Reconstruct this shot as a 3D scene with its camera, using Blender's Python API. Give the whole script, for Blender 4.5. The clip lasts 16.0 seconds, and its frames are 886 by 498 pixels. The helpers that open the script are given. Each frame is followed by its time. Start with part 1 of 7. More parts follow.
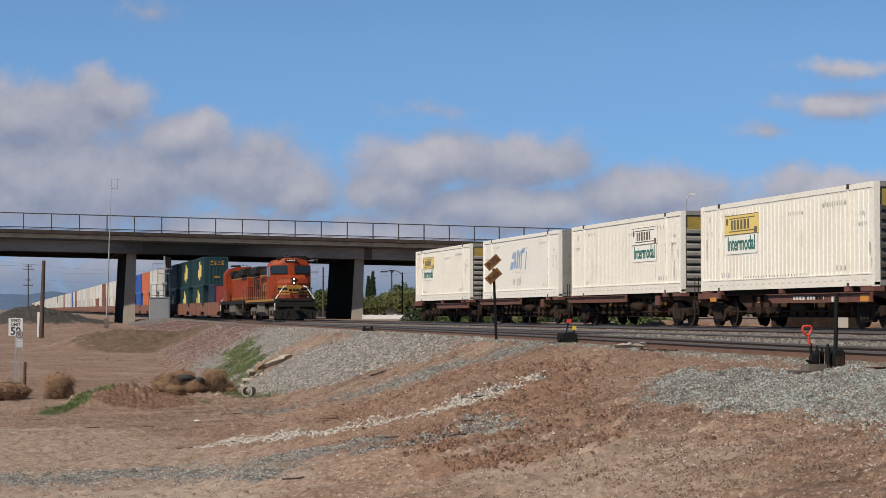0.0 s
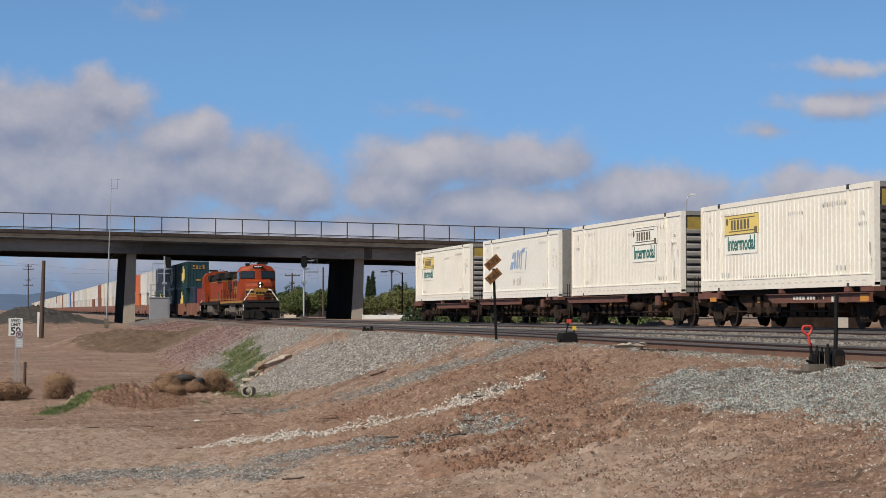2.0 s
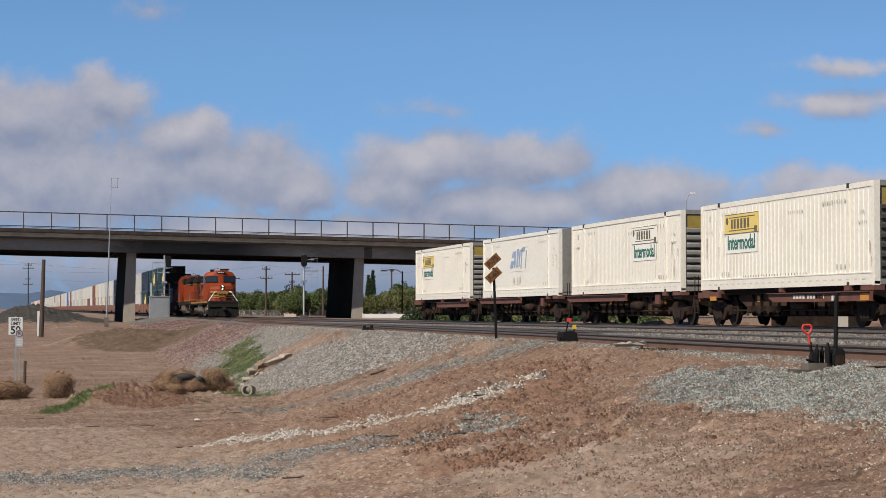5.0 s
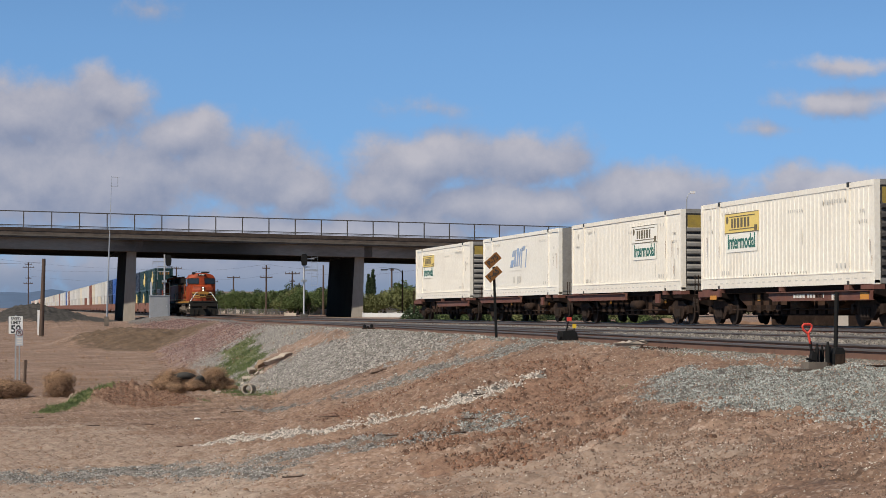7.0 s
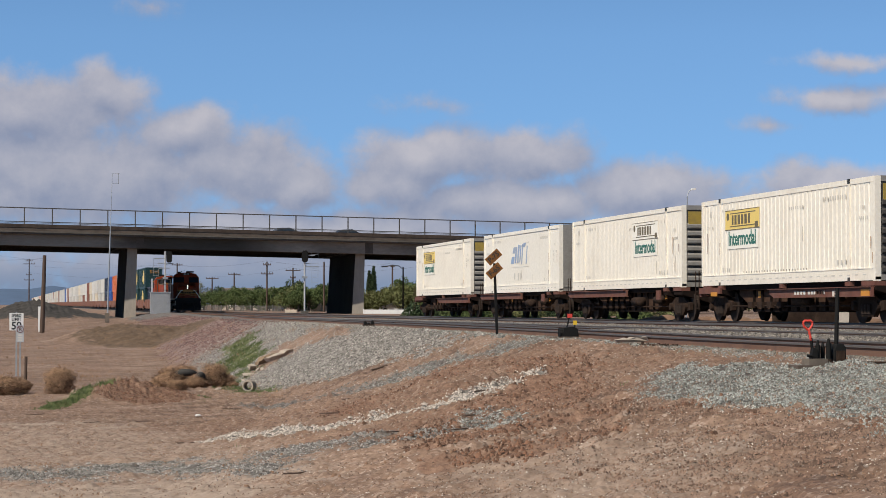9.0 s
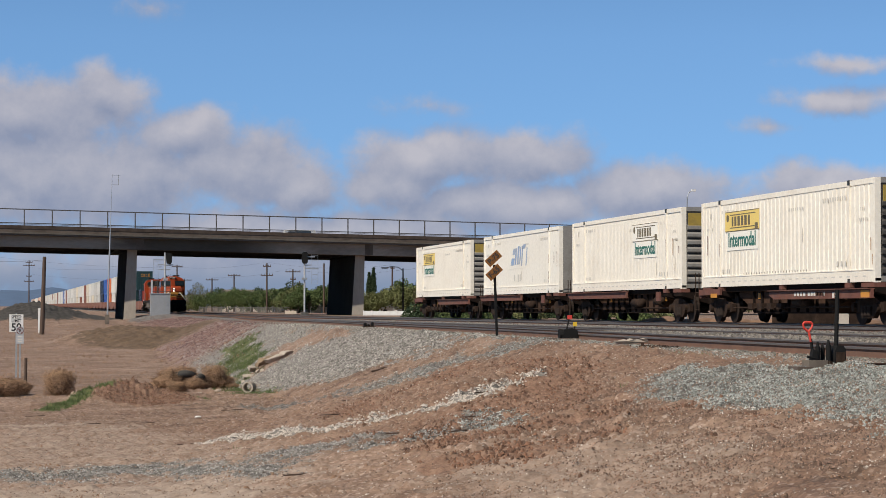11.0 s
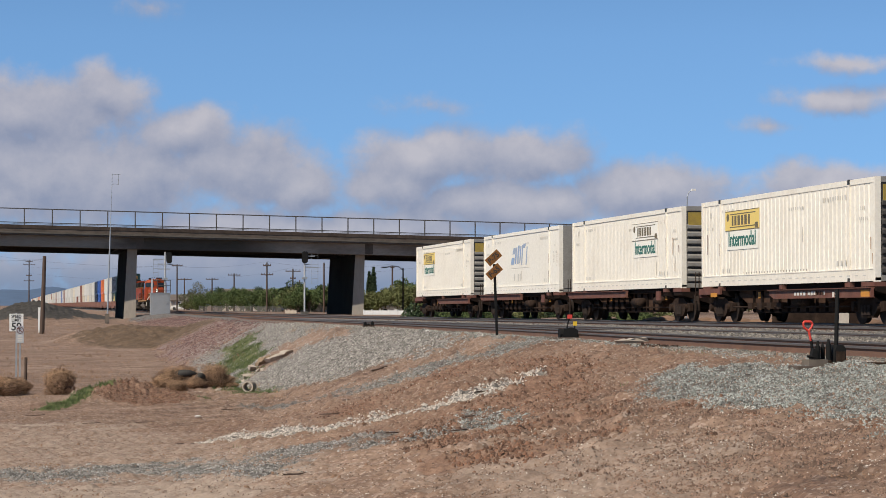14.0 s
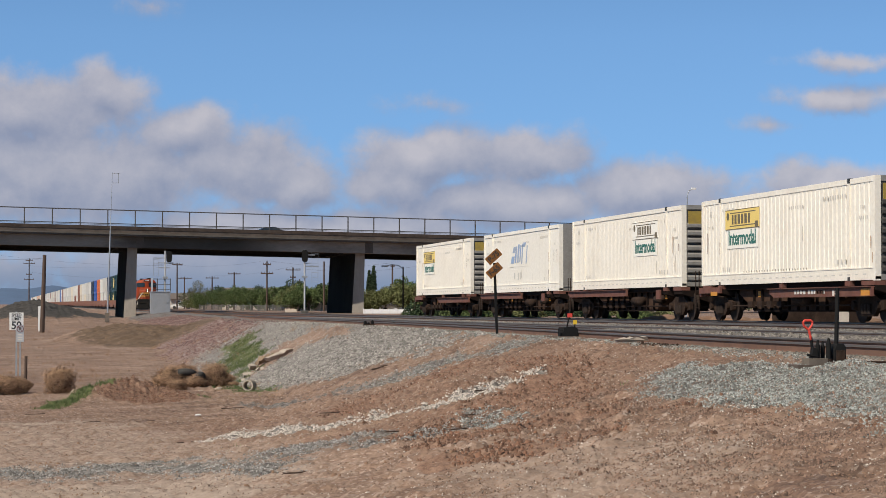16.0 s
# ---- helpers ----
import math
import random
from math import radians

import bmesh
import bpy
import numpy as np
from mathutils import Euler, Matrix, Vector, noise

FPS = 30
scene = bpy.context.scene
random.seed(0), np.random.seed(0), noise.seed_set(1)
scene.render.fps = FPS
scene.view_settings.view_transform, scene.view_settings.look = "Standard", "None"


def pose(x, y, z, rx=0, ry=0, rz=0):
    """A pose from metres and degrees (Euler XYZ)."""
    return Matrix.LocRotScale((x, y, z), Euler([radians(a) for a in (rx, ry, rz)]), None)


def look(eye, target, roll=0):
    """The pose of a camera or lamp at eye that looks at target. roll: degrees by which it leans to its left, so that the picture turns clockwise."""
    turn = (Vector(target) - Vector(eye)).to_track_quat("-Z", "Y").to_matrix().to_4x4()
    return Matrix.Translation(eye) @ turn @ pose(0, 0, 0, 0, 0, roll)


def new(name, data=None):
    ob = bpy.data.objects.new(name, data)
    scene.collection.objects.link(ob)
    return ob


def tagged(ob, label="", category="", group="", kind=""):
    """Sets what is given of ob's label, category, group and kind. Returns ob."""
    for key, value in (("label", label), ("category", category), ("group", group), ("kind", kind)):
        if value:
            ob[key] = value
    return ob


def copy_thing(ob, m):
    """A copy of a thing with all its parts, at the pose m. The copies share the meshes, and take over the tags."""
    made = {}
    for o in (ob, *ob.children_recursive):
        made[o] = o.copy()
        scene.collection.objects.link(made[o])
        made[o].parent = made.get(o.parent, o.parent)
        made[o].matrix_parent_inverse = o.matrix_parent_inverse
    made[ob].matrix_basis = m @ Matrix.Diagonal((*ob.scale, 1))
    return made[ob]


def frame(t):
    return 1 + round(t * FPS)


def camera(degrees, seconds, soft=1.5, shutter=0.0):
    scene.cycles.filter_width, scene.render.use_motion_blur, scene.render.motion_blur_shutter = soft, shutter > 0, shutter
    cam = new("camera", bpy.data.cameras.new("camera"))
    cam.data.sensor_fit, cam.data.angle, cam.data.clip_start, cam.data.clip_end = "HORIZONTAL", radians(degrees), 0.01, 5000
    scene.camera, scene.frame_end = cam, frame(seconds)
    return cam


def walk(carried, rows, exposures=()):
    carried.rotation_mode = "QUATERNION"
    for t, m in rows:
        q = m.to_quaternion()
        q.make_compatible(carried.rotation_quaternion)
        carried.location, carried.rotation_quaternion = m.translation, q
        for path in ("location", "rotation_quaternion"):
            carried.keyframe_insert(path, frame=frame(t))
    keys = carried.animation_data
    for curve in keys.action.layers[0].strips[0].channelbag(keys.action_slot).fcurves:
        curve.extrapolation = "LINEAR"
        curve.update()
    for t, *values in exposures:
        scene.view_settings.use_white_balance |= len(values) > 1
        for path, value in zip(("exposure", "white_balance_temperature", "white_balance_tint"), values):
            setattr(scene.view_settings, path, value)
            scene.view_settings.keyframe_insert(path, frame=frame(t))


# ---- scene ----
TURN, EYE, FOC = 10.854, 0.40, 4000.0
cam = camera(2 * math.degrees(math.atan(784 / FOC)), 16.0, soft=0.8)


def aim(dx, dy):
    """The hand-steadied camera: fixed place, slow tilt."""
    return pose(0, 0, EYE, 90 + math.degrees(math.atan((117 + dy) / FOC)), 0, -TURN + math.degrees(dx / FOC))


TILTS = [(0, 0, 0), (3.0, 0, 0.2), (3.5, 0, 1.5), (4.0, 0, 0), (5.2, 0, -2), (6.5, 0.2, -3.4), (7.5, 0.2, -3.4), (8.0, 0.5, -4.4),
         (8.5, 1.2, -8.2), (9.0, 1.4, -9.4), (10.2, 1.3, -8), (11.5, 1.0, -6.0), (12.0, 0.5, -5.4), (12.5, 0.6, -6.0), (13.0, 1.2, -7.0),
         (13.5, 1.3, -7.9), (14.5, 1.3, -8.0), (15.0, 1.3, -8.7), (15.5, 1.4, -9.1), (16.0, 1.4, -10.1)]
walk(cam, [(t, aim(dx, dy)) for t, dx, dy in TILTS], [(0, 0.38), (4, 0.41), (9, 0.45), (16, 0.48)])

# ---- sky and sun ----
SUN_FROM = Vector((-0.56, -0.40, 0.73)).normalized()


def sky_world():
    w = bpy.data.worlds.new("sky")
    scene.world = w
    w.use_nodes = True
    nt = w.node_tree
    nt.nodes.clear()
    N, K = nt.nodes.new, nt.links.new

    def math_(op, a, b=None, c=None, clamp=False):
        n = N("ShaderNodeMath")
        n.operation, n.use_clamp = op, clamp
        for i, v in enumerate((a, b, c)):
            if v is None:
                continue
            if isinstance(v, (int, float)):
                n.inputs[i].default_value = v
            else:
                K(v, n.inputs[i])
        return n.outputs[0]

    def vec(op, a, b=None):
        n = N("ShaderNodeVectorMath")
        n.operation = op
        for i, v in enumerate((a, b)):
            if v is None:
                continue
            if isinstance(v, (tuple, Vector)):
                n.inputs[i].default_value = v
            else:
                K(v, n.inputs[i])
        return n.outputs["Value"] if op in ("DOT_PRODUCT", "LENGTH") else n.outputs["Vector"]

    co = N("ShaderNodeTexCoord").outputs["Generated"]
    th = radians(TURN)
    ahead = math_("MAXIMUM", vec("DOT_PRODUCT", co, (math.sin(th), math.cos(th), 0)), 0.12)
    u = math_("DIVIDE", vec("DOT_PRODUCT", co, (math.cos(th), -math.sin(th), 0)), ahead)
    v = math_("DIVIDE", vec("DOT_PRODUCT", co, (0, 0, 1)), ahead)
    comb = N("ShaderNodeCombineXYZ")
    K(math_("MULTIPLY_ADD", u, 4.0, 0.784), comb.inputs[0])
    K(math_("MULTIPLY_ADD", v, -4.0, 0.558), comb.inputs[1])
    p = comb.outputs[0]

    def fbm(where, scale, detail, rough):
        n = N("ShaderNodeTexNoise")
        n.inputs["Scale"].default_value, n.inputs["Detail"].default_value, n.inputs["Roughness"].default_value = scale, detail, rough
        K(where, n.inputs["Vector"])
        return n

    # cloud banks: centre and half size, in thousandths of a radian times four
    banks = [(40, 205, 270, 85), (185, 170, 85, 58), (120, 320, 400, 130), (420, 300, 180, 95), (330, 245, 130, 60), (520, 335, 120, 60),
             (760, 295, 175, 75), (940, 290, 145, 68), (700, 335, 130, 60), (900, 380, 300, 60), (1140, 350, 180, 66), (1450, 335, 160, 50),
             (1300, 390, 330, 50), (784, 500, 1400, 95), (560, 420, 480, 62), (760, 190, 95, 24, 0.35), (1490, 118, 120, 20, 0.6), (1490, 186, 145, 34, 0.75),
             (1340, 238, 60, 14, 0.3), (260, 15, 70, 22, 0.25)]

    def density(where):
        big = fbm(where, 5.5, 6, 0.55)
        off = vec("MULTIPLY", vec("SUBTRACT", big.outputs["Color"], (0.5, 0.5, 0.5)), (0.11, 0.075, 0))
        q = vec("ADD", where, off)
        best = None
        for cx, cy, rx, ry, *thick in banks:
            d = vec("LENGTH", vec("MULTIPLY", vec("SUBTRACT", q, (cx / 1000, cy / 1000, 0)), (1000 / rx, 1000 / ry, 0)))
            m = math_("SUBTRACT", 1.0, d)
            m = math_("MULTIPLY", m, thick[0]) if thick else m
            best = m if best is None else math_("SMOOTH_MAX", best, m, 0.25)
        return math_("ADD", best, math_("MULTIPLY", math_("SUBTRACT", fbm(where, 13, 7, 0.6).outputs[0], 0.5), 1.05))

    here = density(p)
    sunward = density(vec("ADD", p, (-0.012, -0.035, 0)))
    mask = N("ShaderNodeMapRange")
    mask.interpolation_type = "SMOOTHSTEP"
    mask.inputs["From Min"].default_value, mask.inputs["From Max"].default_value = -0.10, 0.5
    mask.inputs["To Max"].default_value = 0.9
    K(here, mask.inputs["Value"])
    lit = math_("MULTIPLY_ADD", math_("SUBTRACT", here, sunward), 0.7, 0.36, clamp=True)
    lit = math_("MULTIPLY_ADD", math_("SUBTRACT", fbm(p, 9, 5, 0.55).outputs[0], 0.5), 0.8, lit, clamp=True)
    tone = N("ShaderNodeValToRGB")
    tone.color_ramp.elements[0].color = (0.195, 0.212, 0.285, 1)
    tone.color_ramp.elements[1].color = (0.39, 0.37, 0.395, 1)
    tone.color_ramp.elements[0].position, tone.color_ramp.elements[1].position = 0.05, 0.95
    K(lit, tone.inputs[0])
    # the bank low over the horizon lies in its own shade
    low = N("ShaderNodeMapRange")
    low.interpolation_type = "SMOOTHSTEP"
    low.inputs["From Min"].default_value, low.inputs["From Max"].default_value = -0.030, -0.008
    K(math_("MULTIPLY", v, -1.0), low.inputs["Value"])
    shade = N("ShaderNodeMix")
    shade.data_type = "RGBA"
    shade.inputs["B"].default_value = (0.155, 0.19, 0.27, 1)
    K(low.outputs[0], shade.inputs["Factor"])
    K(tone.outputs[0], shade.inputs["A"])

    sky = N("ShaderNodeTexSky")
    sky.sky_type, sky.sun_disc = "NISHITA", False
    sky.sun_elevation = math.asin(SUN_FROM.z)
    sky.sun_rotation = math.atan2(SUN_FROM.x, SUN_FROM.y)
    sky.air_density, sky.dust_density, sky.ozone_density = 1.0, 0.6, 2.5
    K(vec("NORMALIZE", vec("ADD", vec("MULTIPLY", co, (1, 1, 1.0)), (0, 0, 0.15))), sky.inputs["Vector"])
    scaled = vec("MULTIPLY", sky.outputs[0], (0.070, 0.090, 0.104))
    # deeper towards the zenith
    high = N("ShaderNodeMapRange")
    high.inputs["From Min"].default_value, high.inputs["From Max"].default_value = 0.12, 0.45
    high.inputs["To Min"].default_value, high.inputs["To Max"].default_value = 1.0, 0.30
    K(vec("DOT_PRODUCT", co, (0, 0, 1)), high.inputs["Value"])
    deep = N("ShaderNodeVectorMath")
    deep.operation = "SCALE"
    K(scaled, deep.inputs[0])
    K(high.outputs[0], deep.inputs["Scale"])
    scaled = deep.outputs["Vector"]
    mix = N("ShaderNodeMix")
    mix.data_type = "RGBA"
    K(mask.outputs[0], mix.inputs["Factor"])
    K(scaled, mix.inputs["A"])
    K(shade.outputs["Result"], mix.inputs["B"])
    bg, out = N("ShaderNodeBackground"), N("ShaderNodeOutputWorld")
    bg.inputs["Strength"].default_value = 1.0
    K(mix.outputs["Result"], bg.inputs["Color"])
    K(bg.outputs[0], out.inputs["Surface"])


sky_world()
sun = new("sun", bpy.data.lights.new("sun", "SUN"))
sun.data.energy, sun.data.angle, sun.data.color = 4.0, radians(0.6), (1.0, 0.90, 0.76)
sun.matrix_world = look(SUN_FROM * 50, (0, 0, 0))


# ---- materials ----
def material(name, base, other=None, rough=0.7, metal=0.0, scale=6.0, mixed=0.5, bump=0.0, bump_scale=40.0, grime=None, grime_amount=0.0,
             vary=0.0, shine=None, emit=None, power=0.0, stretch=(1, 1, 1), island=False):
    """Two scales of colour, relief, grime and a shift from piece to piece."""
    m = bpy.data.materials.new(name)
    m.use_nodes = True
    nt = m.node_tree
    N, K = nt.nodes.new, nt.links.new
    b = nt.nodes["Principled BSDF"]
    b.inputs["Roughness"].default_value, b.inputs["Metallic"].default_value = rough, metal
    if shine is not None:
        b.inputs["Specular IOR Level"].default_value = shine
    co = N("ShaderNodeTexCoord").outputs["Object"]
    mp = N("ShaderNodeMapping")
    mp.inputs["Scale"].default_value = stretch
    K(co, mp.inputs["Vector"])

    def fbm(s, d=6, r=0.6):
        n = N("ShaderNodeTexNoise")
        n.inputs["Scale"].default_value, n.inputs["Detail"].default_value, n.inputs["Roughness"].default_value = s, d, r
        K(mp.outputs[0], n.inputs["Vector"])
        return n.outputs[0]

    def blend(f, a, c, kind="MIX"):
        n = N("ShaderNodeMix")
        n.data_type, n.blend_type = "RGBA", kind
        for s, v in (("Factor", f), ("A", a), ("B", c)):
            if isinstance(v, (int, float)):
                n.inputs[s].default_value = v
            elif isinstance(v, tuple):
                n.inputs[s].default_value = (*v[:3], 1)
            else:
                K(v, n.inputs[s])
        return n.outputs["Result"]

    def steep(v, lo, hi):
        n = N("ShaderNodeMapRange")
        n.inputs["From Min"].default_value, n.inputs["From Max"].default_value = lo, hi
        K(v, n.inputs["Value"])
        return n.outputs[0]

    colour = blend(steep(fbm(scale), 0.5 - 0.25 / max(mixed, 0.05) * 0.5, 0.5 + 0.25 / max(mixed, 0.05) * 0.5), base, other or tuple(c * 0.8 for c in base))
    colour = blend(0.35, colour, blend(steep(fbm(scale * 9), 0.3, 0.7), tuple(c * 0.75 for c in base), tuple(min(1, c * 1.2) for c in base)))
    if grime:
        colour = blend(blend_factor(nt, steep(fbm(scale * 0.6, 8, 0.7), 0.5, 0.72), grime_amount), colour, grime)
    if vary:
        src = N("ShaderNodeNewGeometry").outputs["Random Per Island"] if island else N("ShaderNodeObjectInfo").outputs["Random"]
        hs = N("ShaderNodeHueSaturation")
        K(colour, hs.inputs["Color"])
        K(steep_out(nt, src, 1 - vary, 1 + vary), hs.inputs["Value"])
        colour = hs.outputs[0]
    K(colour, b.inputs["Base Color"])
    if bump:
        bn = N("ShaderNodeBump")
        bn.inputs["Strength"].default_value, bn.inputs["Distance"].default_value = bump, 0.02
        K(fbm(bump_scale, 5), bn.inputs["Height"])
        K(bn.outputs[0], b.inputs["Normal"])
    if emit:
        b.inputs["Emission Color"].default_value, b.inputs["Emission Strength"].default_value = (*emit, 1), power
    return m


def blend_factor(nt, v, k):
    n = nt.nodes.new("ShaderNodeMath")
    n.operation = "MULTIPLY"
    n.inputs[1].default_value = k
    nt.links.new(v, n.inputs[0])
    return n.outputs[0]


def steep_out(nt, v, lo, hi):
    n = nt.nodes.new("ShaderNodeMapRange")
    n.inputs["To Min"].default_value, n.inputs["To Max"].default_value = lo, hi
    nt.links.new(v, n.inputs["Value"])
    return n.outputs[0]


RUST = (0.16, 0.075, 0.045)
M = dict(
    concrete=material("concrete", (0.12, 0.107, 0.092), (0.07, 0.061, 0.052), 0.9, 0, 0.9, 0.8, 0.3, 25, (0.04, 0.034, 0.029), 0.6),
    concrete_edge=material("concrete_edge", (0.115, 0.092, 0.074), (0.045, 0.033, 0.026), 0.9, 0, 1.6, 0.95, 0.3, 25, (0.025, 0.017, 0.013), 0.8, stretch=(0.45, 1, 1)),
    blue_faded=material("blue_faded", (0.22, 0.34, 0.55), (0.42, 0.42, 0.42), 0.6, 0, 1.2, 0.95),
    rust_stain=material("rust_stain", (0.04, 0.027, 0.021), (0.08, 0.06, 0.048), 0.95, 0, 1.5, 0.95, 0.2, 25, (0.018, 0.013, 0.01), 0.8),
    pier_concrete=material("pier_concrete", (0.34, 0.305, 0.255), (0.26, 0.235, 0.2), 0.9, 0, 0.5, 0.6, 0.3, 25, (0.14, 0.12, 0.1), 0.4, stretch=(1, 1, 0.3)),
    stone_bed=material("stone_bed", (0.20, 0.182, 0.16), (0.05, 0.042, 0.036), 0.9, 0, 3, 0.7, vary=0.7, island=True),
    stone_pale=material("stone_pale", (0.43, 0.395, 0.355), (0.22, 0.195, 0.168), 0.9, 0, 3, 0.6, vary=0.4, island=True),
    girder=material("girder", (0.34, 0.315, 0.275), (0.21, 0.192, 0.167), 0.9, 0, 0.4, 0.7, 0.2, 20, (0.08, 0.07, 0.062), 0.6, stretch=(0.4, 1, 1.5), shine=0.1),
    rust_streak=material("rust_streak", (0.45, 0.3, 0.19), (0.33, 0.2, 0.12), 0.8, 0, 4, 0.7),
    faded_dark=material("faded_dark", (0.22, 0.2, 0.17), None, 0.7),
    # near-black colour holds the shade under the deck, on inner girders and pier sides
    shaded_concrete=material("shaded_concrete", (0.042, 0.036, 0.03), (0.024, 0.02, 0.017), 0.95, 0, 0.4, 0.6, 0.2, 20, (0.014, 0.012, 0.011), 0.6, shine=0.05),
    railing_steel=material("railing_steel", (0.06, 0.056, 0.053), (0.038, 0.035, 0.033), 0.8, 0.0, 3, 0.5),
    galvanised=material("galvanised", (0.36, 0.38, 0.4), (0.28, 0.3, 0.32), 0.5, 0.5, 3, 0.5),
    rail_steel=material("rail_steel", (0.17, 0.09, 0.06), (0.085, 0.047, 0.034), 0.8, 0, 3, 0.6, 0.2, 60),
    rail_head=material("rail_head", (0.13, 0.115, 0.105), (0.075, 0.062, 0.055), 0.5, 0.3, 2, 0.6),
    tie=material("tie", (0.10, 0.075, 0.06), (0.06, 0.05, 0.045), 0.9, 0, 4, 0.6, 0.5, 30, vary=0.35),
    white_steel=material("white_steel", (0.78, 0.735, 0.645), (0.73, 0.68, 0.585), 0.5, 0, 0.9, 0.4, 0.04, 20, (0.48, 0.40, 0.31), 0.28),
    white_plain=material("white_plain", (0.79, 0.755, 0.675), (0.745, 0.705, 0.62), 0.5, 0, 0.8, 0.4, 0.04, 20, (0.5, 0.43, 0.35), 0.2),
    door_grey=material("door_grey", (0.27, 0.26, 0.245), (0.16, 0.15, 0.135), 0.6, 0.1, 2, 0.5, grime=(0.12, 0.10, 0.08), grime_amount=0.6),
    dark_door=material("dark_door", (0.05, 0.046, 0.043), (0.03, 0.027, 0.025), 0.7, 0, 2, 0.5),
    placard=material("placard", (0.76, 0.57, 0.16), (0.70, 0.52, 0.16), 0.5, 0, 4, 0.4),
    placard_dull=material("placard_dull", (0.34, 0.24, 0.04), (0.2, 0.15, 0.05), 0.6, 0, 3, 0.8),
    ink=material("ink", (0.025, 0.028, 0.03), None, 0.6),
    green_ink=material("green_ink", (0.01, 0.13, 0.10), None, 0.5),
    faded_ink=material("faded_ink", (0.60, 0.575, 0.525), None, 0.7),
    decal_white=material("decal_white", (0.83, 0.80, 0.72), (0.78, 0.75, 0.67), 0.5),
    car_brown=material("car_brown", (0.15, 0.056, 0.038), (0.07, 0.03, 0.023), 0.75, 0, 2, 0.8, 0.2, 40, (0.17, 0.11, 0.075), 0.5),
    truck_iron=material("truck_iron", (0.038, 0.024, 0.018), (0.015, 0.011, 0.009), 0.9, 0, 4, 0.8, 0.3, 40, (0.085, 0.055, 0.038), 0.6, shine=0.1),
    wheel_iron=material("wheel_iron", (0.03, 0.021, 0.017), (0.016, 0.012, 0.01), 0.85, 0, 5, 0.6, shine=0.2),
    signal_black=material("signal_black", (0.012, 0.012, 0.012), None, 0.8, 0, 6, shine=0.15),
    red_paint=material("red_paint", (0.62, 0.055, 0.035), (0.5, 0.05, 0.035), 0.5, 0, 6),
    yellow_paint=material("yellow_paint", (0.75, 0.48, 0.03), None, 0.5, 0, 6),
    orange_tag=material("orange_tag", (0.55, 0.24, 0.03), (0.4, 0.17, 0.03), 0.6, 0, 6),
    loco_orange=material("loco_orange", (0.30, 0.046, 0.0115), (0.17, 0.028, 0.01), 0.6, 0, 1.3, 0.8, 0.05, 20, (0.05, 0.02, 0.012), 0.85, stretch=(1, 1, 0.45), shine=0.2),
    loco_yellow=material("loco_yellow", (0.36, 0.175, 0.022), (0.22, 0.10, 0.02), 0.55, 0, 1.2, 0.7, grime=(0.08, 0.045, 0.025), grime_amount=0.7),
    loco_dark=material("loco_dark", (0.014, 0.014, 0.013), (0.025, 0.022, 0.019), 0.85, 0, 1.5, 0.5, shine=0.15),
    loco_under=material("loco_under", (0.03, 0.024, 0.02), (0.016, 0.014, 0.012), 0.9, 0, 2, 0.6, grime=(0.09, 0.07, 0.055), grime_amount=0.5, shine=0.1),
    tank_grey=material("tank_grey", (0.15, 0.125, 0.10), (0.07, 0.055, 0.045), 0.85, 0, 2, 0.8, grime=(0.03, 0.025, 0.02), grime_amount=0.6),
    glass_dark=material("glass_dark", (0.02, 0.03, 0.04), None, 0.08, 0, 2),
    handrail_white=material("handrail_white", (0.75, 0.74, 0.7), None, 0.5),
    headlight=material("headlight", (1, 0.95, 0.85), None, 0.3, emit=(1.0, 0.93, 0.78), power=3.0),
    wood_pole=material("wood_pole", (0.085, 0.055, 0.04), (0.05, 0.035, 0.028), 0.9, 0, 3, 0.6, 0.4, 30, stretch=(1, 1, 0.15)),
    cabinet_silver=material("cabinet_silver", (0.27, 0.28, 0.295), (0.21, 0.215, 0.225), 0.6, 0.1, 1.5, 0.5, grime=(0.2, 0.19, 0.18), grime_amount=0.4),
    sign_amber=material("sign_amber", (0.25, 0.098, 0.014), (0.16, 0.06, 0.011), 0.5, 0, 3, 0.7),
    sign_white=material("sign_white", (0.72, 0.72, 0.70), None, 0.5, 0, 4),
    dry_weed=material("dry_weed", (0.31, 0.195, 0.118), (0.175, 0.104, 0.06), 0.9, 0, 3, 0.6, vary=0.45, island=True),
    grass_green=material("grass_green", (0.058, 0.092, 0.025), (0.09, 0.115, 0.04), 0.8, 0, 2, 0.6, vary=0.5, island=True),
    leaf=material("leaf", (0.07, 0.102, 0.036), (0.105, 0.13, 0.05), 0.8, 0, 0.6, 0.6, vary=0.25, island=True, shine=0.2),
    leaf_olive=material("leaf_olive", (0.15, 0.16, 0.065), (0.105, 0.118, 0.052), 0.8, 0, 0.6, 0.6, vary=0.25, island=True, shine=0.2),
    leaf_dark=material("leaf_dark", (0.036, 0.058, 0.027), (0.05, 0.072, 0.034), 0.8, 0, 0.6, 0.6, vary=0.25, island=True, shine=0.2),
    leaf_grey=material("leaf_grey", (0.12, 0.12, 0.07), (0.09, 0.095, 0.06), 0.8, 0, 0.6, 0.6, vary=0.5, island=True),
    bark=material("bark", (0.10, 0.075, 0.055), None, 0.9, 0, 4),
    stucco=material("stucco", (0.55, 0.49, 0.42), (0.48, 0.42, 0.36), 0.9, 0, 1, 0.5),
    shingle=material("shingle", (0.14, 0.115, 0.10), (0.10, 0.085, 0.08), 0.9, 0, 2, 0.6),
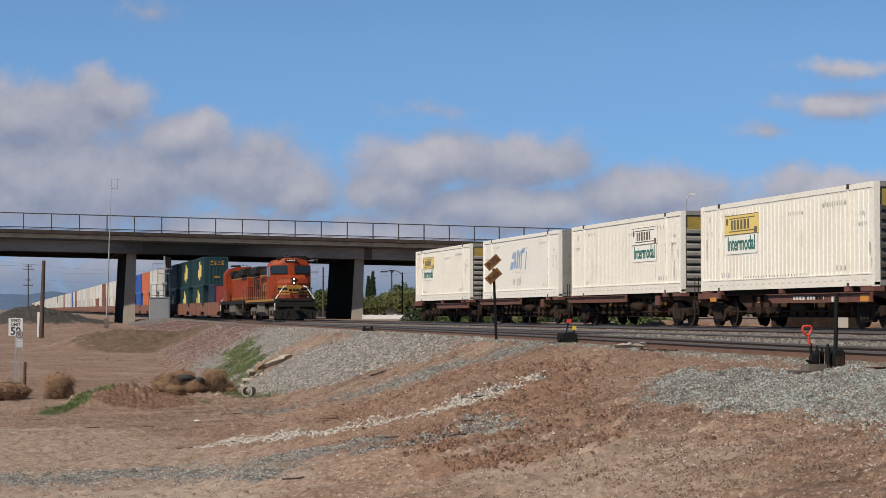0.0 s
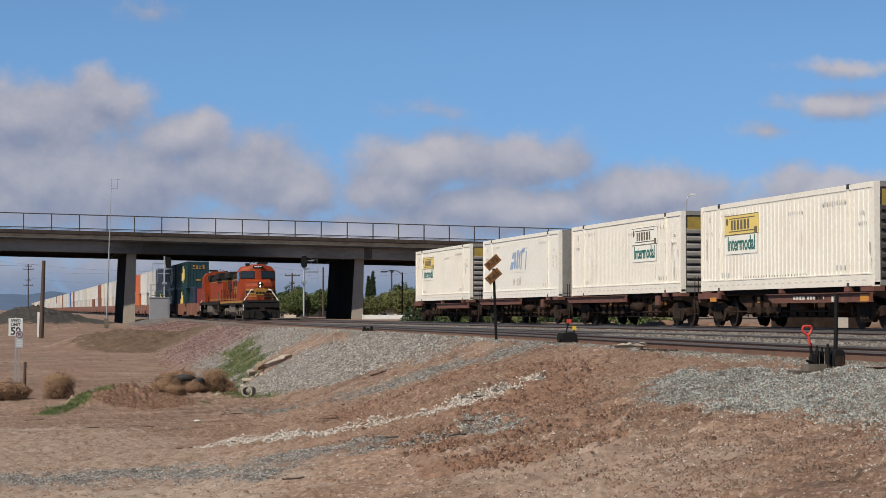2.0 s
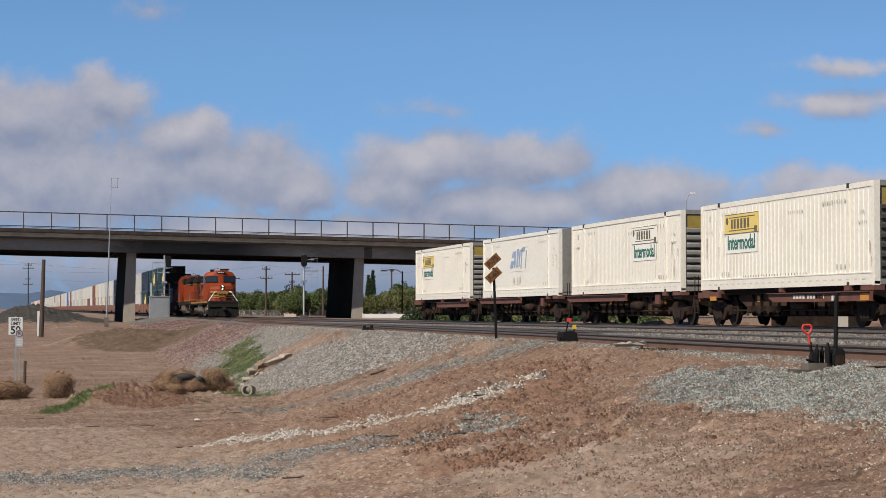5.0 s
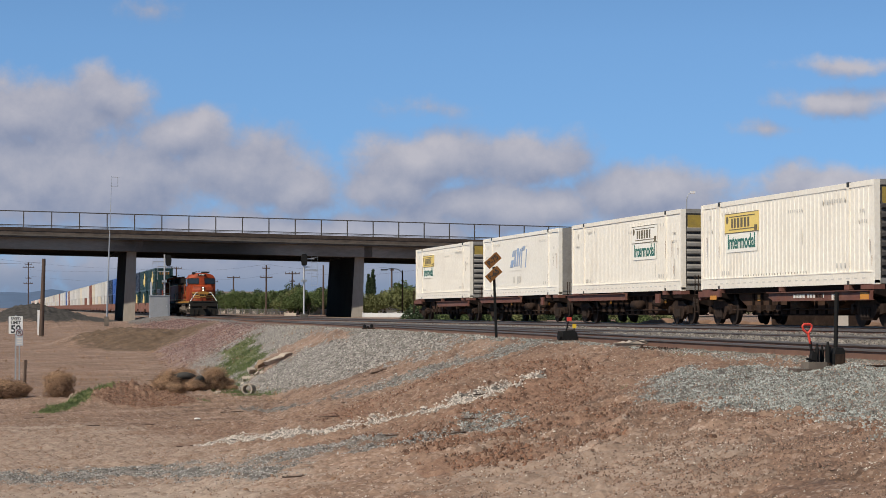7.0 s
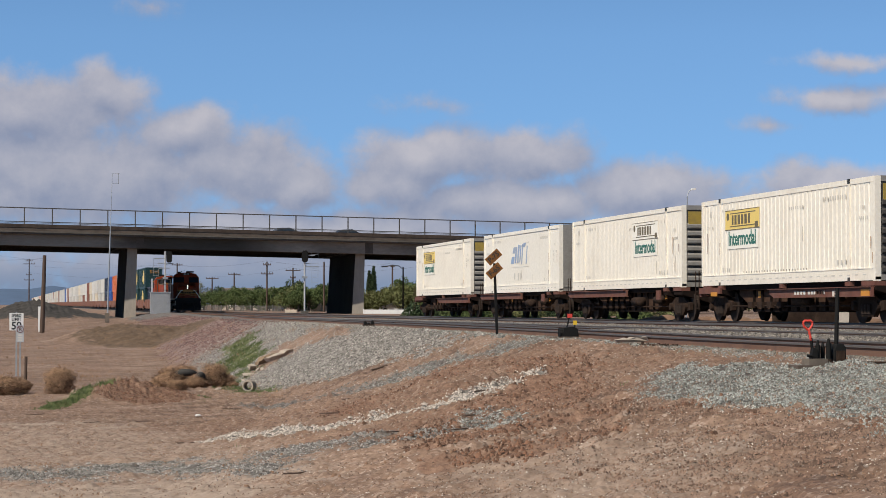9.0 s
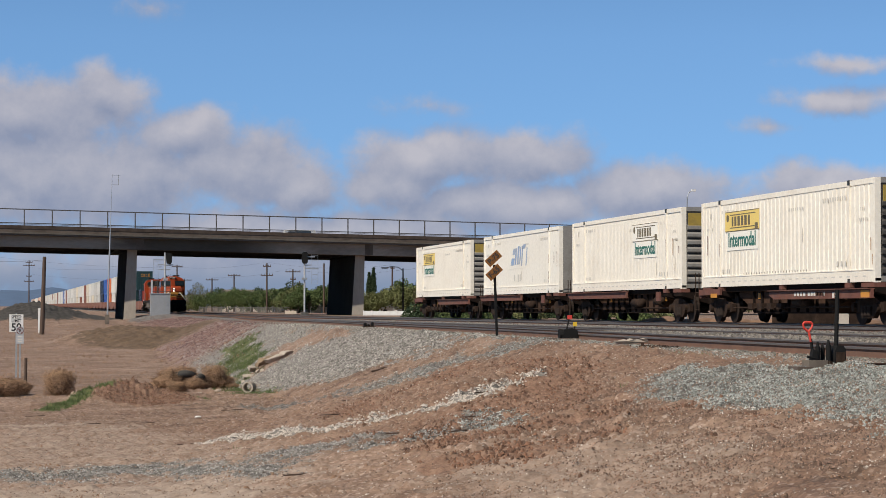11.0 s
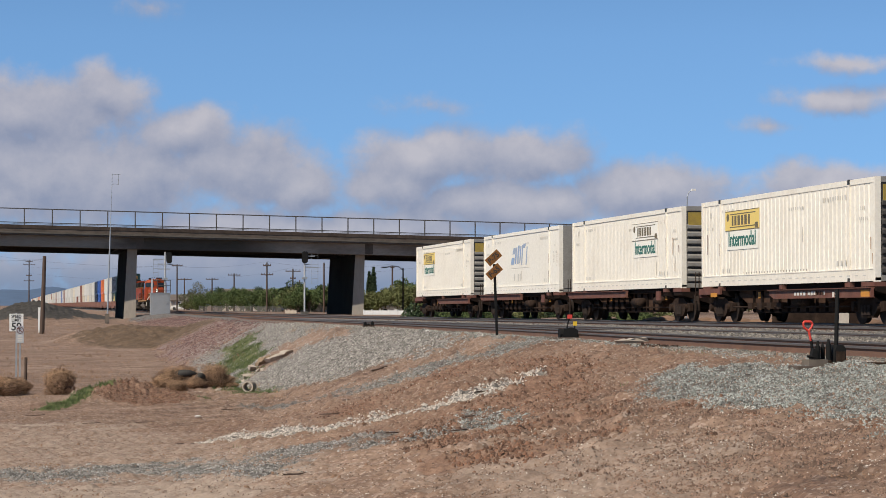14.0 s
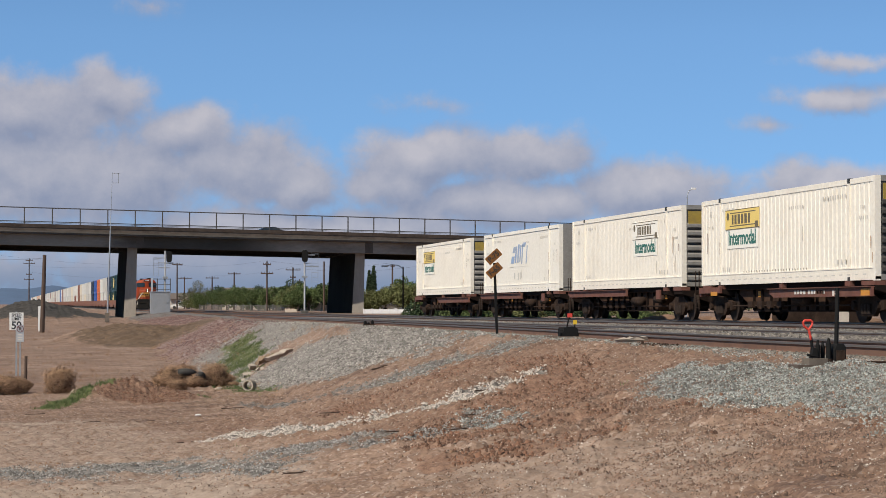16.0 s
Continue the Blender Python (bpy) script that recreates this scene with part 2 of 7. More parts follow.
    tyre=material("tyre", (0.025, 0.024, 0.023), (0.05, 0.045, 0.04), 0.8, 0, 5),
    asphalt=material("asphalt", (0.055, 0.054, 0.053), None, 0.9, 0, 3),
    block=material("block", (0.13, 0.128, 0.122), (0.10, 0.098, 0.093), 0.9, 0, 1),
    mountain=material("mountain", (0.07, 0.115, 0.20), (0.06, 0.10, 0.175), 1.0, 0, 0.004, 0.6),
    bleached=material("bleached", (0.40, 0.35, 0.295), (0.24, 0.2, 0.16), 0.9, 0, 4, 0.6, 0.4, 20),
    soil=material("soil", (0.2, 0.122, 0.078), (0.14, 0.084, 0.055), 0.95, 0, 1.5, 0.7, 0.6, 14),
    stone=material("stone", (0.30, 0.285, 0.262), (0.075, 0.07, 0.063), 0.9, 0, 3, 0.8, vary=0.7, island=True),
    stone_blue=material("stone_blue", (0.255, 0.275, 0.263), (0.055, 0.06, 0.057), 0.9, 0, 3, 0.8, vary=0.72, island=True),
    stone_red=material("stone_red", (0.15, 0.088, 0.08), (0.075, 0.043, 0.04), 0.9, 0, 3, 0.6, vary=0.5, island=True),
    pile_clod=material("pile_clod", (0.12, 0.085, 0.052), (0.08, 0.056, 0.036), 0.95, 0, 3, 0.6, vary=0.4, island=True),
    stone_lot=material("stone_lot", (0.26, 0.256, 0.245), (0.07, 0.068, 0.064), 0.9, 0, 3, 0.7, vary=0.75, island=True),
    worn_ink=material("worn_ink", (0.10, 0.085, 0.06), (0.2, 0.16, 0.09), 0.7, 0, 6, 0.7),
    pebble=material("pebble", (0.42, 0.385, 0.345), (0.24, 0.215, 0.185), 0.9, 0, 3, 0.6, vary=0.5, island=True),
    crumb=material("crumb", (0.19, 0.125, 0.09), (0.085, 0.053, 0.038), 0.95, 0, 3, 0.7, vary=0.6, island=True),
    loam_clod=material("loam_clod", (0.15, 0.078, 0.048), (0.07, 0.036, 0.023), 0.95, 0, 3, 0.6, vary=0.55, island=True),
    # these two browns are darkened for the shade beneath the containers
    underframe_shade=material("underframe_shade", (0.018, 0.012, 0.01), (0.01, 0.008, 0.007), 0.9, 0, 3, 0.6, 0.2, 30, (0.04, 0.024, 0.018), 0.5, shine=0.05),
    girder_shade=material("girder_shade", (0.085, 0.05, 0.035), (0.03, 0.019, 0.014), 0.9, 0, 1.2, 0.8, 0.2, 30, (0.018, 0.012, 0.01), 0.8, shine=0.05),
    tie_plate=material("tie_plate", (0.33, 0.2, 0.155), (0.2, 0.11, 0.08), 0.8, 0, 5, 0.6, vary=0.4),
    stone_brown=material("stone_brown", (0.20, 0.128, 0.094), (0.085, 0.05, 0.036), 0.9, 0, 3, 0.6, vary=0.6, island=True),
)


# ---- building helpers ----
def box(bm, x0, x1, y0, y1, z0, z1):
    vs = [bm.verts.new((x, y, z)) for x in (x0, x1) for y in (y0, y1) for z in (z0, z1)]
    for f in ((0, 1, 3, 2), (4, 6, 7, 5), (0, 4, 5, 1), (2, 3, 7, 6), (0, 2, 6, 4), (1, 5, 7, 3)):
        bm.faces.new([vs[i] for i in f])
    return bm


def rod(bm, a, b, r, seg=8, r2=None):
    a, b = Vector(a), Vector(b)
    q = (b - a).to_track_quat("Z", "Y")
    rings = []
    for p, rr in ((a, r), (b, r if r2 is None else r2)):
        rings.append([bm.verts.new(p + q @ Vector((rr * math.cos(2 * math.pi * i / seg), rr * math.sin(2 * math.pi * i / seg), 0))) for i in range(seg)])
    for i in range(seg):
        bm.faces.new((rings[0][i], rings[0][(i + 1) % seg], rings[1][(i + 1) % seg], rings[1][i]))
    bm.faces.new(rings[0][::-1])
    bm.faces.new(rings[1])
    return bm


def prism(bm, outline, lo, hi, axis=0):
    """A closed outline in the two other axes, drawn out along axis from lo to hi."""
    def at(p, h):
        v = list(p)
        v.insert(axis, h)
        return v
    a = [bm.verts.new(at(p, lo)) for p in outline]
    b = [bm.verts.new(at(p, hi)) for p in outline]
    n = len(outline)
    for i in range(n):
        bm.faces.new((a[i], a[(i + 1) % n], b[(i + 1) % n], b[i]))
    bm.faces.new(a[::-1])
    bm.faces.new(b)
    return bm


def mesh_of(bm, name, mat, smooth=False):
    bmesh.ops.recalc_face_normals(bm, faces=bm.faces[:])
    me = bpy.data.meshes.new(name)
    bm.to_mesh(me)
    bm.free()
    if smooth:
        me.polygons.foreach_set("use_smooth", [True] * len(me.polygons))
    me.materials.append(M[mat] if isinstance(mat, str) else mat)
    return me


def part(name, bm, mat, parent, label="", at=None, smooth=False):
    me = bm if isinstance(bm, bpy.types.Mesh) else mesh_of(bm, name, mat, smooth)
    ob = new(name, me)
    ob.parent = parent
    if at is not None:
        ob.matrix_basis = at
    if label:
        tagged(ob, label)
    return ob


def thing(name, label, category, group="", kind="", at=None):
    ob = tagged(new(name), label, category, group, kind)
    if at is not None:
        ob.matrix_basis = at
    return ob


def solid(name, bm, mat, label, category, group="", kind="", at=None, smooth=False):
    ob = tagged(new(name, mesh_of(bm, name, mat, smooth)), label, category, group, kind)
    if at is not None:
        ob.matrix_basis = at
    return ob


def B():
    return bmesh.new()


def lettering(name, text, size, mat, parent, at, label="", squeeze=1.0):
    cu = bpy.data.curves.new(name, "FONT")
    cu.offset = size * 0.022
    cu.body, cu.size, cu.extrude, cu.align_x, cu.align_y = text, size, 0.003, "CENTER", "CENTER"
    tmp = bpy.data.objects.new(name, cu)
    me = bpy.data.meshes.new_from_object(tmp)
    bpy.data.objects.remove(tmp)
    me.transform(Matrix.Diagonal((squeeze, 1, 1, 1)))
    me.materials.clear()
    me.materials.append(M[mat])
    return part(name, me, mat, parent, label, at)


# ---- the lie of the land ----
def ease(a, b, v):
    s = np.clip((v - a) / (b - a), 0, 1)
    return s * s * (3 - 2 * s)


def grade(y):
    """Height of the rail heads: level, then a long climb into the distance."""
    y = np.asarray(y, float)
    return np.where(y < 130, 0, np.where(y < 270, 0.0026 * (y - 130) ** 2 / 280, 0.0026 * (y - 200)))


TRACK1, TRACK0 = 20.35, 25.02      # the main line and the standing cars' line


def track2(y):
    return 16.3 + 4.05 * ease(140, 215, np.asarray(y, float))


def track3(y):
    y = np.asarray(y, float)
    return track2(y) - np.interp(y, (0, 30, 38, 45, 56, 76, 100, 135, 150), (4.5, 4.5, 4.25, 3.75, 3.1, 2.35, 1.4, 0.12, 0))


def shoulder(y):
    y = np.asarray(y, float)
    return np.interp(y, (0, 30, 45, 60, 140, 215, 260), (9.3, 9.6, 10.6, 11.3, 13.4, 16.0, 17.6))


def base_level(y):
    y = np.asarray(y, float)
    low = np.interp(y, (-80, 0, 40, 80, 108, 150, 190, 240, 300), (-1.15, -1.3, -1.75, -2.3, -2.62, -1.75, -1.15, -0.65, -0.55))
    return np.where(y < 300, low, grade(y) - 0.82)


# hummocks: centre, half sizes and height
HUMPS = [(14.0, 226, 3.8, 8, 0.42),
         (2.2, 237, 4.4, 13, 1.75), (8.2, 240, 3.2, 12, 0.6), (6.0, 215, 3.0, 7, 0.4), (5.6, 27.5, 0.9, 1.1, 0.14), (6.3, 33.0, 0.8, 2.2, 0.16), (7.6, 25.0, 1.0, 1.0, 0.16),
         (3.2, 33.0, 1.5, 1.6, 0.05)]


def lumps(x, y, s, seed):
    """Cheap value noise on a numpy grid, from a sum of turned waves."""
    rng = np.random.RandomState(seed)
    v = np.zeros_like(x)
    for k in range(9):
        a, ph, f = rng.uniform(0, 6.28), rng.uniform(0, 6.28), rng.uniform(0.6, 1.7) / s
        v += np.sin((x * math.cos(a) + y * math.sin(a)) * 6.28 * f + ph)
    return v / 9


def grain(x, y, s, seed, octaves=4, decay=0.55):
    """Value noise of several octaves, about -0.5 to 0.5, with cells s metres wide."""
    total, amp, norm = np.zeros(np.shape(x)), 1.0, 0.0
    for k in range(octaves):
        u, v = x / s * 2 ** k + 31.7 * k, y / s * 2 ** k + 17.3 * k
        i, j = np.floor(u), np.floor(v)
        fu, fv = u - i, v - j
        fu, fv = fu * fu * (3 - 2 * fu), fv * fv * (3 - 2 * fv)

        def h(a, b):
            r = np.sin(a * 127.1 + b * 311.7 + seed * 74.7) * 43758.5453
            return r - np.floor(r)
        total = total + amp * ((h(i, j) * (1 - fu) + h(i + 1, j) * fu) * (1 - fv) + (h(i, j + 1) * (1 - fu) + h(i + 1, j + 1) * fu) * fv - 0.5)
        norm += amp
        amp *= decay
    return total / norm * 1.4


def ground_z(x, y):
    x, y = np.broadcast_arrays(np.asarray(x, float), np.asarray(y, float))
    top = grade(y) - 0.235
    b = base_level(y)
    w = np.interp(y, (0, 25, 36, 48, 62, 80, 120, 200), (9.0, 8.5, 7.5, 5.6, 4.2, 4.0, 5.0, 6.0))
    crest = shoulder(y) + 0.35 * lumps(x * 0, y, 9, 4)
    u = np.clip((x - (crest - w)) / w, 0, 1)
    s = np.where(u < 0.12, u * u / 0.24, np.where(u > 0.9, 1 - (1 - u) ** 2 / 0.2, (u - 0.06) / 0.89))
    z = b + (top - b) * np.clip(s, 0, 1)
    # ballast crowned between the tracks
    for c in (18.35, 22.7, 27.6):
        z = z + 0.17 * np.exp(-((x - c) / 0.62) ** 2) * np.where(y < 700, 1, 0) * (1 - ease(135, 170, y) * (c < 19))
    mid = (track2(y) + track3(y)) / 2
    z = z + 0.16 * np.exp(-((x - mid) / 0.5) ** 2) * (1 - ease(52, 64, y))
    rough = np.where(x < crest, 1.0, 0.12) * np.interp(y, (0, 60, 300, 900), (1, 1.0, 0.7, 0))
    z = z + rough * (0.06 * lumps(x, y, 3.1, 1) + 0.05 * lumps(x, y, 1.1, 2) + 0.05 * np.abs(lumps(x, y, 0.7, 3)) + 0.06 * np.abs(lumps(x, y, 0.33, 8)) * np.interp(y, (60, 90), (1, 0))
                     + 0.03 * lumps(x, y, 0.19, 14) * np.interp(y, (40, 60), (1, 0)) * ease(-0.25, 0.3, lumps(x, y, 1.6, 15) + 0.5 * lumps(x, y, 0.6, 16)))
    # rills washed down the dirt bank
    rill = np.interp(u, (0, 0.2, 0.6, 0.95), (0, 1, 1, 0)) * np.interp(y, (0, 60, 90), (1, 1, 0))
    z = z - rill * 0.07 * np.abs(lumps(x * 0.5 + y * 1.0, y * 1.2 + x * 0.6, 1.3, 6))
    # washed steps across the fall of the bank
    al, ac = x * 0.89 + y * 0.45, y * 0.89 - x * 0.45
    z = z + np.where(x < crest - 0.3, 1, 0) * np.interp(y, (0, 40, 55), (1, 1, 0)) * ease(2.5, 4.5, x) * (0.028 * lumps(al * 0.35, ac, 1.0, 17) + 0.018 * lumps(al * 0.45, ac, 0.5, 18))
    # trodden crumbly soil, and sharper broken ledges on the bank
    loose = np.where(x < crest - 0.2, 1.0, 0.25) * np.interp(y, (0, 55, 95, 130), (1, 1, 0.8, 0)) * (0.24 + 0.76 * ease(2.8, 5.5, x)) * np.interp(y, (16, 19, 22), (0.5, 0.55, 1.0)) * np.where((x > 6.4 + 0.4 * np.maximum(0, y - 24.3)) & (y < 29.5), 0.3, 1.0)
    broken = ease(-0.02, 0.16, grain(al * 0.4, ac, 1.7, 71, 3))
    z = z + loose * (0.12 * grain(x, y, 0.3, 72, 4, 0.9) + 0.22 * broken * np.abs(grain(al * 0.6, ac, 0.34, 73, 4, 0.85)) + 0.04 * ease(0.02, 0.07, grain(al * 0.3, ac, 0.9, 74, 3)))
    for cx, cy, rx, ry, h in HUMPS:
        d = ((x - cx) / rx) ** 2 + ((y - cy) / ry) ** 2
        z = z + h * np.exp(-(d * 1.1) ** 1.25) * (1 + 0.25 * lumps(x, y, rx * 0.7, 9) + 0.16 * lumps(x, y, rx * 0.22, 10))
    # the rounded loam mound
    for cx, cy, rx, ry, h in ((3.0, 60.5, 0.75, 1.8, 0.24), (3.55, 60.0, 0.95, 2.0, 0.27), (2.35, 58.8, 0.85, 1.9, 0.36), (1.6, 57.0, 0.8, 1.6, 0.16), (0.75, 55.5, 0.55, 1.2, 0.12), (4.3, 59.2, 0.6, 1.5, 0.12)):
        d = ((x - cx) / rx) ** 2 + ((y - cy) / ry) ** 2
        z = z + h * np.exp(-d) * (1 + 0.22 * lumps(x, y, 0.5, 61) + 0.25 * lumps(x, y, 0.22, 62))
    # a long dumped pile of soil against the foot of the bank
    d = ((x - 8.5) / 5.4) ** 2 + ((y - 150) / 8) ** 2
    pile = b + 0.85 * np.exp(-(d * 1.1) ** 1.7) * (1 + 0.28 * lumps(x, y, 3.0, 51) + 0.2 * lumps(x, y, 1.1, 52) + 0.1 * lumps(x, y, 0.5, 53))
    return np.where(d < 2.5, np.maximum(z, pile) + 0.16 * np.exp(-(d * 1.1) ** 1.7), z)


def axis_steps(lo, hi, step, far, growth):
    v = list(np.arange(lo, hi, step))
    s = step
    while v[-1] < far:
        s *= growth
        v.append(v[-1] + s)
    return v


def strip(X, Y, way, width):
    """1 along a way of plan points, falling to 0 at width."""
    best = np.full(np.shape(X), 9.0)
    for (x0, y0), (x1, y1) in zip(way, way[1:]):
        dx, dy = x1 - x0, (y1 - y0) * 0.35
        px, py = X - x0, (Y - y0) * 0.35
        t = np.clip((px * dx + py * dy) / (dx * dx + dy * dy), 0, 1)
        best = np.minimum(best, np.hypot(px - t * dx, py - t * dy))
    return 1 - best / width


PALE_RUN = [(3.0, 33.4), (3.83, 30.9), (4.34, 30.1), (5.06, 29.8), (5.4, 29.1), (6.3, 30.2), (7.4, 31.5)]
GREY_RUN = [(5.6, 53.0), (6.5, 48.2), (6.8, 44.2), (7.7, 44.1), (8.7, 44.3), (9.5, 43.7), (11.2, 45.6)]
NEAR_RUN = [(3.16, 27.1), (3.6, 26.9), (3.95, 26.4), (4.3, 25.5), (4.66, 25.1), (5.3, 25.2)]
LOT_RUN = [(-0.3, 27.3), (0.76, 27.7), (1.42, 28.6), (1.98, 28.5), (2.4, 27.1), (2.65, 24.8)]


def ground_masks(X, Y):
    """Where crushed stone, grass, red gravel, pale rock and darker soils lie, 0 to 1."""
    crest = shoulder(Y)
    n = lumps(X, Y, 2.2, 11) + 0.6 * lumps(X, Y, 0.8, 12) + 0.5 * lumps(X, Y, 0.3, 13)
    inner = crest - X                       # metres down from the shoulder
    stone = ease(-0.1, 0.5, -inner + 0.5 + 0.5 * n)
    worn = ease(24.6, 25.4, Y + 0.4 * n) * (1 - ease(41, 46, Y + 2 * n)) * (X < track3(Y) - 1.2)
    stone = stone * (1 - 0.9 * worn) * (1 - ease(28.6, 30.0, X + 0.8 * n))
    stone = np.maximum(stone, 0.85 * ease(0.0, 0.5, 1 - ((X - 13.6) / 2.6) ** 2 - ((Y - 222) / 9) ** 2 + 0.3 * n))
    bank = ease(0, 0.5, 4.3 - inner + n) * ease(0, 0.5, (Y - np.interp(X, (7.9, 8.4, 9.2, 10, 12.5), (66, 57, 51, 50, 56))) * 0.15 + n) * (1 - ease(100, 125, Y + 6 * n))
    bare = ease(0.1, 0.5, strip(X, Y, [(9.5, 82), (10.3, 85), (11.2, 82), (11.6, 78)], 1.5) + 0.6 * n)
    bank = bank * (1 - 0.92 * bare)
    pad = ease(0.0, 0.4, (X - 6.75 - 0.4 * np.maximum(0, Y - 24.3)) * 0.8 + 0.3 * n) * (1 - ease(27.9, 29.0, Y + 0.8 * n)) * np.interp(Y, (16, 19, 21.5), (0.4, 0.55, 1)) * (1 - ease(8.5, 8.8, X + 0.2 * n) * ease(24.6, 25.3, Y))
    grey = np.maximum.reduce([stone, pad, ease(0.2, 0.9, strip(X, Y, GREY_RUN, 0.95) + 0.7 * n) * 0.7, ease(0.15, 0.8, strip(X, Y, NEAR_RUN, 0.62) + 0.7 * n) * 0.75,
                              ease(0.2, 0.9, strip(X, Y, LOT_RUN, 0.75) + 0.7 * n) * 0.75])
    rock = np.maximum(bank, ease(0.2, 0.7, strip(X, Y, PALE_RUN, 0.36) + 0.5 * n) * 0.85)
    red = ease(0.1, 0.6, 1 - np.abs(inner - 2.2) / 3.2 + n * 0.5) * ease(100, 122, Y + 6 * n) * (1 - ease(205, 230, Y))
    tuft = 1.6 * grain(X, Y * 0.4, 0.9, 75, 4)
    grass = 0.9 * ease(0.1, 0.9, 1 - ((X - (9.1 + (Y - 90) * 0.08)) / 1.35) ** 2 - ((Y - 95) / 16) ** 2 + 0.3 * n + tuft) \
        + ease(0.25, 0.6, strip(X, Y, [(0.85, 53.5), (1.25, 55.3), (1.65, 56.9), (2.0, 58.2), (2.35, 59.0), (2.6, 59.6)], 0.34) + 0.45 * n) + ease(0.3, 0.6, strip(X, Y, [(4.1, 62.5), (4.6, 62), (5.1, 61)], 0.26) + 0.5 * n) \
        + ease(0.3, 0.7, 1 - ((X - 7.2) / 0.9) ** 2 - ((Y - 70) / 6) ** 2 + n) * 0.6
    dark = ease(0.0, 0.4, 1 - ((X - 2.2) / 6.0) ** 2 - ((Y - 237) / 17) ** 2 + 0.3 * n) + 0.8 * ease(0.0, 0.5, 1 - ((X - 8.2) / 4) ** 2 - ((Y - 240) / 14) ** 2)
    moist = ease(0.0, 0.5, 1 - ((X - 8.7) / 5.3) ** 2 - ((Y - 148) / 10.5) ** 2 + 0.3 * n)
    loam = ease(0.0, 0.5, 1 - ((X - 3.1) / 1.8) ** 2 - ((Y - 59.5) / 3.6) ** 2 + 0.5 * n) + 0.45 * worn + 0.45 * ease(0.2, 0.7, strip(X, Y, [(5.8, 24), (6.6, 28), (8.0, 33), (8.6, 38)], 0.7) + 0.5 * n)
    for way, wide in (([(4.6, 25.0), (5.8, 26.1), (7.0, 28.4)], 0.55), ([(4.2, 23.0), (5.0, 22.7), (6.2, 22.5)], 0.4), ([(4.8, 33.5), (6.6, 37), (8.2, 42)], 0.5), ([(3.9, 20.6), (4.8, 20.4), (5.6, 20.8)], 0.3)):
        loam = loam + 0.68 * ease(0.1, 0.7, strip(X, Y, way, wide) + 0.7 * n)
    dusty = ease(0.0, 0.7, 1 - ((X - 0.6) / 3.4) ** 2 - ((Y - 31) / 17) ** 2 + 0.5 * n) + 0.55 * ease(0.0, 0.7, 1 - ((X - 4.8) / 1.6) ** 2 - ((Y - 18.5) / 4) ** 2 + 0.5 * n)
    return tuple(np.clip(m, 0, 1) for m in (grey, rock, red, grass, dark, moist, loam, dusty))


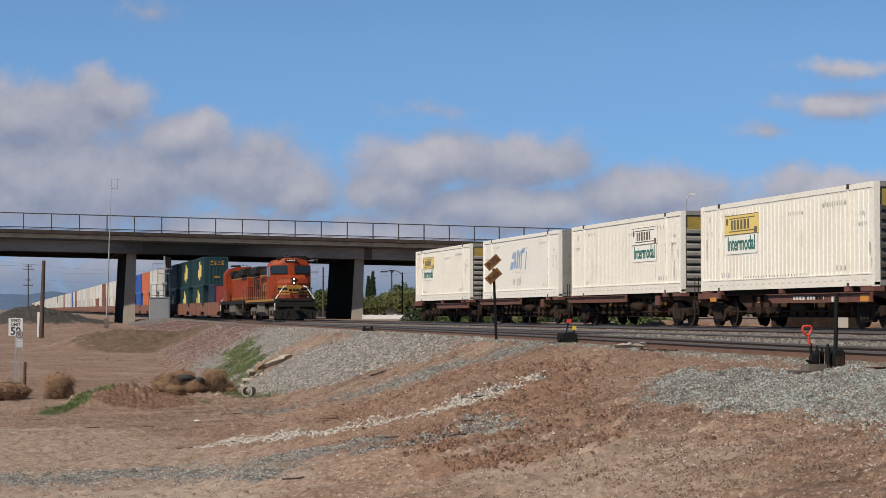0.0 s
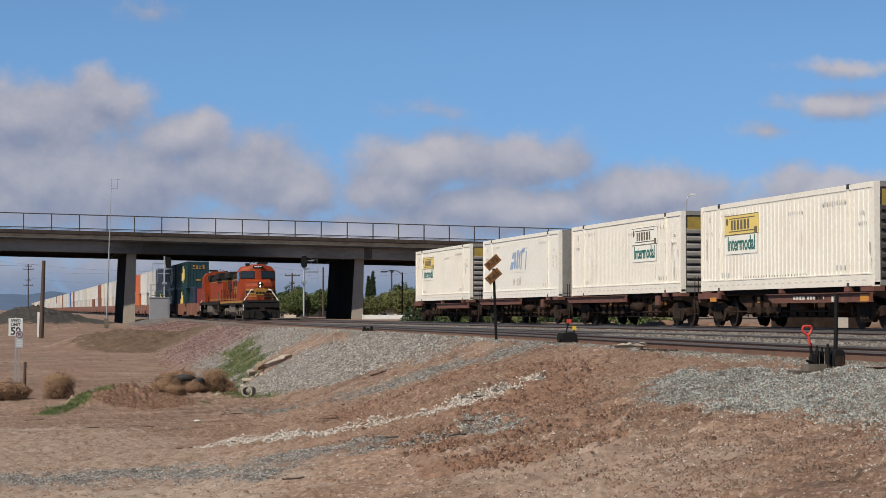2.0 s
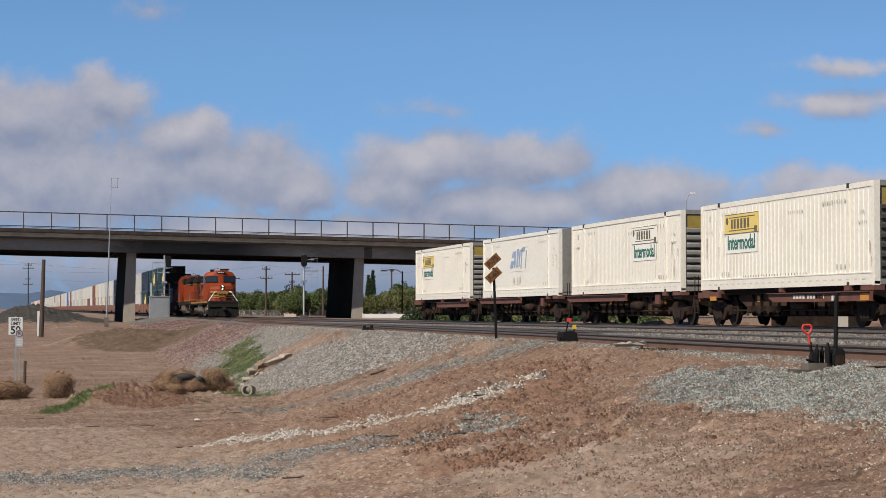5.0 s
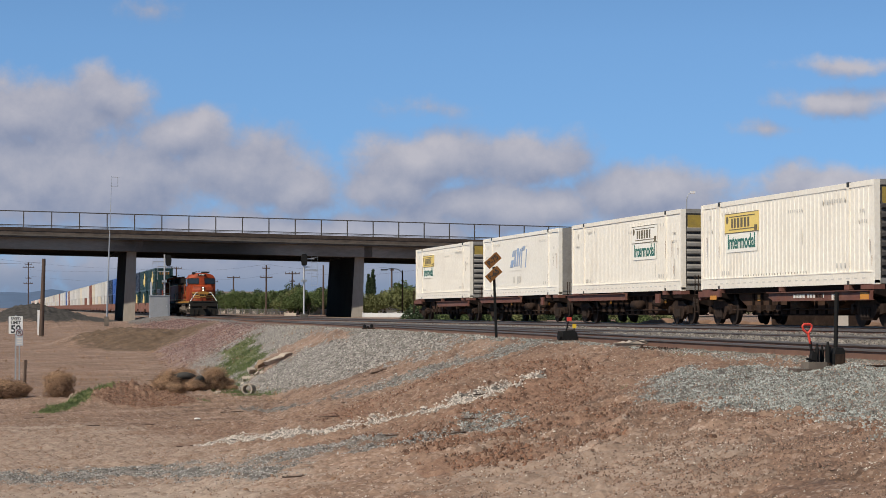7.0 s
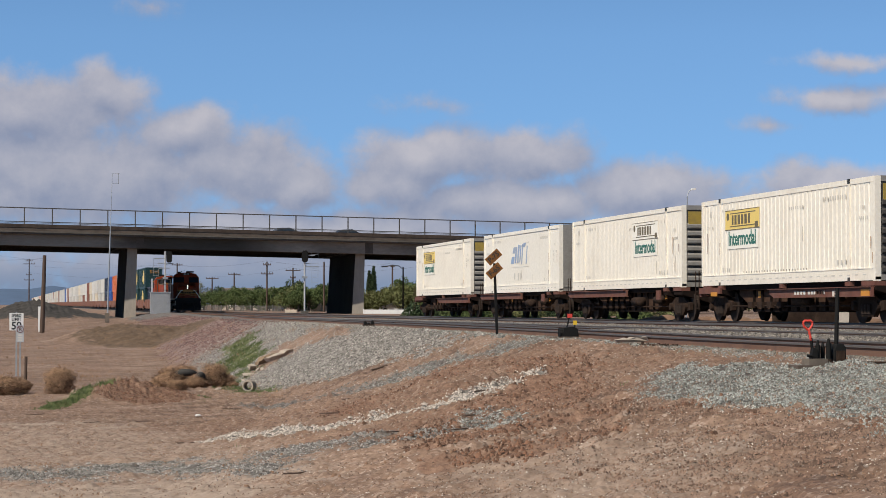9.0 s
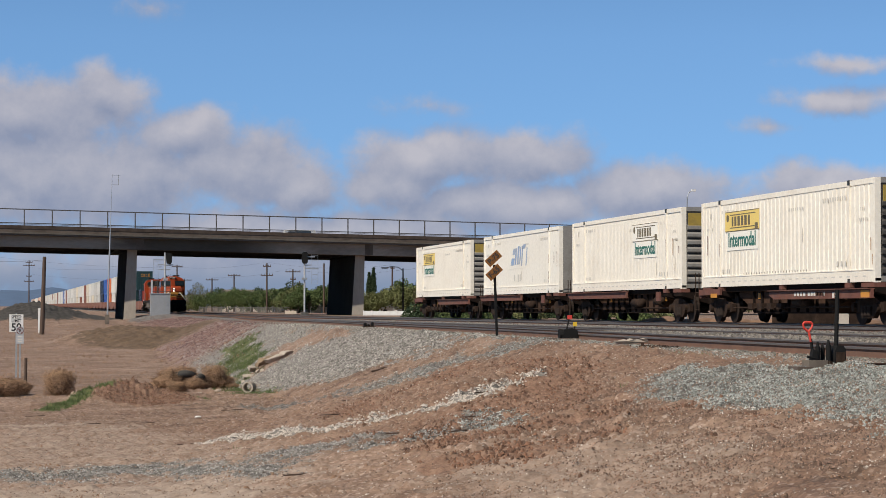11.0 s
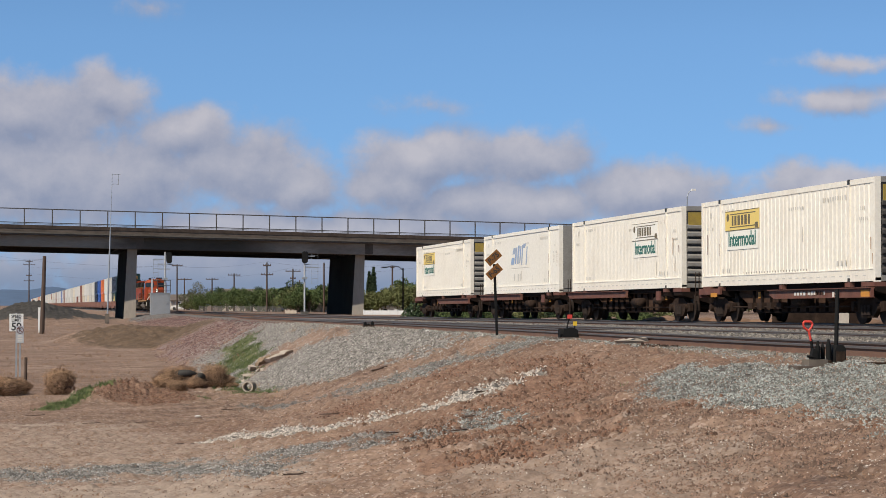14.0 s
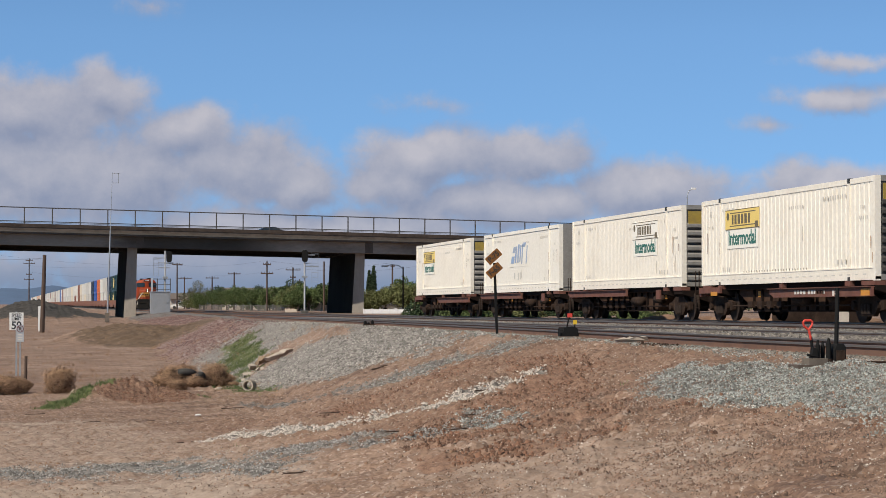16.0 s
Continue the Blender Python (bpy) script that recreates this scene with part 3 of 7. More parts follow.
def ground_material():
    m = bpy.data.materials.new("ground")
    m.use_nodes = True
    nt = m.node_tree
    N, K = nt.nodes.new, nt.links.new
    b = nt.nodes["Principled BSDF"]
    b.inputs["Roughness"].default_value = 0.95
    co = N("ShaderNodeTexCoord").outputs["Object"]

    def fbm(s, d=6, r=0.6):
        n = N("ShaderNodeTexNoise")
        n.inputs["Scale"].default_value, n.inputs["Detail"].default_value, n.inputs["Roughness"].default_value = s, d, r
        K(co, n.inputs["Vector"])
        return n.outputs[0]

    def cells(s):
        n = N("ShaderNodeTexVoronoi")
        n.inputs["Scale"].default_value = s
        K(co, n.inputs["Vector"])
        return n

    def ramp(v, *stops):
        n = N("ShaderNodeValToRGB")
        e = n.color_ramp.elements
        while len(e) < len(stops):
            e.new(0.5)
        for k, (p, c) in enumerate(stops):
            e[k].position, e[k].color = p, (*c, 1)
        K(v, n.inputs[0])
        return n.outputs[0]

    def blend(f, a, c, kind="MIX"):
        n = N("ShaderNodeMix")
        n.data_type, n.blend_type = "RGBA", kind
        for s, v in (("Factor", f), ("A", a), ("B", c)):
            if isinstance(v, (int, float)):
                n.inputs[s].default_value = v
            else:
                K(v, n.inputs[s])
        return n.outputs["Result"]

    def edge(layer, sharp=4.0):
        a = N("ShaderNodeAttribute")
        a.attribute_name = layer
        n1, n2 = N("ShaderNodeMath"), N("ShaderNodeMath")
        n1.operation, n2.operation, n2.use_clamp = "MULTIPLY_ADD", "MULTIPLY_ADD", True
        K(fbm(6, 8, 0.85), n1.inputs[0])
        n1.inputs[1].default_value = 1.5
        K(a.outputs["Fac"], n1.inputs[2])
        K(n1.outputs[0], n2.inputs[0])
        n2.inputs[1].default_value, n2.inputs[2].default_value = sharp, -1.25 * sharp + 0.5
        return n2.outputs[0]

    dirt = ramp(fbm(0.35, 9, 0.65), (0.3, (0.145, 0.082, 0.056)), (0.5, (0.222, 0.152, 0.112)), (0.68, (0.29, 0.222, 0.178)))
    dirt = blend(0.8, dirt, ramp(fbm(2.4, 9, 0.75), (0.34, (0.42, 0.38, 0.36)), (0.52, (0.95, 0.95, 0.95)), (0.7, (1.25, 1.25, 1.25))), "MULTIPLY")
    dirt = blend(0.75, dirt, ramp(fbm(0.12, 5, 0.6), (0.38, (0.78, 0.70, 0.64)), (0.62, (1.2, 1.2, 1.2))), "MULTIPLY")
    # washed streaks running down the bank
    turn, squash = N("ShaderNodeMapping"), N("ShaderNodeMapping")
    turn.inputs["Rotation"].default_value = (0, 0, radians(-27))
    squash.inputs["Scale"].default_value = (0.32, 1.5, 1)
    K(co, turn.inputs["Vector"])
    K(turn.outputs[0], squash.inputs["Vector"])
    wash = N("ShaderNodeTexNoise")
    wash.inputs["Scale"].default_value, wash.inputs["Detail"].default_value, wash.inputs["Roughness"].default_value = 1.0, 9, 0.68
    K(squash.outputs[0], wash.inputs["Vector"])
    dirt = blend(0.9, dirt, ramp(wash.outputs[0], (0.36, (0.30, 0.225, 0.195)), (0.445, (0.68, 0.585, 0.545)), (0.53, (1.1, 1.08, 1.07)), (0.66, (1.22, 1.22, 1.22))), "MULTIPLY")
    # damp and trodden streaks, and crumbs
    dirt = blend(0.5, dirt, ramp(fbm(5.5, 8, 0.8), (0.30, (0.35, 0.31, 0.29)), (0.42, (0.95, 0.95, 0.95)), (0.72, (1.3, 1.3, 1.3))), "MULTIPLY")
    dirt = blend(0.7, dirt, ramp(fbm(0.9, 10, 0.8), (0.33, (0.42, 0.36, 0.33)), (0.43, (1, 1, 1)), (0.7, (1.12, 1.12, 1.14))), "MULTIPLY")
    dirt = blend(0.85, dirt, ramp(fbm(13, 8, 0.85), (0.36, (0.30, 0.25, 0.225)), (0.46, (0.9, 0.88, 0.87)), (0.56, (1.08, 1.08, 1.08)), (0.68, (1.35, 1.36, 1.38))), "MULTIPLY")
    speck = cells(26).outputs["Color"]
    dirt = blend(0.4, dirt, ramp(speck, (0.0, (0.05, 0.036, 0.028)), (0.7, (0.228, 0.156, 0.111)), (1.0, (0.6, 0.54, 0.48))))
    chips = cells(22).outputs["Color"]
    grey = ramp(chips, (0.1, (0.05, 0.046, 0.043)), (0.5, (0.115, 0.107, 0.10)), (0.95, (0.23, 0.222, 0.21)))
    rock = ramp(cells(14).outputs["Color"], (0.1, (0.06, 0.054, 0.05)), (0.5, (0.15, 0.14, 0.13)), (0.95, (0.33, 0.318, 0.30)))
    red = ramp(cells(12).outputs["Color"], (0.1, (0.10, 0.065, 0.06)), (0.5, (0.18, 0.12, 0.105)), (0.95, (0.30, 0.235, 0.21)))
    green = ramp(fbm(8, 6, 0.7), (0.35, (0.05, 0.075, 0.02)), (0.6, (0.12, 0.12, 0.045)))
    dirt = blend(edge("dusty", 1.2), dirt, ramp(fbm(3.5, 8, 0.8), (0.32, (0.16, 0.115, 0.087)), (0.45, (0.262, 0.203, 0.162)), (0.7, (0.345, 0.283, 0.235))))
    col = blend(edge("dark", 3), dirt, ramp(fbm(1.2, 7, 0.7), (0.3, (0.018, 0.017, 0.016)), (0.7, (0.055, 0.05, 0.045))))
    col = blend(edge("loam", 3), col, ramp(fbm(7, 8, 0.85), (0.34, (0.07, 0.039, 0.026)), (0.5, (0.17, 0.10, 0.068)), (0.68, (0.29, 0.19, 0.135))))
    col = blend(edge("red", 2.5), col, red)
    col = blend(edge("rock", 3), col, rock)
    col = blend(edge("grey", 3), col, grey)
    col = blend(edge("moist", 2.5), col, ramp(fbm(1.6, 7, 0.7), (0.3, (0.055, 0.037, 0.024)), (0.7, (0.145, 0.096, 0.06))))
    col = blend(edge("grass", 3), col, green)
    K(col, b.inputs["Base Color"])
    bump = N("ShaderNodeBump")
    bump.inputs["Strength"].default_value, bump.inputs["Distance"].default_value = 0.6, 0.03
    K(blend(0.5, fbm(9, 8, 0.7), cells(18).outputs["Distance"]), bump.inputs["Height"])
    K(bump.outputs[0], b.inputs["Normal"])
    return m


def grid_mesh(name, X, Y, Z):
    ny, nx = X.shape
    idx = np.arange(nx * ny).reshape(ny, nx)
    quads = np.stack([idx[:-1, :-1], idx[:-1, 1:], idx[1:, 1:], idx[1:, :-1]], -1).reshape(-1, 4)
    me = bpy.data.meshes.new(name)
    me.vertices.add(nx * ny)
    me.vertices.foreach_set("co", np.stack([X, Y, Z], -1).astype(np.float32).ravel())
    me.loops.add(quads.size)
    me.loops.foreach_set("vertex_index", quads.ravel().astype(np.int32))
    me.polygons.add(len(quads))
    me.polygons.foreach_set("loop_start", np.arange(0, quads.size, 4, dtype=np.int32))
    me.update()
    me.validate()
    me.polygons.foreach_set("use_smooth", [True] * len(me.polygons))
    return me


def build_ground():
    xs = list(np.arange(-1.0, 9.8, 0.045)) + axis_steps(9.8, 13.0, 0.07, 2500, 1.06)
    left = [-1 - v for v in np.cumsum(0.3 * 1.5 ** np.arange(21))][::-1]
    xs = np.array(left + xs)
    ys = np.array([-2500, -800, -300, -120, -50, -20, 0, 6, 11, 14] + list(np.arange(15.0, 31.0, 0.045)) + list(np.arange(31.0, 44.0, 0.08)) + axis_steps(44.0, 72.0, 0.16, 4300, 1.03))
    X, Y = np.meshgrid(xs, ys)
    me = grid_mesh("ground", X, Y, ground_z(X, Y))
    for layer, values in zip(("grey", "rock", "red", "grass", "dark", "moist", "loam", "dusty"), ground_masks(X, Y)):
        me.attributes.new(layer, "FLOAT", "POINT").data.foreach_set("value", values.astype(np.float32).ravel())
    earth = ground_material()
    me.materials.append(earth)
    for name, label, x0, x1, y0, y1, cx, cy, rx, ry in (("earth_mound", "long low brown pile of dumped soil on the lot", 2, 15.5, 134, 168, 8.6, 150, 6.6, 12.5), ("earth_mound", "dark grey heap of soil on the lot", -4, 9, 218, 256, 2.2, 237, 6.2, 18)):
        PX, PY = np.meshgrid(np.arange(x0, x1, 0.13), np.arange(y0, y1, 0.26))
        d = ((PX - cx) / rx) ** 2 + ((PY - cy) / ry) ** 2
        rough = 0.10 * lumps(PX, PY, 0.9, 55) + 0.07 * lumps(PX, PY, 0.45, 56)
        pm = grid_mesh(name, PX, PY, ground_z(PX, PY) + (0.05 + rough) * (1 - ease(0.45, 0.9, d)) - 0.35 * ease(0.75, 1.0, d))
        for layer, values in zip(("grey", "rock", "red", "grass", "dark", "moist", "loam", "dusty"), ground_masks(PX, PY)):
            pm.attributes.new(layer, "FLOAT", "POINT").data.foreach_set("value", values.astype(np.float32).ravel())
        pm.materials.append(earth)
        tagged(new(name, pm), label, "soil pile", "soil piles on the lot")
    tagged(new("ground", me), "dry brown dirt lot rising to a grey crushed-stone railway bank", "ground", kind="structure")


build_ground()


# ---- tracks ----
def sweep(bm, outline, path, height):
    """A closed cross-section (offset, rise) drawn along a path of plan points."""
    rings = []
    for k, (x, y) in enumerate(path):
        a, b = path[max(k - 1, 0)], path[min(k + 1, len(path) - 1)]
        d = Vector((b[0] - a[0], b[1] - a[1])).normalized()
        rings.append([bm.verts.new((x + d.y * o, y - d.x * o, height(y) + r)) for o, r in outline])
    n = len(outline)
    for r0, r1 in zip(rings, rings[1:]):
        for i in range(n):
            bm.faces.new((r0[i], r0[(i + 1) % n], r1[(i + 1) % n], r1[i]))
    bm.faces.new(rings[0])
    bm.faces.new(rings[-1][::-1])


FOOT = [(-0.07, -0.17), (0.07, -0.17), (0.07, -0.155), (0.012, -0.135), (0.012, -0.045), (0.035, -0.03), (-0.035, -0.03), (-0.012, -0.045), (-0.012, -0.135), (-0.07, -0.155)]
HEAD = [(-0.036, -0.03), (0.036, -0.03), (0.036, -0.004), (0.026, 0.0), (-0.026, 0.0), (-0.036, -0.004)]


def build_track(centre, y0, y1, drop, label, ties_to):
    track = thing("railway_track", label, "railway track", kind="structure")
    ys = list(np.arange(y0, min(y1, 300), 4.0)) + list(np.geomspace(300, y1, 16) if y1 > 300 else [y1])
    h = lambda y: float(grade(y)) - drop
    for side in (-0.7525, 0.7525):
        bm = B()
        path = [(float(centre(y)) + side, float(y)) for y in ys]
        sweep(bm, FOOT, path, h)
        web = part("rail", bm, "rail_steel", track)
        bm = B()
        sweep(bm, HEAD, path, h)
        part("running_surface", bm, "rail_head", web, "worn bright steel rail head")
    tie = mesh_of(box(B(), -1.3, 1.3, -0.115, 0.115, -0.36, -0.172), "tie", "tie")
    y = max(y0, 26)
    while y < ties_to:
        part("tie", tie, "tie", track, at=pose(float(centre(y)) + random.uniform(-0.05, 0.05), y, h(y) + random.uniform(-0.012, 0.006), 0, 0, random.uniform(-1.5, 1.5)))
        y += 0.54
    if drop > 0:
        plate = mesh_of(box(box(B(), -0.17, 0.1, -0.08, 0.08, -0.172, -0.157), -0.125, -0.09, -0.03, 0.03, -0.157, -0.11), "tie_plate", "tie_plate")
        q = max(y0, 26)
        while q < 62:
            part("tie_plate", plate, None, track, at=pose(float(centre(q)) - 0.7525, q + random.uniform(-0.08, 0.08), h(q) - random.uniform(0, 0.015)))
            q += 0.54 * random.choice((1, 1, 2, 3))
    bm = B()
    while y < min(y1, 320):
        c = float(centre(y))
        box(bm, c - 1.3, c + 1.3, y - 0.115, y + 0.115, h(y) - 0.34, h(y) - 0.172)
        y += 0.54
    if len(bm.faces):
        tagged(part("far_ties", bm, "tie", track), kind="stuff")


build_track(lambda y: TRACK0 + 0 * np.asarray(y, float), 40, 700, 0.0, "rusty steel railway track under standing container cars", 100)
build_track(lambda y: TRACK1 + 0 * np.asarray(y, float), 30, 3000, 0.0, "main line railway track on crushed stone", 120)
build_track(track2, 22, 214, 0.07, "rusty siding track on dark timber ties", 130)
build_track(track3, 20, 134, 0.07, "diverging siding track with brown rails and timber ties", 90)


# ---- crushed stone ----
def stones(name, x, y, size, mat, label, parent=None):
    """Many small broken stones in one mesh."""
    rng = np.random.RandomState(len(name) + len(x))
    n = len(x)
    base = np.array([(1, 0, -0.35), (-1, 0, -0.35), (0, 1, -0.35), (0, -1, -0.35), (0.45, 0.25, 0.85), (-0.45, -0.3, 0.8)], float)
    tris = np.array([(0, 2, 4), (2, 1, 5), (2, 5, 4), (1, 3, 5), (3, 0, 4), (3, 4, 5)])
    v = base[None] * rng.uniform(0.6, 1.25, (n, 6, 1)) * (size * rng.lognormal(0, 0.2, n))[:, None, None] * rng.uniform(0.6, 1.2, (n, 1, 3))
    a = rng.uniform(0, 6.28, n)
    ca, sa = np.cos(a)[:, None], np.sin(a)[:, None]
    vx, vy = v[..., 0] * ca - v[..., 1] * sa, v[..., 0] * sa + v[..., 1] * ca
    z = ground_z(x, y)
    co = np.stack([vx + x[:, None], vy + y[:, None], v[..., 2] * 0.95 + z[:, None] + size * 0.25], -1).reshape(-1, 3)
    faces = (tris[None] + 6 * np.arange(n)[:, None, None]).reshape(-1, 3)
    me = bpy.data.meshes.new(name)
    me.vertices.add(len(co))
    me.vertices.foreach_set("co", co.astype(np.float32).ravel())
    me.loops.add(faces.size)
    me.loops.foreach_set("vertex_index", faces.ravel().astype(np.int32))
    me.polygons.add(len(faces))
    me.polygons.foreach_set("loop_start", np.arange(0, faces.size, 3, dtype=np.int32))
    me.update()
    me.materials.append(M[mat])
    return tagged(new(name, me), label, "gravel", kind="stuff")


def scatter(n, x0, x1, y0, y1, pick, seed, near=1.5):
    rng = np.random.RandomState(seed)
    y = y0 * (y1 / y0) ** rng.uniform(0, 1, n) if near else rng.uniform(y0, y1, n)
    x = x0 + (np.minimum(x1, 0.41 * y + 1.0) - x0) * rng.uniform(0, 1, n)
    keep = rng.uniform(0, 1, n) < pick(x, y)
    return x[keep], y[keep]


MASK = lambda k: (lambda x, y: ground_masks(x, y)[k])
stones("crushed_stone", *scatter(70000, 7.0, 13.0, 32, 62, MASK(0), 20), 0.017, "stone_blue", "blue-grey crushed stone along the bank")
stones("crushed_stone", *scatter(170000, 5.0, 11.0, 15.5, 32, MASK(0), 21), 0.0135, "stone_blue", "blue-grey crushed stone ballast and gravel pad")
stones("crushed_stone", *scatter(95000, 10.5, 28.0, 26, 130, MASK(0), 25), 0.022, "stone_bed", "grey crushed stone ballast between the rails")
stones("crushed_stone", *scatter(80000, -0.5, 6.0, 22, 34, MASK(0), 26), 0.0115, "stone_lot", "thin patch of blue-grey gravel on the dirt lot")
stones("crushed_stone", *scatter(95000, 5.5, 15.0, 44, 130, lambda x, y: ground_masks(x, y)[1] * (1 - ground_masks(x, y)[3]), 22), 0.027, "stone", "pale broken rock covering the railway bank")
stones("crushed_stone", *scatter(26000, 8.0, 19.0, 105, 225, lambda x, y: ground_masks(x, y)[2] * (1 - ground_masks(x, y)[5]), 23), 0.045, "stone_red", "reddish broken rock beside the main line")
stones("loose_stones", *scatter(70000, -0.5, 12.0, 13.5, 70, lambda x, y: (0.2 + 0.8 * ease(2.0, 6.0, x)) * (0.1 + 0.7 * ease(-0.1, 0.35, lumps(x, y, 1.9, 34) + 0.6 * lumps(x, y, 0.6, 35))), 24), 0.011, "stone_brown", "small brown pebbles strewn over the dirt lot")
stones("crushed_stone", *scatter(52000, 2.0, 8.5, 27, 36, MASK(1), 27), 0.0195, "stone_pale", "thin run of pale stones washed down the bank")
stones("loose_stones", *scatter(80000, -0.5, 11.5, 13.5, 75, lambda x, y: (0.12 + 0.88 * ease(2.0, 6.0, x)) * (0.12 + 0.7 * ease(-0.1, 0.3, lumps(x, y, 2.2, 31) + 0.6 * lumps(x, y, 0.7, 33))), 28), 0.0085, "pebble", "tiny pale pebbles scattered over the dirt")
stones("soil_clods", *scatter(22000, 0.8, 5.0, 55, 64, lambda x, y: (((x - 3.1) / 1.8) ** 2 + ((y - 59.5) / 3.4) ** 2 < 0.9) * (1 - ground_masks(x, y)[3]) * (0.25 + 0.75 * (lumps(x, y, 0.7, 93) > 0)), 91), 0.019, "loam_clod", "crumbly clods of brown loam on the mound")
stones("soil_clods", *scatter(5000, 3.0, 14.5, 136, 162, lambda x, y: (((x - 8.6) / 5.2) ** 2 + ((y - 149) / 9) ** 2 < 1) * (lumps(x, y, 3, 94) > 0.1), 92), 0.035, "pile_clod", "dark clods over the dumped soil pile")
stones("soil_crumbs", *scatter(150000, -0.5, 9.5, 13.5, 50, lambda x, y: (0.25 + 0.75 * ease(2.5, 5.0, x)) * (0.1 + 0.9 * ease(-0.05, 0.25, lumps((x * 0.89 + y * 0.45) * 0.4, y * 0.89 - x * 0.45, 1.3, 98) + 0.5 * lumps(x, y, 0.4, 99))), 100), 0.009, "crumb", "fine dark crumbs of soil over the dirt")
stones("soil_clods", *scatter(48000, 4.0, 9.0, 17, 42, lambda x, y: np.maximum(0.7 * (ground_masks(x, y)[6] > 0.45) * (lumps(x, y, 0.5, 96) > -0.1), 0.5 * (lumps((x * 0.89 + y * 0.45) * 0.4, y * 0.89 - x * 0.45, 1.6, 95) + 0.5 * lumps(x, y, 0.5, 96) > 0.42)), 97), 0.02, "loam_clod", "reddish crumbled clods on the dirt bank")
stones("loose_stones", *scatter(34000, 4.6, 9.6, 15.5, 26, lambda x, y: 0.25 + 0.7 * ease(-0.1, 0.2, lumps(x, y, 0.9, 121)), 122), 0.0105, "stone_brown", "brown gravelly crumbs over the foot of the bank")
stones("soil_clods", *scatter(50000, 0.5, 11.0, 13.5, 60, lambda x, y: 0.28 * (lumps(x, y, 1.2, 81) + 0.5 * lumps(x, y, 0.5, 82) > 0.3), 29), 0.013, "soil", "crumbled clods of brown soil on the lot")


# ---- standing container cars ----
BOX_L, BOX_W, BOX_H = 16.15, 2.59, 2.93
BOX_Z = 1.23


def ribbed_side(length, height, pitch, depth, x):
    """A wall of upright pressed ribs in the plane x, standing out towards -x."""
    bm = B()
    n = int(length / pitch)
    p = length / n
    pts = [(0.0, 0.0)]
    for i in range(n):
        y = i * p
        pts += [(y + p * 0.06, 0.0), (y + p * 0.17, depth), (y + p * 0.84, depth), (y + p * 0.95, 0.0)]
    pts.append((length, 0.0))
    low = [bm.verts.new((x - d, y, 0)) for y, d in pts]
    high = [bm.verts.new((x - d, y, height)) for y, d in pts]
    for i in range(len(pts) - 1):
        bm.faces.new((low[i], low[i + 1], high[i + 1], high[i]))
    return bm


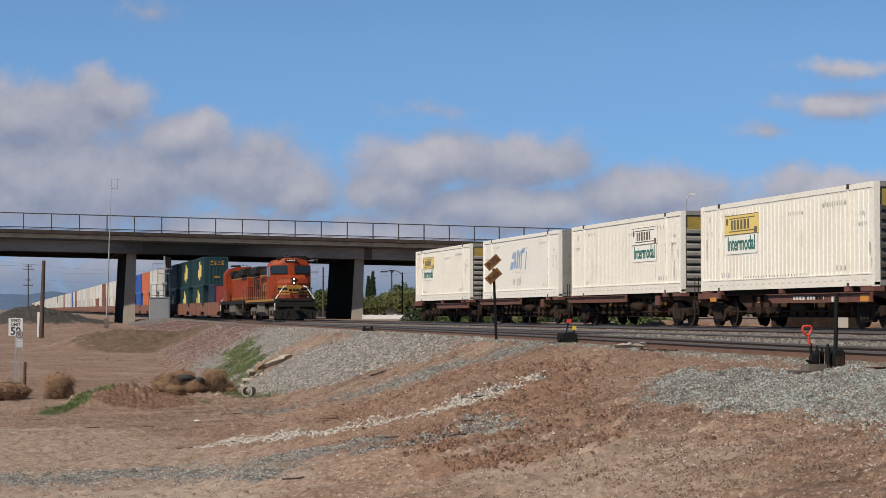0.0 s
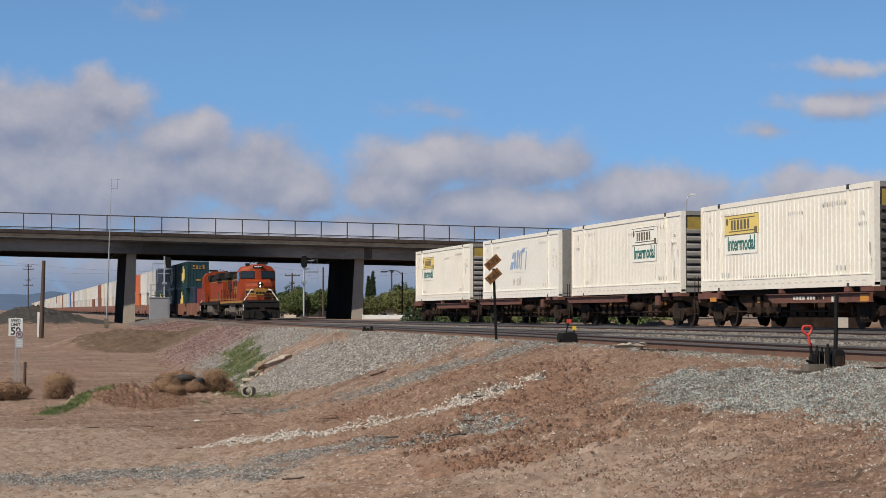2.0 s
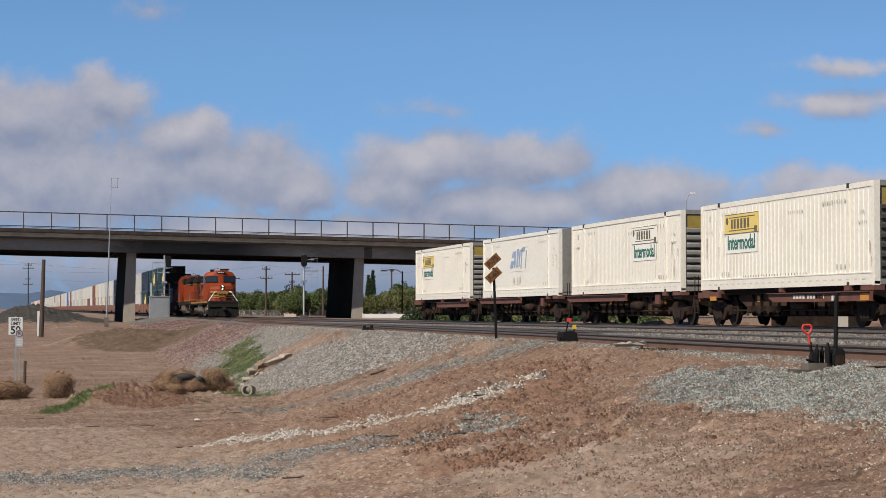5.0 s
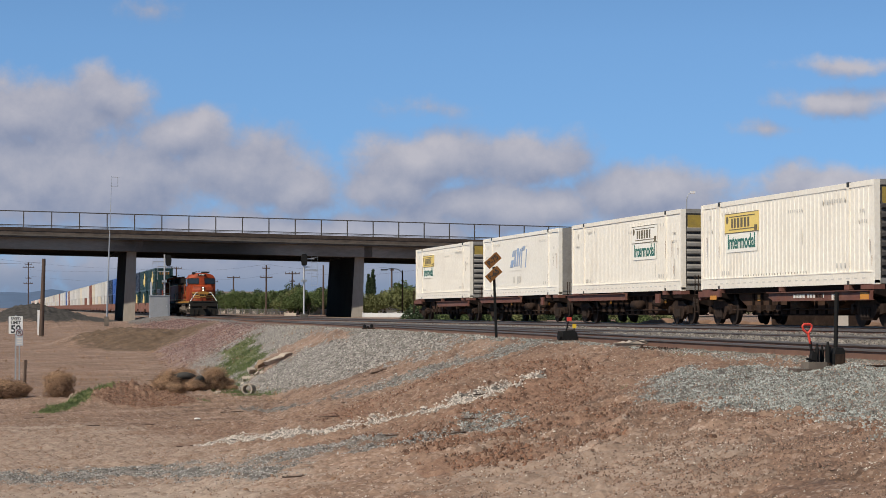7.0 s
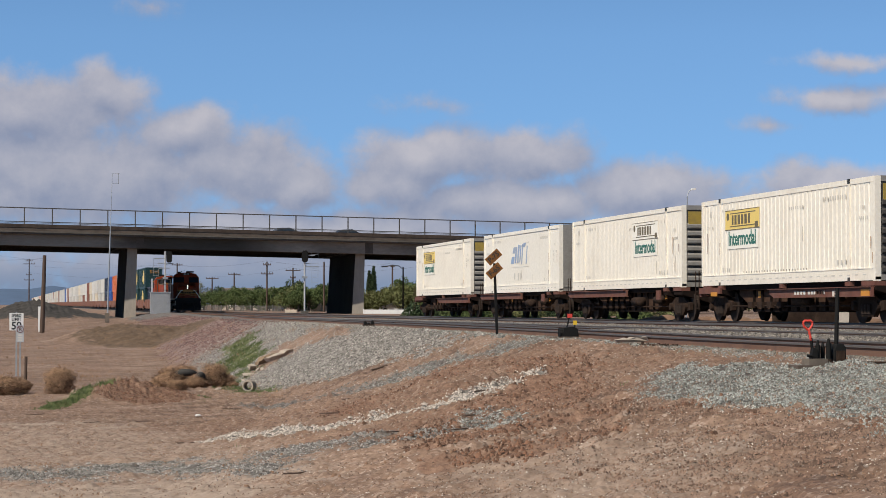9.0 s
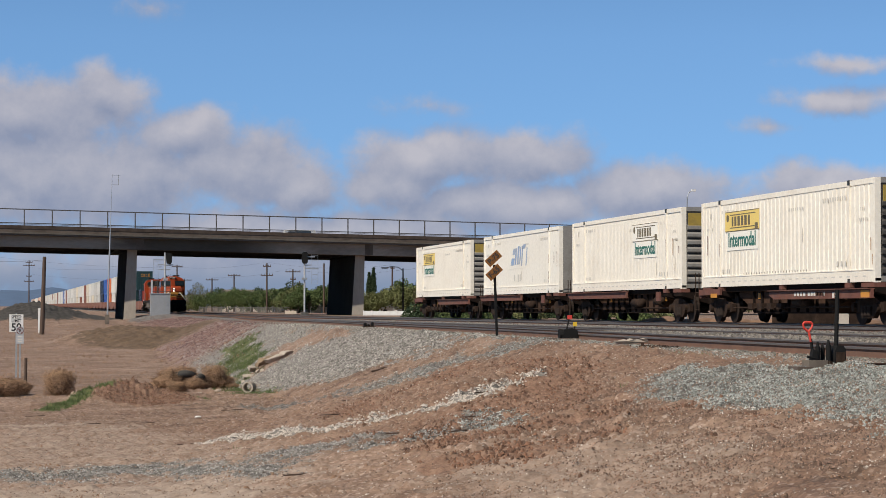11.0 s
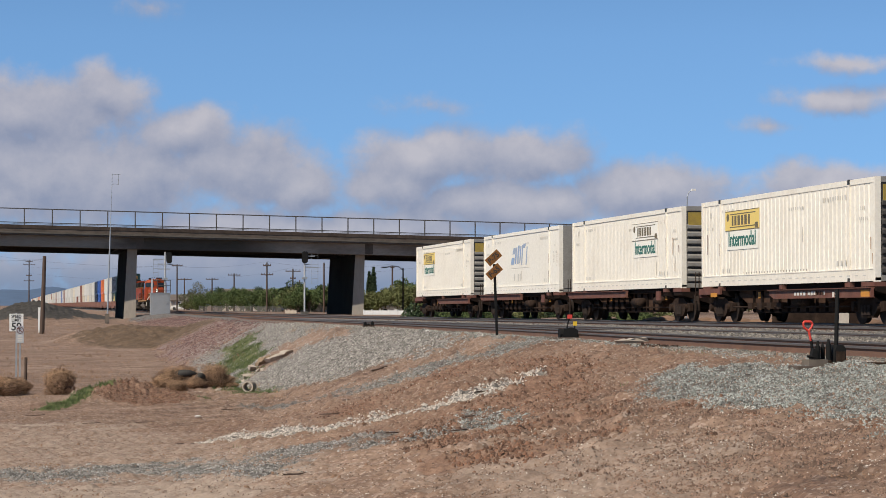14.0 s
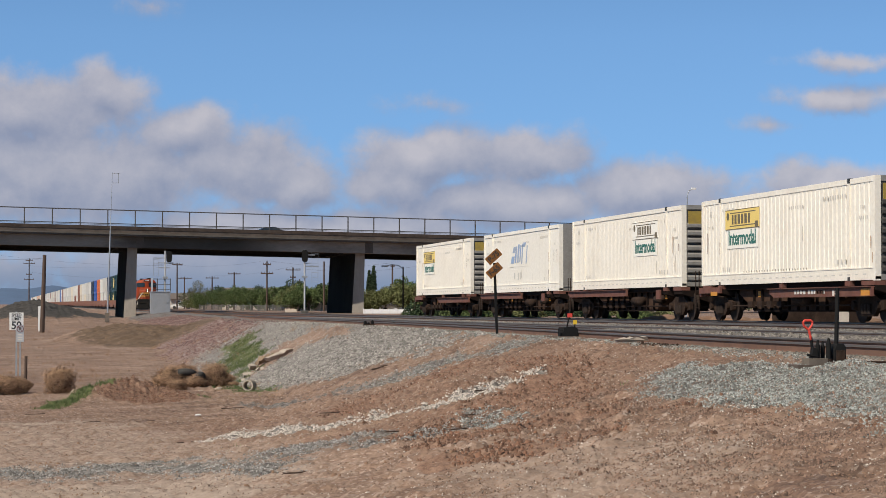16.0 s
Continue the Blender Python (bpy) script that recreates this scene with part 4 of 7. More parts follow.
def container(y0, style):
    skin = "white_plain" if style == "smooth" else "white_steel"
    word = {"smooth": "white smooth-sided", "ribbed": "white ribbed", "panel": "white fine-ribbed"}[style]
    c = thing("shipping_container", f"{word} steel shipping container standing on a railway car", "container", "containers on the standing cars", at=pose(TRACK0, y0, BOX_Z))
    w, L, H = BOX_W / 2, BOX_L, BOX_H
    # core box set in from the skin
    bm = box(B(), -w + 0.045, w - 0.02, 0.05, L - 0.05, 0.05, H - 0.05)
    part("body", bm, skin, c)
    depth, pitch = {"smooth": (0.004, 0.62), "panel": (0.008, 0.21), "ribbed": (0.02, 0.36)}[style]
    bm = ribbed_side(L - 0.3, H - 0.52, pitch, depth, -w + 0.042)
    part("side_panel", bm, skin, c, at=pose(0, 0.15, 0.36))
    for y, tall, name in ((0.0, 0.17, "corner_post"), (L - 0.17, 0.17, "corner_post"), (1.98, 0.13, "lifting_post"), (L - 2.1, 0.13, "lifting_post")):
        part(name, box(B(), -w - 0.006, -w + 0.165, y, y + tall, 0.02, H - 0.01), skin, c)
    part("top_rail", box(B(), -w + 0.008, -w + 0.1, 0.17, L - 0.17, H - 0.16, H - 0.004), skin, c)
    rail = part("bottom_rail", box(B(), -w - 0.004, -w + 0.1, 0.17, L - 0.17, 0.0, 0.36), skin, c)
    slot = mesh_of(box(B(), -w - 0.009, -w, 0, 0.26, 0.15, 0.185), "slot", "faded_ink")
    y = 0.7
    while y < L - 0.7:
        part("slot", slot, None, rail, at=pose(0, y, 0))
        y += 0.62
    part("rail_lip", box(B(), -w - 0.016, -w, 0.2, L - 0.2, 0.325, 0.355), skin, rail)
    for y in (1.96, L - 2.12):
        part("lifting_casting", box(B(), -w - 0.012, -w + 0.16, y, y + 0.17, H - 0.13, H + 0.012), "ink", c)
    for y in (0.0, L - 0.18, 1.96, L - 2.12):
        part("bottom_casting", box(B(), -w - 0.012, -w + 0.16, y, y + 0.18, -0.02, 0.10), "dark_door" if 1 < y < 15 else skin, c)
    # closes the gap above the sill; its near-black colour holds the shade there
    part("floor_frame", box(B(), -w + 0.12, w - 0.1, 0.1, L - 0.1, -0.17, 0.05), "underframe_shade", c, "floor beams under the container, darkened for the shade there")
    part("roof", box(B(), -w + 0.06, w, 0.1, L - 0.1, H - 0.03, H), skin, c)
    # door end, towards -y
    end = part("end_frame", box(B(), -w + 0.17, w, -0.005, 0.05, 0.0, 0.16), "door_grey", c)
    part("end_header", box(B(), -w + 0.17, w, -0.005, 0.05, H - 0.16, H), "door_grey", end)
    if style == "smooth":
        part("door", box(B(), -w + 0.17, w, -0.03, 0.05, 0.16, H - 0.16), "door_grey", c, "weathered grey smooth container door")
        part("door", box(B(), -w + 0.62, -w + 0.75, -0.09, -0.03, 0.16, H - 0.16), "dark_door", c)
    else:
        dm = "dark_door" if y0 < 70 else "door_grey"
        door = part("door", box(B(), -w + 0.18, w - 0.1, 0.02, 0.06, 0.16, H - 0.16), "dark_door", c, "weathered dark door with level pressed ribs")
        z = 0.2
        while z < H - 0.75:
            part("door_rib", prism(B(), [(0.02, z), (-0.045, z + 0.04), (-0.045, z + 0.14), (0.02, z + 0.2)], -w + 0.2, w - 0.15, 0), dm, door)
            z += 0.27
        part("door_sign", box(B(), -w + 0.24, 0.5, -0.02, 0.05, H - 0.72, H - 0.22), "placard_dull", c, "faded yellow sign")
    for x in (-w + 0.75, 0.12):
        part("lock_rod", rod(B(), (x, -0.07, 0.12), (x, -0.07, H - 0.1), 0.022, 6), "galvanised", c)
    return c


def side_at(y, z, dx=0.0):
    """A frame on the near side wall: local x along the wall (as read from outside), local y up, local z outwards."""
    m = Matrix(((0, 0, -1), (-1, 0, 0), (0, 1, 0))).to_4x4()
    return Matrix.Translation((-BOX_W / 2 - 0.008 - dx, y, z)) @ m


def bars(bm, x0, x1, y0, y1, n, rng, thin=0.42):
    """Unreadable small writing as plain bars."""
    w = (x1 - x0) / n
    for i in range(n):
        if rng.random() < 0.88:
            box(bm, x0 + i * w, x0 + i * w + w * thin * rng.uniform(0.7, 1.2), y0 + (y1 - y0) * rng.uniform(0, 0.15), y1, 0, 0.004)


DECAL = {"ribbed": -0.022, "panel": -0.032, "smooth": -0.04}


def small_marks(c, seed, dx):
    rng = random.Random(seed)
    L, H = BOX_L, BOX_H
    for k, (y, z, w, h, n) in enumerate(((3.2, H - 0.48, 2.0, 0.13, 10), (6.5, H - 0.62, 1.4, 0.10, 7), (0.95, H - 0.85, 0.4, 0.11, 3), (0.9, H - 1.15, 0.7, 0.1, 5),
                                         (13.0, H - 0.42, 1.7, 0.12, 10), (15.1, H - 0.5, 0.25, 0.2, 2), (15.2, H - 0.95, 0.7, 0.1, 5), (2.4, 0.55, 1.3, 0.15, 4), (13.4, 0.52, 0.9, 0.13, 4))):
        bm = B()
        bars(bm, -w / 2, w / 2, -h / 2, h / 2, n, rng)
        tagged(part("marking", bm, "faded_ink", c, "faded unreadable marking", at=side_at(y, z, dx)), kind="stuff")
    for k in range(2):
        y, z = rng.uniform(0.6, L - 0.6), rng.uniform(0.4, 1.6)
        bm = box(B(), -0.02, 0.02, 0, rng.uniform(0.15, 0.5), 0, 0.003)
        part("rust_streak", bm, "faded_ink", c, at=side_at(y, z, dx))


def emblem(c, y, z, dx, w=3.5, h=0.66, worn=False):
    """Yellow board with plain shapes in place of the maker's mark, and the green word below."""
    ground = "decal_white" if worn else "placard"
    sign = part("placard", box(B(), -w / 2, w / 2, -h / 2, h / 2, 0, 0.012), ground, c, "worn pale name board" if worn else "yellow name board", at=side_at(y, z, dx))
    bm = B()
    for a, b_, cc, d in ((-w / 2, w / 2, h / 2 - 0.02, h / 2), (-w / 2, w / 2, -h / 2, -h / 2 + 0.02), (-w / 2 + 0.5, w / 2 - 0.35, h / 2 - 0.13, h / 2 - 0.1), (-w / 2 + 0.5, w / 2 - 0.35, -h / 2 + 0.1, -h / 2 + 0.13)):
        box(bm, a, b_, cc, d, 0.012, 0.018)
    tagged(part("border", bm, "worn_ink", sign), kind="stuff")
    bm = B()
    x = -w / 2 + 0.72
    for k, wd in enumerate((0.2, 0.26, 0.3, 0.27, 0.3, 0.24)):
        bm = box(B(), x, x + wd * 0.8, -0.16, 0.16, 0.012, 0.018)
        part("mark", bm, "worn_ink", sign)
        x += wd + 0.07
    bm = B()
    rod(bm, (-w / 2 + 0.28, 0.12, 0.012), (-w / 2 + 0.28, 0.12, 0.018), 0.13, 10)
    box(bm, w / 2 - 0.4, w / 2 - 0.12, -0.3, -0.12, 0.012, 0.018)
    tagged(part("ornament", bm, "worn_ink", sign), kind="stuff")
    under = part("word_panel", box(B(), -1.62, 1.62, -0.31, 0.31, 0, 0.008), "decal_white", c, "white panel with a green word", at=side_at(y, z - 0.66, dx))
    lettering("word", "Intermodal", 0.66, "green_ink", under, Matrix.Translation((0, 0.02, 0.012)), "green lettering reading Intermodal", 0.98)


def spine_car(y0):
    """One platform of an articulated car, with the trucks left to the joints."""
    s = thing("container_car", "rust-brown steel spine car under a container", "railway car", "standing container cars", at=pose(TRACK0, y0, 0))
    L = 18.45
    part("centre_sill", box(B(), -0.33, 0.33, -0.3, 16.4, 0.66, 1.06), "underframe_shade", s)
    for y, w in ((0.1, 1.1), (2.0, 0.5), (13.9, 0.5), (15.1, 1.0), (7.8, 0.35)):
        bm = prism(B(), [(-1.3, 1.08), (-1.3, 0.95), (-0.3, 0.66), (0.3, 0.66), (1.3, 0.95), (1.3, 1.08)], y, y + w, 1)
        part("cross_bearer", bm, "underframe_shade", s)
        part("container_pad", box(B(), -1.33, -1.0, y + 0.05, y + w - 0.05, 1.08, 1.21), "car_brown", s)
    near = y0 < 65 or y0 > 110
    lo, hi, z0, z1 = (0.2, 8.8, 0.79, 1.03) if near else (7.3, 16.6, 0.93, 1.15)
    sill = part("side_sill", prism(B(), [(lo, z0), (lo, z1), (hi, z1), (hi, z0 + 0.1), (hi - 0.35, z0)], -1.42, -1.33, 0), "car_brown", s, "rust-brown side sill")
    part("sill_flange", box(B(), -1.50, -1.3, lo, hi, z1, z1 + 0.025), "car_brown", sill)
    part("sill_flange", box(B(), -1.47, -1.3, lo, hi - 0.5, z0 - 0.02, z0), "car_brown", sill)
    if y0 < 65:
        # reporting marks, unreadable, as plain bars
        for k in range(4):
            part("mark", box(B(), -1.43, -1.42, 6.3 - k * 0.27, 6.48 - k * 0.27, 0.86, 0.97), "faded_ink", sill)
        for k in range(6):
            part("mark", box(B(), -1.43, -1.42, 5.1 - k * 0.25, 5.26 - k * 0.25, 0.86, 0.97), "faded_ink", sill)
        for k in range(2):
            part("mark", box(B(), -1.43, -1.42, 3.05 - k * 0.22, 3.2 - k * 0.22, 0.79, 0.95), "faded_ink", sill)
        part("reflector", box(B(), -1.43, -1.42, 0.3, 0.95, 0.78, 0.99), "orange_tag", sill, "amber reflective patch")
        part("reflector", box(B(), -1.43, -1.42, 3.9, 4.6, 0.78, 0.97), "car_brown", sill)
        part("reflector", box(B(), -1.42, -1.41, 14.2, 14.9, 0.86, 1.0), "orange_tag", s, "amber reflective patch")
    elif y0 < 100:
        part("drop_plate", box(B(), -1.42, -1.36, 2.6, 3.1, 0.78, 1.12), "car_brown", s)
    part("side_sill", box(B(), -1.40, -1.33, 13.9, 16.3, 0.95, 1.15), "car_brown", s)
    # brake gear and cylinders hung below the spine
    part("brake_reservoir", rod(B(), (-1.12, 5.9, 0.72), (-1.12, 7.1, 0.72), 0.17, 12), "truck_iron", s, smooth=True)
    part("brake_cylinder", rod(B(), (-1.1, 3.3, 0.78), (-1.1, 4.1, 0.78), 0.15, 12), "truck_iron", s, smooth=True)
    part("brake_pipe", rod(B(), (-1.09, 2.6, 0.52), (-1.09, 13.4, 0.52), 0.03, 6), "truck_iron", s)
    part("deep_girder", prism(B(), [(2.75, 1.06), (2.75, 0.9), (4.4, 0.36), (11.4, 0.36), (13.1, 0.9), (13.1, 1.06)], -0.98, 0.98, 0), "girder_shade", s, "deep brown fish-bellied centre girder")
    part("girder_foot", box(B(), -1.06, 1.06, 4.4, 11.4, 0.33, 0.37), "underframe_shade", s)
    part("far_sill", box(B(), 1.2, 1.3, 0.3, 16.2, 0.55, 1.06), "underframe_shade", s)
    part("end_bulkhead", box(B(), -0.7, 1.2, 17.55, 17.65, 0.9, 2.05), "underframe_shade", s, "dark end bulkhead")
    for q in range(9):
        part("rib", box(B(), -1.06, -0.98, 4.7 + q * 0.84, 4.76 + q * 0.84, 0.37, 1.04), "underframe_shade", s)
    for q in range(4):
        part("air_box", box(B(), -1.2, -0.98, 8.3 + q * 0.95, 8.75 + q * 0.95, 0.46, 0.66), "truck_iron", s)
    bm = B()
    for z in (0.45, 0.75, 1.05):
        rod(bm, (-1.35, 16.45, z), (-1.35, 16.85, z), 0.016, 5)
    for y in (16.45, 16.85):
        rod(bm, (-1.35, y, 0.4), (-1.35, y, 1.75), 0.018, 5)
    part("ladder", bm, "truck_iron", s)
    part("coupler", box(box(B(), -0.12, 0.12, 16.3, 17.3, 0.72, 0.98), -0.2, 0.2, 16.95, 17.4, 0.68, 1.02), "truck_iron", s)
    part("coupler", box(B(), -0.12, 0.12, -1.05, -0.2, 0.74, 0.96), "truck_iron", s)
    part("end_sill", box(B(), -1.35, 1.35, 16.2, 16.4, 0.85, 1.1), "car_brown", s)
    part("brake_stand", rod(rod(B(), (-0.95, 16.7, 1.0), (-0.95, 16.7, 1.95), 0.035, 6), (-1.02, 16.7, 1.78), (-0.94, 16.7, 1.78), 0.24, 14), "truck_iron", s, "brown brake wheel on a post")
    for k, (y, z) in enumerate(((3.1, 0.7), (10.9, 0.7))):
        part("tag", box(B(), -1.0, -0.98, y, y + 0.22, z + 0.1, z + 0.3), "orange_tag", s, "small amber tag")
    return s


def bogie(y):
    """A two-axle freight truck."""
    t = thing("railway_truck", "dusty dark iron two-axle freight truck on the rails", "railway truck", "trucks of the standing cars", at=pose(TRACK0, y, 0))
    wheel = rod(B(), (-0.07, 0, 0), (0.07, 0, 0), 0.48, 24)
    rod(wheel, (0.07, 0, 0), (0.1, 0, 0), 0.52, 24)
    rod(wheel, (-0.1, 0, 0), (-0.07, 0, 0), 0.14, 12)
    wheel = mesh_of(wheel, "wheel", "wheel_iron")
    frame_bm = prism(B(), [(-1.25, 0.40), (-1.25, 0.66), (-0.95, 0.68), (-0.45, 0.86), (0.45, 0.86), (0.95, 0.68), (1.25, 0.66), (1.25, 0.40), (0.95, 0.36), (0.72, 0.40), (0.42, 0.2), (-0.42, 0.2), (-0.72, 0.40), (-0.95, 0.36)], -0.07, 0.07, 0)
    frame_me = mesh_of(frame_bm, "side_frame", "truck_iron")
    spring = mesh_of(rod(rod(rod(B(), (0, -0.24, 0.28), (0, -0.24, 0.56), 0.075, 10), (0, 0, 0.28), (0, 0, 0.56), 0.075, 10), (0, 0.24, 0.28), (0, 0.24, 0.56), 0.075, 10), "spring", "wheel_iron")
    cap = mesh_of(rod(B(), (-0.10, 0, 0), (0.02, 0, 0), 0.13, 12), "bearing_cap", "truck_iron")
    for sx in (-1, 1):
        f = part("side_frame", frame_me, None, t, at=pose(sx * 1.0, 0, 0))
        for sy in (-0.89, 0.89):
            part("bearing_cap", cap, None, f, at=pose(-0.07 if sx < 0 else 0.12, sy, 0.51))
            w = part("wheel", wheel, None, t, at=pose(sx * 0.78, sy, 0.522, 0, 0, 0 if sx > 0 else 180))
        part("spring", spring, None, f, at=pose(-0.09 * (1 if sx < 0 else -1), 0, 0))
    for sy in (-0.89, 0.89):
        part("axle", rod(B(), (-0.75, sy, 0.522), (0.75, sy, 0.522), 0.085, 10), "wheel_iron", t)
    part("bolster", prism(B(), [(-0.9, 0.6), (-0.9, 0.5), (0.9, 0.5), (0.9, 0.6), (0.4, 0.66), (-0.4, 0.66)], -0.22, 0.22, 1), "truck_iron", t)
    return t


STANDING = [(59.7, "ribbed"), (78.2, "panel"), (96.7, "smooth"), (116.2, "panel")]
for k, (y0, style) in enumerate(STANDING):
    c = container(y0, style)
    small_marks(c, k, DECAL[style])
    if k == 0:
        emblem(c, 11.75, 2.17, DECAL[style])
    elif k == 1:
        emblem(c, 4.9, 2.18, DECAL[style], worn=True)
    elif k == 3:
        emblem(c, 12.1, 2.16, DECAL[style])
    else:
        board = part("panel", box(B(), -2.1, 2.1, -0.62, 0.6, 0, 0.003), "white_plain", c, "pale panel with worn blue slanted shapes", at=side_at(8.2, 1.82, DECAL[style]))
        bm = B()
        for x, w_, h_, z_ in ((-1.75, 0.62, 0.34, -0.45), (-1.35, 0.5, 0.3, 0.05), (-0.9, 0.3, 0.78, -0.42), (-0.4, 0.34, 0.86, -0.42), (0.1, 0.22, 0.8, -0.4), (0.5, 0.2, 0.95, -0.5), (0.75, 0.55, 0.2, 0.3), (1.45, 0.16, 0.85, -0.5)):
            prism(bm, [(x, z_), (x + w_, z_), (x + w_ + 0.25, z_ + h_), (x + 0.25, z_ + h_)], 0.008, 0.014, 2)
        tagged(part("mark", bm, "blue_faded", board), kind="stuff")
        bm = B()
        bars(bm, -1.1, 1.0, -1.25, -0.9, 5, random.Random(5), 0.6)
        tagged(part("marking", bm, "faded_ink", board), kind="stuff")
    rng = random.Random(90 + k)
    for q in range(4):
        yy = rng.choice((1.98, 14.0, 0.3, 1.0, 2.6, 15.6)) + rng.uniform(-0.2, 0.2)
        h_ = rng.uniform(0.15, 0.7)
        part("rust_streak", prism(B(), [(-0.012, 0), (0.012, 0), (0.022, h_), (-0.02, h_)], 0, 0.003, 2), "rust_streak" if q % 3 else "car_brown", c, at=side_at(yy, rng.uniform(0.4, 1.5), DECAL[style] if 2.2 < yy < 13.8 else 0.0))
    if k == 0:
        for q in range(24):
            part("vent_slot", box(B(), -0.022, 0.022, 0, 0.06, 0, 0.004), "faded_dark", c, at=side_at(5.6 + q * 0.26, 0.38, DECAL[style]))
    spine_car(y0 - 0.15)
for y in (60.9, 74.4, 79.3, 92.9, 97.8, 111.4, 117.3, 130.9):
    bogie(y)
# ---- road bridge ----
P1, P2 = Vector((13.26, 257.1)), Vector((39.8, 259.9))      # near ends of the two wall piers
ALONG = (P2 - P1).normalized()
SPAN = (P2 - P1).length


def deck_z(s):
    """Height of the girders' underside at s metres along the bridge from the first pier."""
    return 7.34 - 0.0165 * s


def across(s, d):
    """Plan point s along the bridge and d back from its near edge, square to the tracks."""
    p = P1 + ALONG * s
    return p.x, p.y + d


def long_strip(bm, s0, s1, d0, d1, z0, z1, step=4.0):
    ss = np.arange(s0, s1 + 0.01, step)
    rings = []
    for s in ss:
        z = deck_z(s)
        rings.append([bm.verts.new((*across(s, d), z + h)) for d, h in ((d0, z0), (d1, z0), (d1, z1), (d0, z1))])
    for a, b in zip(rings, rings[1:]):
        for i in range(4):
            bm.faces.new((a[i], a[(i + 1) % 4], b[(i + 1) % 4], b[i]))
    bm.faces.new(rings[0])
    bm.faces.new(rings[-1][::-1])
    return bm


def soot_stain(m, at, reach):
    """Exhaust soot in a broad patch over the running line, worked into a concrete material."""
    nt = m.node_tree
    N, K = nt.nodes.new, nt.links.new
    b = nt.nodes["Principled BSDF"]
    was = b.inputs["Base Color"].links[0].from_socket
    sep = N("ShaderNodeSeparateXYZ")
    K(N("ShaderNodeTexCoord").outputs["Object"], sep.inputs[0])

    def calc(op, a, c):
        n = N("ShaderNodeMath")
        n.operation = op
        for k, v in enumerate((a, c)):
            if isinstance(v, (int, float)):
                n.inputs[k].default_value = v
            else:
                K(v, n.inputs[k])
        return n.outputs[0]
    cloud = N("ShaderNodeTexNoise")
    cloud.inputs["Scale"].default_value, cloud.inputs["Detail"].default_value = 0.5, 6
    off = calc("DIVIDE", calc("ABSOLUTE", calc("SUBTRACT", sep.outputs[0], at), 0), reach)
    fac = N("ShaderNodeMapRange")
    fac.interpolation_type = "SMOOTHSTEP"
    fac.inputs["From Min"].default_value, fac.inputs["From Max"].default_value = 1.35, 0.45
    fac.inputs["To Max"].default_value = 0.75
    K(calc("ADD", off, calc("MULTIPLY", calc("SUBTRACT", cloud.outputs[0], 0.5), 1.2)), fac.inputs["Value"])
    mix = N("ShaderNodeMix")
    mix.data_type = "RGBA"
    mix.inputs["B"].default_value = (0.012, 0.011, 0.01, 1)
    K(fac.outputs[0], mix.inputs["Factor"])
    K(was, mix.inputs["A"])
    K(mix.outputs["Result"], b.inputs["Base Color"])


soot_stain(M["girder"], 20.6, 8.5)


